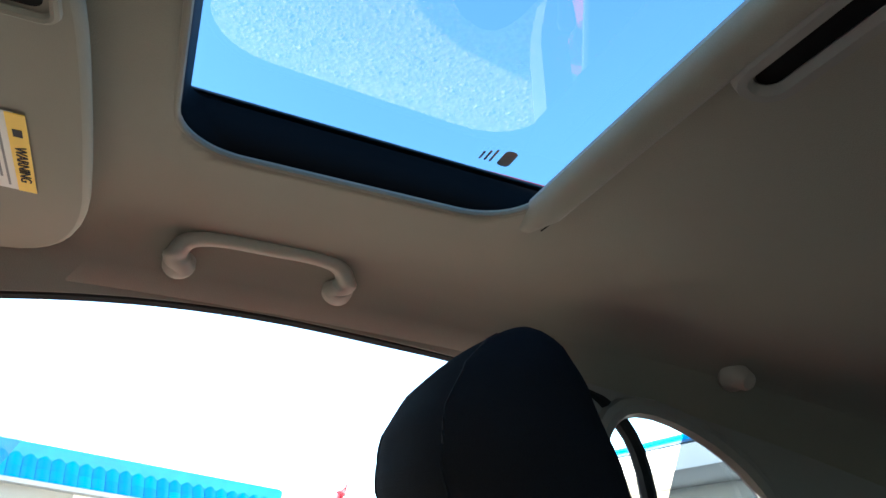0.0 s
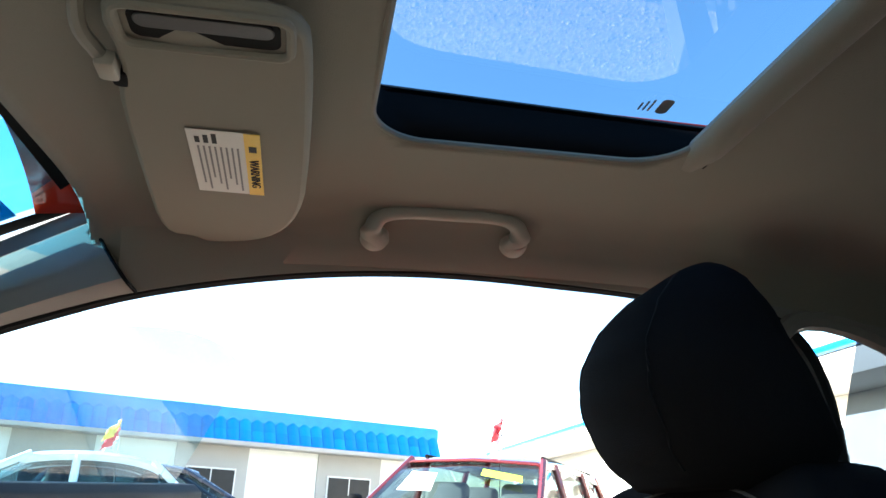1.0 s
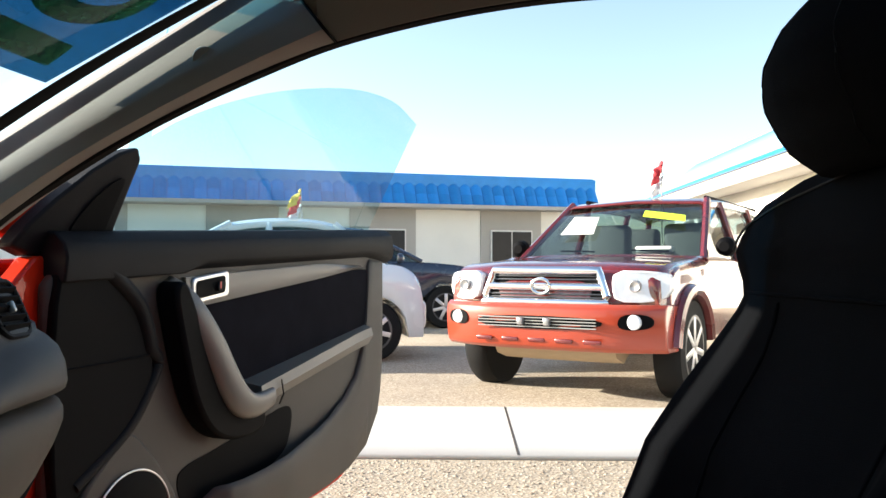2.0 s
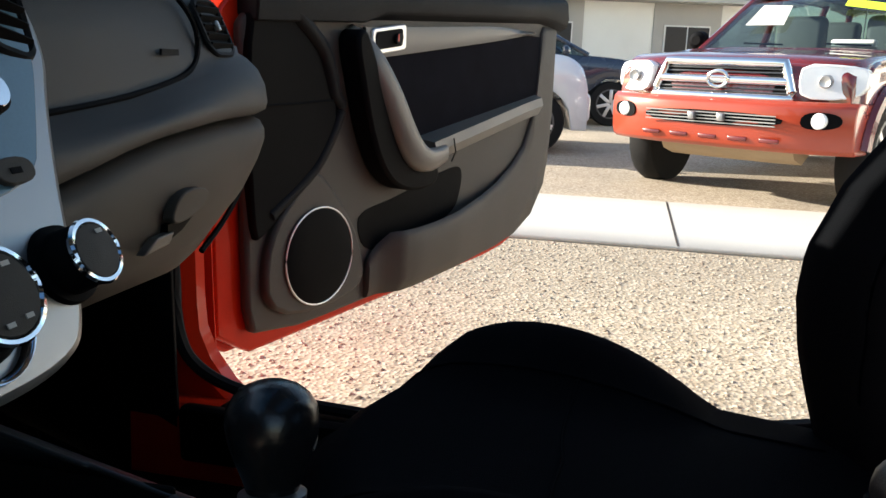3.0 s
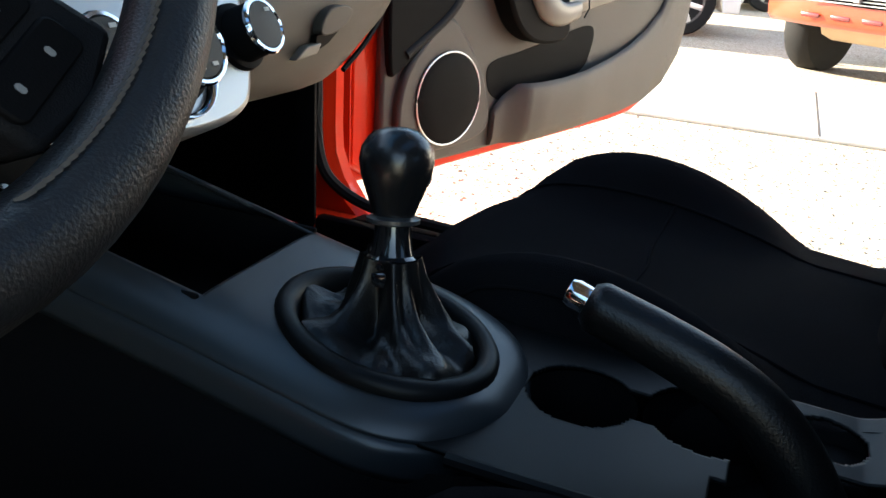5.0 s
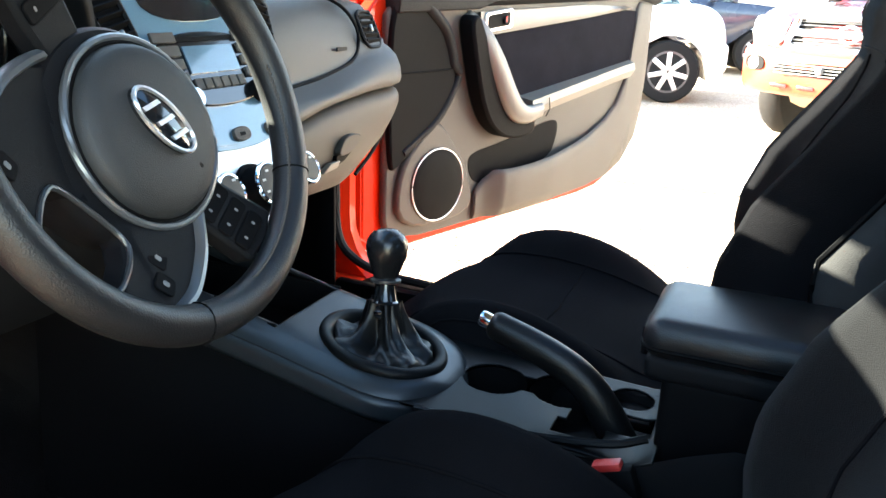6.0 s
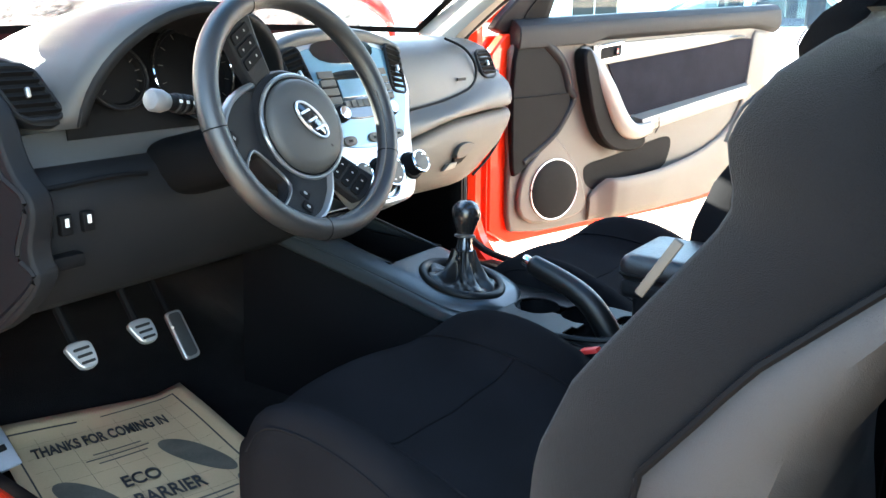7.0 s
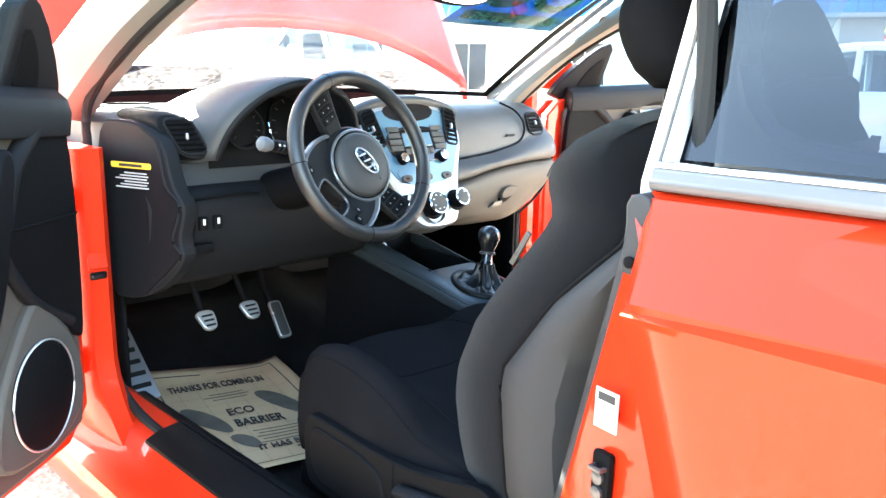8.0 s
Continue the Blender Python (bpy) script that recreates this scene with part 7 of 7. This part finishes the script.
# ---- parked vehicles ----
def vehicle(name, label, paint, M, L, W, profile, roof, wheels, wheel_r, width_at, detail):
    """profile: (y, z) of the lower body's top line, front to back; roof: of the cabin. Local: y forward, z up."""
    v = thing(name, label, "car")
    T = lambda p: M @ Vector(p)
    prof = curve_points([(y, z, 0) for y, z in profile], 5)
    rows = []
    for p in prof:
        y, zt = p.x, p.y
        w = W / 2 * width_at(y)
        arch = max((math.sqrt(max(0, (wheel_r + 0.06) ** 2 - (y - wy) ** 2)) for wy in wheels), default=0)
        zb = max(0.24 if wheel_r < 0.36 else 0.42, wheel_r * 0.95 + arch if arch > 0 else 0)
        rows.append([T((x, y, z)) for x, z in ((-w * 0.93, zt), (-w * 0.985, zt - 0.05), (-w, zt - 0.16), (-w * 1.0, (zt + zb) / 2 - 0.02), (-w * 0.985, zb + 0.02), (-w * 0.97, zb), (w * 0.97, zb), (w * 0.985, zb + 0.02), (w * 1.0, (zt + zb) / 2 - 0.02), (w, zt - 0.16), (w * 0.985, zt - 0.05), (w * 0.93, zt), (w * 0.5, zt + 0.02), (-w * 0.5, zt + 0.02))])
    body = part("body", loft(rows), paint, v)
    rp = curve_points([(y, z, 0) for y, z in roof], 6)
    base_z = min(p.y for p in rp)
    zmax = max(p.y for p in rp)
    rows = []
    for p in rp:
        f = (p.y - base_z) / (zmax - base_z)
        w1, w0 = W / 2 * (0.93 - 0.20 * f), W / 2 * 0.93
        rows.append([T((-w0, p.x, base_z - 0.02)), T((-w1 - 0.01, p.x, p.y - 0.05 * f - 0.005)), T((-w1 + 0.05, p.x, p.y)), T((0, p.x, p.y + 0.02 * f)), T((w1 - 0.05, p.x, p.y)), T((w1 + 0.01, p.x, p.y - 0.05 * f - 0.005)), T((w0, p.x, base_z - 0.02))])
    part("glasshouse", loft(rows, cap=False, close=False), CAR_GLASS, v, "clear glass cabin windows")
    # roof panel and pillars over the glass
    top = [p for p in rp if p.y > zmax - 0.09]
    rows = []
    for p in top:
        f = (p.y - base_z) / (zmax - base_z)
        w1 = W / 2 * (0.93 - 0.20 * f)
        rows.append([T((x, p.x, p.y + z)) for x, z in ((-w1 - 0.02, -0.06), (-w1 - 0.005, -0.01), (-w1 + 0.06, 0.02), (0, 0.045), (w1 - 0.06, 0.02), (w1 + 0.005, -0.01), (w1 + 0.02, -0.06))])
    part("roof", loft(rows, cap=False, close=False), paint, v, solid=0.02)
    for sx in (-1, 1):
        for k0, k1 in detail["pillars"]:
            pts = []
            for f in span(0, 1, 5):
                z = base_z + (zmax - 0.03 - base_z) * f
                pts.append(T((sx * W / 2 * (0.93 - 0.20 * f + 0.008), k0 + (k1 - k0) * f, z)))
            part("pillar", tube(pts, 0.035, 8), paint, v)
        for wy in wheels:
            c = T((sx * (W / 2 - 0.20), wy, wheel_r))
            ax = (T((sx, 0, 0)) - T((0, 0, 0))).normalized()
            ty = part("tyre", disc(c, ax, [(0, wheel_r * 0.7), (0.0, wheel_r * 0.95), (0.03, wheel_r), (0.16, wheel_r), (0.195, wheel_r * 0.94), (0.20, wheel_r * 0.66)], 32), RUBBER, v)
            rim = part("rim", disc(c + ax * 0.165, ax, [(0, wheel_r * 0.68), (0.035, wheel_r * 0.67), (0.036, wheel_r * 0.60), (0.01, wheel_r * 0.56), (0.008, 0.02)], 28), ALLOY_DARK, ty)
            up, fw = Vector((0, 0, 1)), ax.cross(Vector((0, 0, 1)))
            for k in range(7):
                a = 2 * math.pi * k / 7
                dv = up * math.cos(a) + fw * math.sin(a)
                part("rim_spoke", box((0, 0, 0), (wheel_r * 0.60, 0.05, 0.015), 0.005, frame_matrix(c + ax * 0.195 + dv * wheel_r * 0.33, dv, ax.cross(dv))), ALLOY, ty)
        part("door_mirror", disc(T((sx * (W / 2 + 0.07), detail["mirror"][0], detail["mirror"][1])), (T((0, 1, 0)) - T((0, 0, 0))), [(-0.05, 0.06), (-0.03, 0.080), (0.03, 0.075), (0.06, 0.04)], 16), detail.get("mirror_mat", paint), v)
    for sx in (-0.22, 0.22):
        for sy in detail["seats"]:
            part("cabin_seat", box((sx * W / 1.0, sy, base_z + 0.10), (0.46, 0.16, 0.55), 0.06, M, seg=3), detail.get("seat_mat", FABRIC_SIDE), v)
    return v, T, base_z


def suv():
    M = Matrix.Translation((5.45, -0.36, 0.0)) @ Matrix.Rotation(radians(59), 4, "Z") @ Matrix.Translation((0, -0.62, 0)) @ Matrix.Diagonal((0.92, 1.0, 0.95, 1.0))
    W = 1.86
    v, T, bz = vehicle("suv", "dark red sport utility vehicle with chrome grille, parked on gravel", DARK_RED, M, 4.8, W,
                       [(0.62, 0.86), (0.60, 0.93), (0.45, 1.01), (-0.2, 1.06), (-0.55, 1.09), (-2.0, 1.06), (-3.6, 1.05), (-4.1, 1.0), (-4.15, 0.9)],
                       [(-0.52, 1.08), (-0.80, 1.30), (-1.10, 1.52), (-1.5, 1.62), (-2.4, 1.65), (-3.4, 1.62), (-3.85, 1.5), (-4.05, 1.05)], (0.0, -2.8), 0.37,
                       lambda y: 1.0 - 0.05 * max(0, (y - 0.3) / 0.3) ** 2, {"pillars": ((-0.52, -1.30), (-1.75, -1.70), (-2.9, -2.85), (-3.9, -3.6)), "mirror": (-0.75, 1.17), "seats": (-1.6, -2.5), "mirror_mat": BLACK, "seat_mat": TRIM_BEIGE})
    F = lambda x, y, z: T((x, y, z))
    bump = []
    for x in span(-0.93, 0.93, 25):
        y = 0.84 - 0.20 * (abs(x) / 0.93) ** 3.2
        bump.append([F(x, y - 0.30, 0.72), F(x, y - 0.05, 0.73), F(x, y - 0.01, 0.70), F(x, y, 0.64), F(x, y - 0.004, 0.56), F(x, y - 0.012, 0.47), F(x, y - 0.03, 0.415), F(x, y - 0.07, 0.385), F(x, y - 0.3, 0.38)])
    part("front_bumper", loft(bump), BRICK_RED, v, "brick red front bumper", bevel=0.01)
    nose = []
    for x in span(-0.93, 0.93, 25):
        y = 0.70 - 0.20 * (abs(x) / 0.93) ** 3
        nose.append([F(x, 0.3, 1.0), F(x, y - 0.07, 0.985 - 0.03 * abs(x)), F(x, y - 0.02, 0.94 - 0.03 * abs(x)), F(x, y + 0.01, 0.86), F(x, y + 0.02, 0.72), F(x, 0.3, 0.70)])
    part("nose", loft(nose), DARK_RED, v, bevel=0.01)
    sk = []
    for x in span(-0.55, 0.45, 13):
        y = 0.70 - 0.16 * (abs(x) / 0.8) ** 3
        sk.append([F(x, y, 0.39), F(x, y - 0.04, 0.33), F(x, y - 0.18, 0.285), F(x, y - 0.3, 0.35)])
    part("skid_plate", loft(sk), SKIRT, v, "dusty beige lower valance")
    on_nose = lambda a, b, w: F(a, 0.715 - 0.20 * (abs(a) / 0.93) ** 3 - (b - 0.74) * 0.15 + w, b)
    g = part("grille", prism([(-0.50, 0.735), (0.50, 0.735), (0.44, 0.965), (-0.44, 0.965)], on_nose, -0.02, 0.022), BLACK, v, "black grille with chrome surround")
    rim = [(-0.53 + 1.06 * k / 12, 0.735) for k in range(12)] + [(0.53 - 0.09 * k / 5, 0.735 + 0.235 * k / 5) for k in range(5)] + [(0.44 - 0.88 * k / 12, 0.97) for k in range(12)] + [(-0.44 - 0.09 * k / 5, 0.97 - 0.235 * k / 5) for k in range(5)]
    part("grille_surround", tube([on_nose(a, b, 0.022) for a, b in rim], 0.032, 10, closed=True), CHROME, g, "chrome grille surround")
    part("grille_bar", tube([on_nose(a, 0.850, 0.024) for a in span(-0.48, 0.48, 13)], 0.030, 10, flat=1.0), CHROME, g, "broad chrome middle bar")
    for b, w in ((0.772, 0.50), (0.797, 0.49), (0.905, 0.455), (0.930, 0.445)):
        part("grille_slat", tube([on_nose(a, b, 0.018) for a in span(-w, w, 11)], 0.0055, 6), ALLOY_DARK, g)
    part("badge", tube([F(0.075 * math.cos(t), 0.755, 0.855 + 0.055 * math.sin(t)) for t in (2 * math.pi * k / 24 for k in range(24))], 0.012, 8, closed=True), CHROME, g, "round chrome badge")
    part("badge_bar", tube([F(-0.05, 0.76, 0.87), F(0.05, 0.76, 0.87)], 0.010, 8), CHROME, g)
    for s in (-1, 1):
        lamp = part("headlamp", prism(smooth_loop([(s * 0.585, 0.745), (s * 0.82, 0.742), (s * 0.94, 0.79), (s * 0.945, 0.945), (s * 0.82, 0.968), (s * 0.56, 0.972), (s * 0.55, 0.85)], 1), lambda a, b, w: F(a, 0.715 - 0.20 * (abs(a) / 0.93) ** 3 - (b - 0.74) * 0.15 + w, b), -0.03, 0.060), LAMP_CLEAR, v, "clear headlamp", bevel=0.01)
        part("lamp_bowl", disc(F(s * 0.72, 0.668, 0.86), T((0, 1, 0)) - T((0, 0, 0)), [(0, 0.042), (0.030, 0.040), (0.034, 0.034), (0.026, 0.015)], 20), SILVER, lamp)
        part("fog_recess", prism(smooth_loop([(s * 0.62, 0.55), (s * 0.86, 0.56), (s * 0.86, 0.66), (s * 0.64, 0.67)], 2), lambda a, b, w: F(a, 0.845 - 0.20 * (abs(a) / 0.93) ** 3.2 + w, b), -0.03, 0.004), BLACK, v)
        part("fog_lamp", disc(F(s * 0.735, 0.74, 0.61), T((0, 1, 0)) - T((0, 0, 0)), [(0, 0.05), (0.02, 0.05), (0.03, 0.04), (0.03, 0.005)], 18), LAMP_CLEAR, v)
        part("wheel_arch", tube([F(s * 0.935, 0.45 * math.cos(t), 0.37 + 0.45 * math.sin(t)) for t in span(0.1, math.pi - 0.1, 16)], 0.05, 8), DARK_RED, v)
        part("roof_rack", tube([F(s * 0.62, y, 1.665) for y in span(-1.5, -3.6, 6)], 0.018, 8), BLACK, v)
        part("wiper", tube([F(s * 0.35 - 0.2, -0.60, 1.135), F(s * 0.35 + 0.15, -0.62, 1.145)], 0.008, 6), BLACK, v)
    lg = part("lower_grille", prism(smooth_loop([(-0.50, 0.545), (0.50, 0.545), (0.53, 0.64), (-0.53, 0.64)], 2), lambda a, b, w: F(a, 0.845 - 0.20 * (abs(a) / 0.93) ** 3.2 + w, b), -0.03, 0.004), BLACK, v, "black lower grille")
    for k in range(4):
        part("mesh_bar", box((0, 0.85, 0.56 + 0.022 * k), (0.98, 0.01, 0.007), 0, M), SILVER, lg)
    for x in (-0.11, 0.11):
        part("tow_bracket", box((x, 0.87, 0.60), (0.05, 0.04, 0.055), 0.01, M), SILVER, v)
    for x in span(-0.45, 0.45, 5):
        part("bumper_slot", box((x, 0.826, 0.462), (0.14, 0.014, 0.030), 0.008, M), DARK_RED, v)
    part("sticker", prism([(-0.62, 1.40), (-0.20, 1.46), (-0.20, 1.52), (-0.60, 1.46)], lambda a, b, w: F(a, -0.52 - (b - 1.08) * 1.12 + 0.03 + w, b), 0.0, 0.004), GREEN_STICKER, v, "lime price sticker on the windscreen")
    part("sticker", prism([(0.22, 1.30), (0.56, 1.30), (0.50, 1.48), (0.24, 1.47)], lambda a, b, w: F(a, -0.52 - (b - 1.08) * 1.12 + 0.03 + w, b), 0.0, 0.004), LABEL_WHITE, v, "white paper on the windscreen")
    part("paper", box((-0.40, -0.66, 1.15), (0.34, 0.10, 0.06), 0.02, M), LABEL_WHITE, v)
    part("engine_bay_floor", box((0, 0.1, 0.48), (1.5, 0.9, 0.12), 0.02, M), BLACK, v)


suv()


def sedan():
    M = Matrix.Translation((8.45, 1.38, 0.0)) @ Matrix.Rotation(radians(14), 4, "Z") @ Matrix.Translation((0, 1.25, 0))
    v, T, bz = vehicle("sedan", "white four-door sedan parked side-on with alloy wheels", WHITE_PAINT, M, 4.5, 1.74,
                       [(2.2, 0.55), (2.15, 0.68), (1.9, 0.76), (1.0, 0.90), (0.6, 0.93), (-1.0, 0.95), (-1.45, 0.97), (-1.66, 0.90), (-1.76, 0.74), (-1.78, 0.5)],
                       [(1.0, 0.91), (0.55, 1.16), (0.2, 1.34), (-0.3, 1.41), (-0.8, 1.38), (-1.1, 1.24), (-1.45, 0.97)], (1.35, -1.25), 0.31,
                       lambda y: 1.0 - 0.10 * max(0, (abs(y) - 1.5) / 0.7) ** 2, {"pillars": ((0.98, 0.12), (-0.25, -0.25), (-1.42, -0.9)), "mirror": (0.62, 0.98), "seats": (-0.1, -0.9)})
    for s in (-1, 1):
        tl = part("corner_lamp", box((s * 0.74, -1.64, 0.80), (0.20, 0.16, 0.14), 0.045, M, seg=3), LAMP_CLEAR, v, "clear wraparound corner lamp")
        part("lamp_insert", box((s * 0.79, -1.63, 0.80), (0.11, 0.10, 0.05), 0.015, M), LAMP_RED, tl)
        part("headlamp", box((s * 0.66, 2.08, 0.68), (0.30, 0.16, 0.12), 0.03, M, seg=3), LAMP_CLEAR, v)
        for y in (0.05, -0.85):
            part("door_handle", box((s * 0.875, y, 0.83), (0.02, 0.16, 0.025), 0.006, M), WHITE_PAINT, v)
        for y in (0.75, -0.18, -1.02):
            part("door_gap", box((s * 0.868, y, 0.62), (0.012, 0.008, 0.58), 0, M), BLACK, v)
    part("sticker", box((-0.15, 0.80, 1.06), (0.40, 0.02, 0.06), 0.004, M @ Matrix.Translation((-0.15, 0.80, 1.06)) @ Matrix.Rotation(-0.9, 4, "X") @ Matrix.Translation((0.15, -0.80, -1.06))), GREEN_STICKER, v, "lime price sticker")
    part("rear_bumper", box((0, -1.76, 0.46), (1.56, 0.14, 0.30), 0.06, M, seg=3), WHITE_PAINT, v)


sedan()


def navy_car():
    M = Matrix.Translation((12.9, 0.75, 0.0)) @ Matrix.Rotation(radians(180 + 14), 4, "Z") @ Matrix.Translation((0, -1.35, 0))
    v, T, bz = vehicle("hatchback", "dark navy hatchback parked beyond the sedan", NAVY_PAINT, M, 4.4, 1.78,
                       [(2.1, 0.55), (2.08, 0.80), (1.85, 0.92), (1.0, 1.02), (-1.0, 1.05), (-1.9, 1.05), (-2.1, 0.9), (-2.1, 0.5)],
                       [(1.0, 1.03), (0.5, 1.33), (0.1, 1.50), (-0.8, 1.54), (-1.6, 1.45), (-2.0, 1.05)], (1.35, -1.25), 0.33,
                       lambda y: 1.0 - 0.10 * max(0, (abs(y) - 1.4) / 0.7) ** 2, {"pillars": ((0.98, 0.05), (-0.3, -0.3), (-1.9, -1.6)), "mirror": (0.62, 1.08), "seats": (-0.1, -0.9)})
    for s in (-1, 1):
        part("headlamp", box((s * 0.66, 1.98, 0.80), (0.32, 0.18, 0.14), 0.03, M, seg=3), LAMP_CLEAR, v)


navy_car()


def simple_truck(x, y, turn, paint, label):
    M = Matrix.Translation((x, y, 0.0)) @ Matrix.Rotation(radians(turn), 4, "Z")
    v, T, bz = vehicle("pickup_truck", label, paint, M, 5.4, 1.95,
                       [(2.6, 0.7), (2.55, 1.0), (2.2, 1.12), (1.0, 1.18), (-2.6, 1.18), (-2.7, 0.8)],
                       [(1.0, 1.19), (0.6, 1.55), (0.3, 1.78), (-0.4, 1.82), (-1.0, 1.76), (-1.2, 1.19)], (1.7, -1.6), 0.38,
                       lambda q: 1.0, {"pillars": ((0.98, 0.3), (-0.1, -0.1), (-1.18, -0.95)), "mirror": (0.65, 1.3), "seats": (-0.3,)})
    return v


simple_truck(-4.5, 19.0, 200, WHITE_PAINT, "white pickup truck parked across the lot")
simple_truck(-0.6, 21.0, 190, SILVER_PAINT, "silver pickup truck parked across the lot")
simple_truck(5.2, 9.2, 96, WHITE_PAINT, "white van-like truck parked ahead of the coupe")


# ---- buildings ----
def shop():
    """Low white building with a blue tiled mansard; its front runs from the far corner towards the left."""
    A, Dv = Vector((22.2, -3.25, 0)), Vector((-0.30, 0.954, 0)).normalized()
    b = thing("shop_building", "low white stucco building with a blue tiled mansard roof", "building")
    M = frame_matrix(A, Dv, (0, 0, 1))  # x along the front, y up, z outwards
    if (M.to_3x3() @ Vector((0, 0, 1))).dot(Vector((-1, 0, 0))) < 0:
        out = -1
    else:
        out = 1
    bx = lambda c, s_, r=0.0: box((c[0], c[1], c[2] * out), s_, r, M)
    length = 30.0
    part("wall", bx((length / 2, 1.25, -3.0), (length, 2.6, 6.0)), STUCCO, b, "white stucco wall")
    k = 0
    x = 1.0
    while x < length - 2:
        part("wall_panel", bx((x + 1.35, 1.25, 0.012), (1.75, 2.6, 0.05), 0.004), STUCCO_GREY, b, "grey stucco wall panel")
        w = part("window", bx((x + 1.35, 1.25, 0.05), (1.20, 1.40, 0.07), 0.01), FRAME_WHITE, b, "dark sliding window in a white frame")
        for q in (-0.29, 0.29):
            part("pane", bx((x + 1.35 + q, 1.25, 0.078), (0.55, 1.32, 0.03)), WINDOW_DARK, w)
        x += 3.55
        k += 1
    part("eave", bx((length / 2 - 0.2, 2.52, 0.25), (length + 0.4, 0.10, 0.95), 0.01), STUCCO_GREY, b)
    part("roof_deck", bx((length / 2, 3.25, -3.0), (length, 0.06, 5.6)), STUCCO_GREY, b)
    ring0 = [(0.15 * (q / 6 - 0.5) * 2, 0.05 * math.sin(math.pi * q / 6)) for q in range(7)]
    tile_bm = loft([[Vector((px, 0.0, pz)) for px, pz in ring0] + [Vector((0.15, 0.0, -0.03)), Vector((-0.15, 0.0, -0.03))], [Vector((px * 0.96, 0.30, pz * 0.9)) for px, pz in ring0] + [Vector((0.14, 0.30, -0.03)), Vector((-0.14, 0.30, -0.03))]])
    tm = bpy.data.meshes.new("roof_tile")
    bmesh.ops.recalc_face_normals(tile_bm, faces=tile_bm.faces)
    tile_bm.to_mesh(tm)
    tile_bm.free()
    tm.materials.append(BLUE_TILE)
    slope = radians(28)
    for r in range(3):
        for c in range(99):
            h = 0.27 * r
            o = M @ Vector((0.15 + 0.303 * c, 2.56 + h * math.cos(slope), out * (0.66 - h * math.sin(slope) - 0.01 * r)))
            m = Matrix((M.to_3x3() @ Vector((1, 0, 0)), M.to_3x3() @ Vector((0, math.cos(slope), -out * math.sin(slope))), M.to_3x3() @ Vector((0, out * math.sin(slope) * out, out * math.cos(slope))))).transposed().to_4x4()
            m.translation = o
            t = new("roof_tile", tm)
            t.parent = b
            t.matrix_local = m
    part("ridge", bx((length / 2, 3.34, 0.22), (length, 0.10, 0.14), 0.03), BLUE_TILE, b)
    part("mansard_board", bx((length / 2, 2.95, 0.36), (length, 0.80, 0.05)), BLUE_TILE, b)


shop()


def warehouse():
    """Long pale building alongside, with a sheet-metal roof edge."""
    b = thing("warehouse_building", "long white building with a pale blue sheet roof edge", "building")
    y0 = -6.1
    part("wall", box((13.0, y0 - 3.0, 1.45), (22.0, 6.0, 2.9)), STUCCO, b, "white stucco wall")
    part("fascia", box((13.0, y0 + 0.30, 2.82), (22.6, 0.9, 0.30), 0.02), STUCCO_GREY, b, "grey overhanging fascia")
    part("gutter", tube([(1.7, y0 + 0.78, 3.0), (24.3, y0 + 0.78, 3.0)], 0.05, 8), BLUE_TILE, b)
    part("sheet_roof", grid(lambda x, v: (x, y0 + 0.75 - 1.6 * v, 3.0 + 1.15 * v + 0.015 * math.sin(x * 20)), span(1.7, 24.3, 220), span(0, 1, 3)), PALE_BLUE, b, "pale blue corrugated roof edge", solid=0.01)
    part("roof_cap", box((13.0, y0 - 3.6, 4.12), (22.6, 5.6, 0.06)), PALE_BLUE, b)
    for k in range(5):
        x = 5.0 + 4.2 * k
        w = part("window", box((x, y0 + 0.02, 1.45), (1.5, 0.08, 1.1), 0.01), FRAME_WHITE, b, "dark window in a white frame")
        for q in (-0.36, 0.36):
            part("pane", box((x + q, y0 + 0.065, 1.45), (0.66, 0.02, 0.98)), WINDOW_DARK, w)


PALE_BLUE = material("pale blue roof sheet", (0.25, 0.48, 0.62), 0.4, var=0.06, bump=0.05)
warehouse()


def flag(x, y, z, h, colours, label, pole_mat=SILVER, lean=0.12, size=(0.34, 0.24)):
    f = thing("flag", label, "flag")
    part("pole", tube([(x, y, z), (x + lean * h, y, z + h)], 0.006, 8), pole_mat, f)
    n = len(colours)
    for i, mt in enumerate(colours):
        z0, z1 = z + h - size[1] * (i + 1) / n, z + h - size[1] * i / n
        part("cloth", grid(lambda u, v: (x + lean * h * 0.9 - 0.25 * u * size[0] - 0.02 * math.sin(u * 9), y + 0.30 * u * size[0] + 0.03 * math.sin(u * 8 + v * 3), z0 + (z1 - z0) * v - 0.45 * u * size[0]), span(0, 1, 9), span(0, 1, 4)), mt, f, solid=0.002)


flag(8.10, 1.95, 1.05, 0.72, (FLAG_YELLOW, FLAG_RED, FLAG_WHITE), "small striped sales flag on a parked car's window", lean=-0.25)
flag(7.6, -1.70, 1.05, 0.95, (FLAG_RED, FLAG_WHITE), "small red and white sales flag on the utility vehicle", lean=0.0)
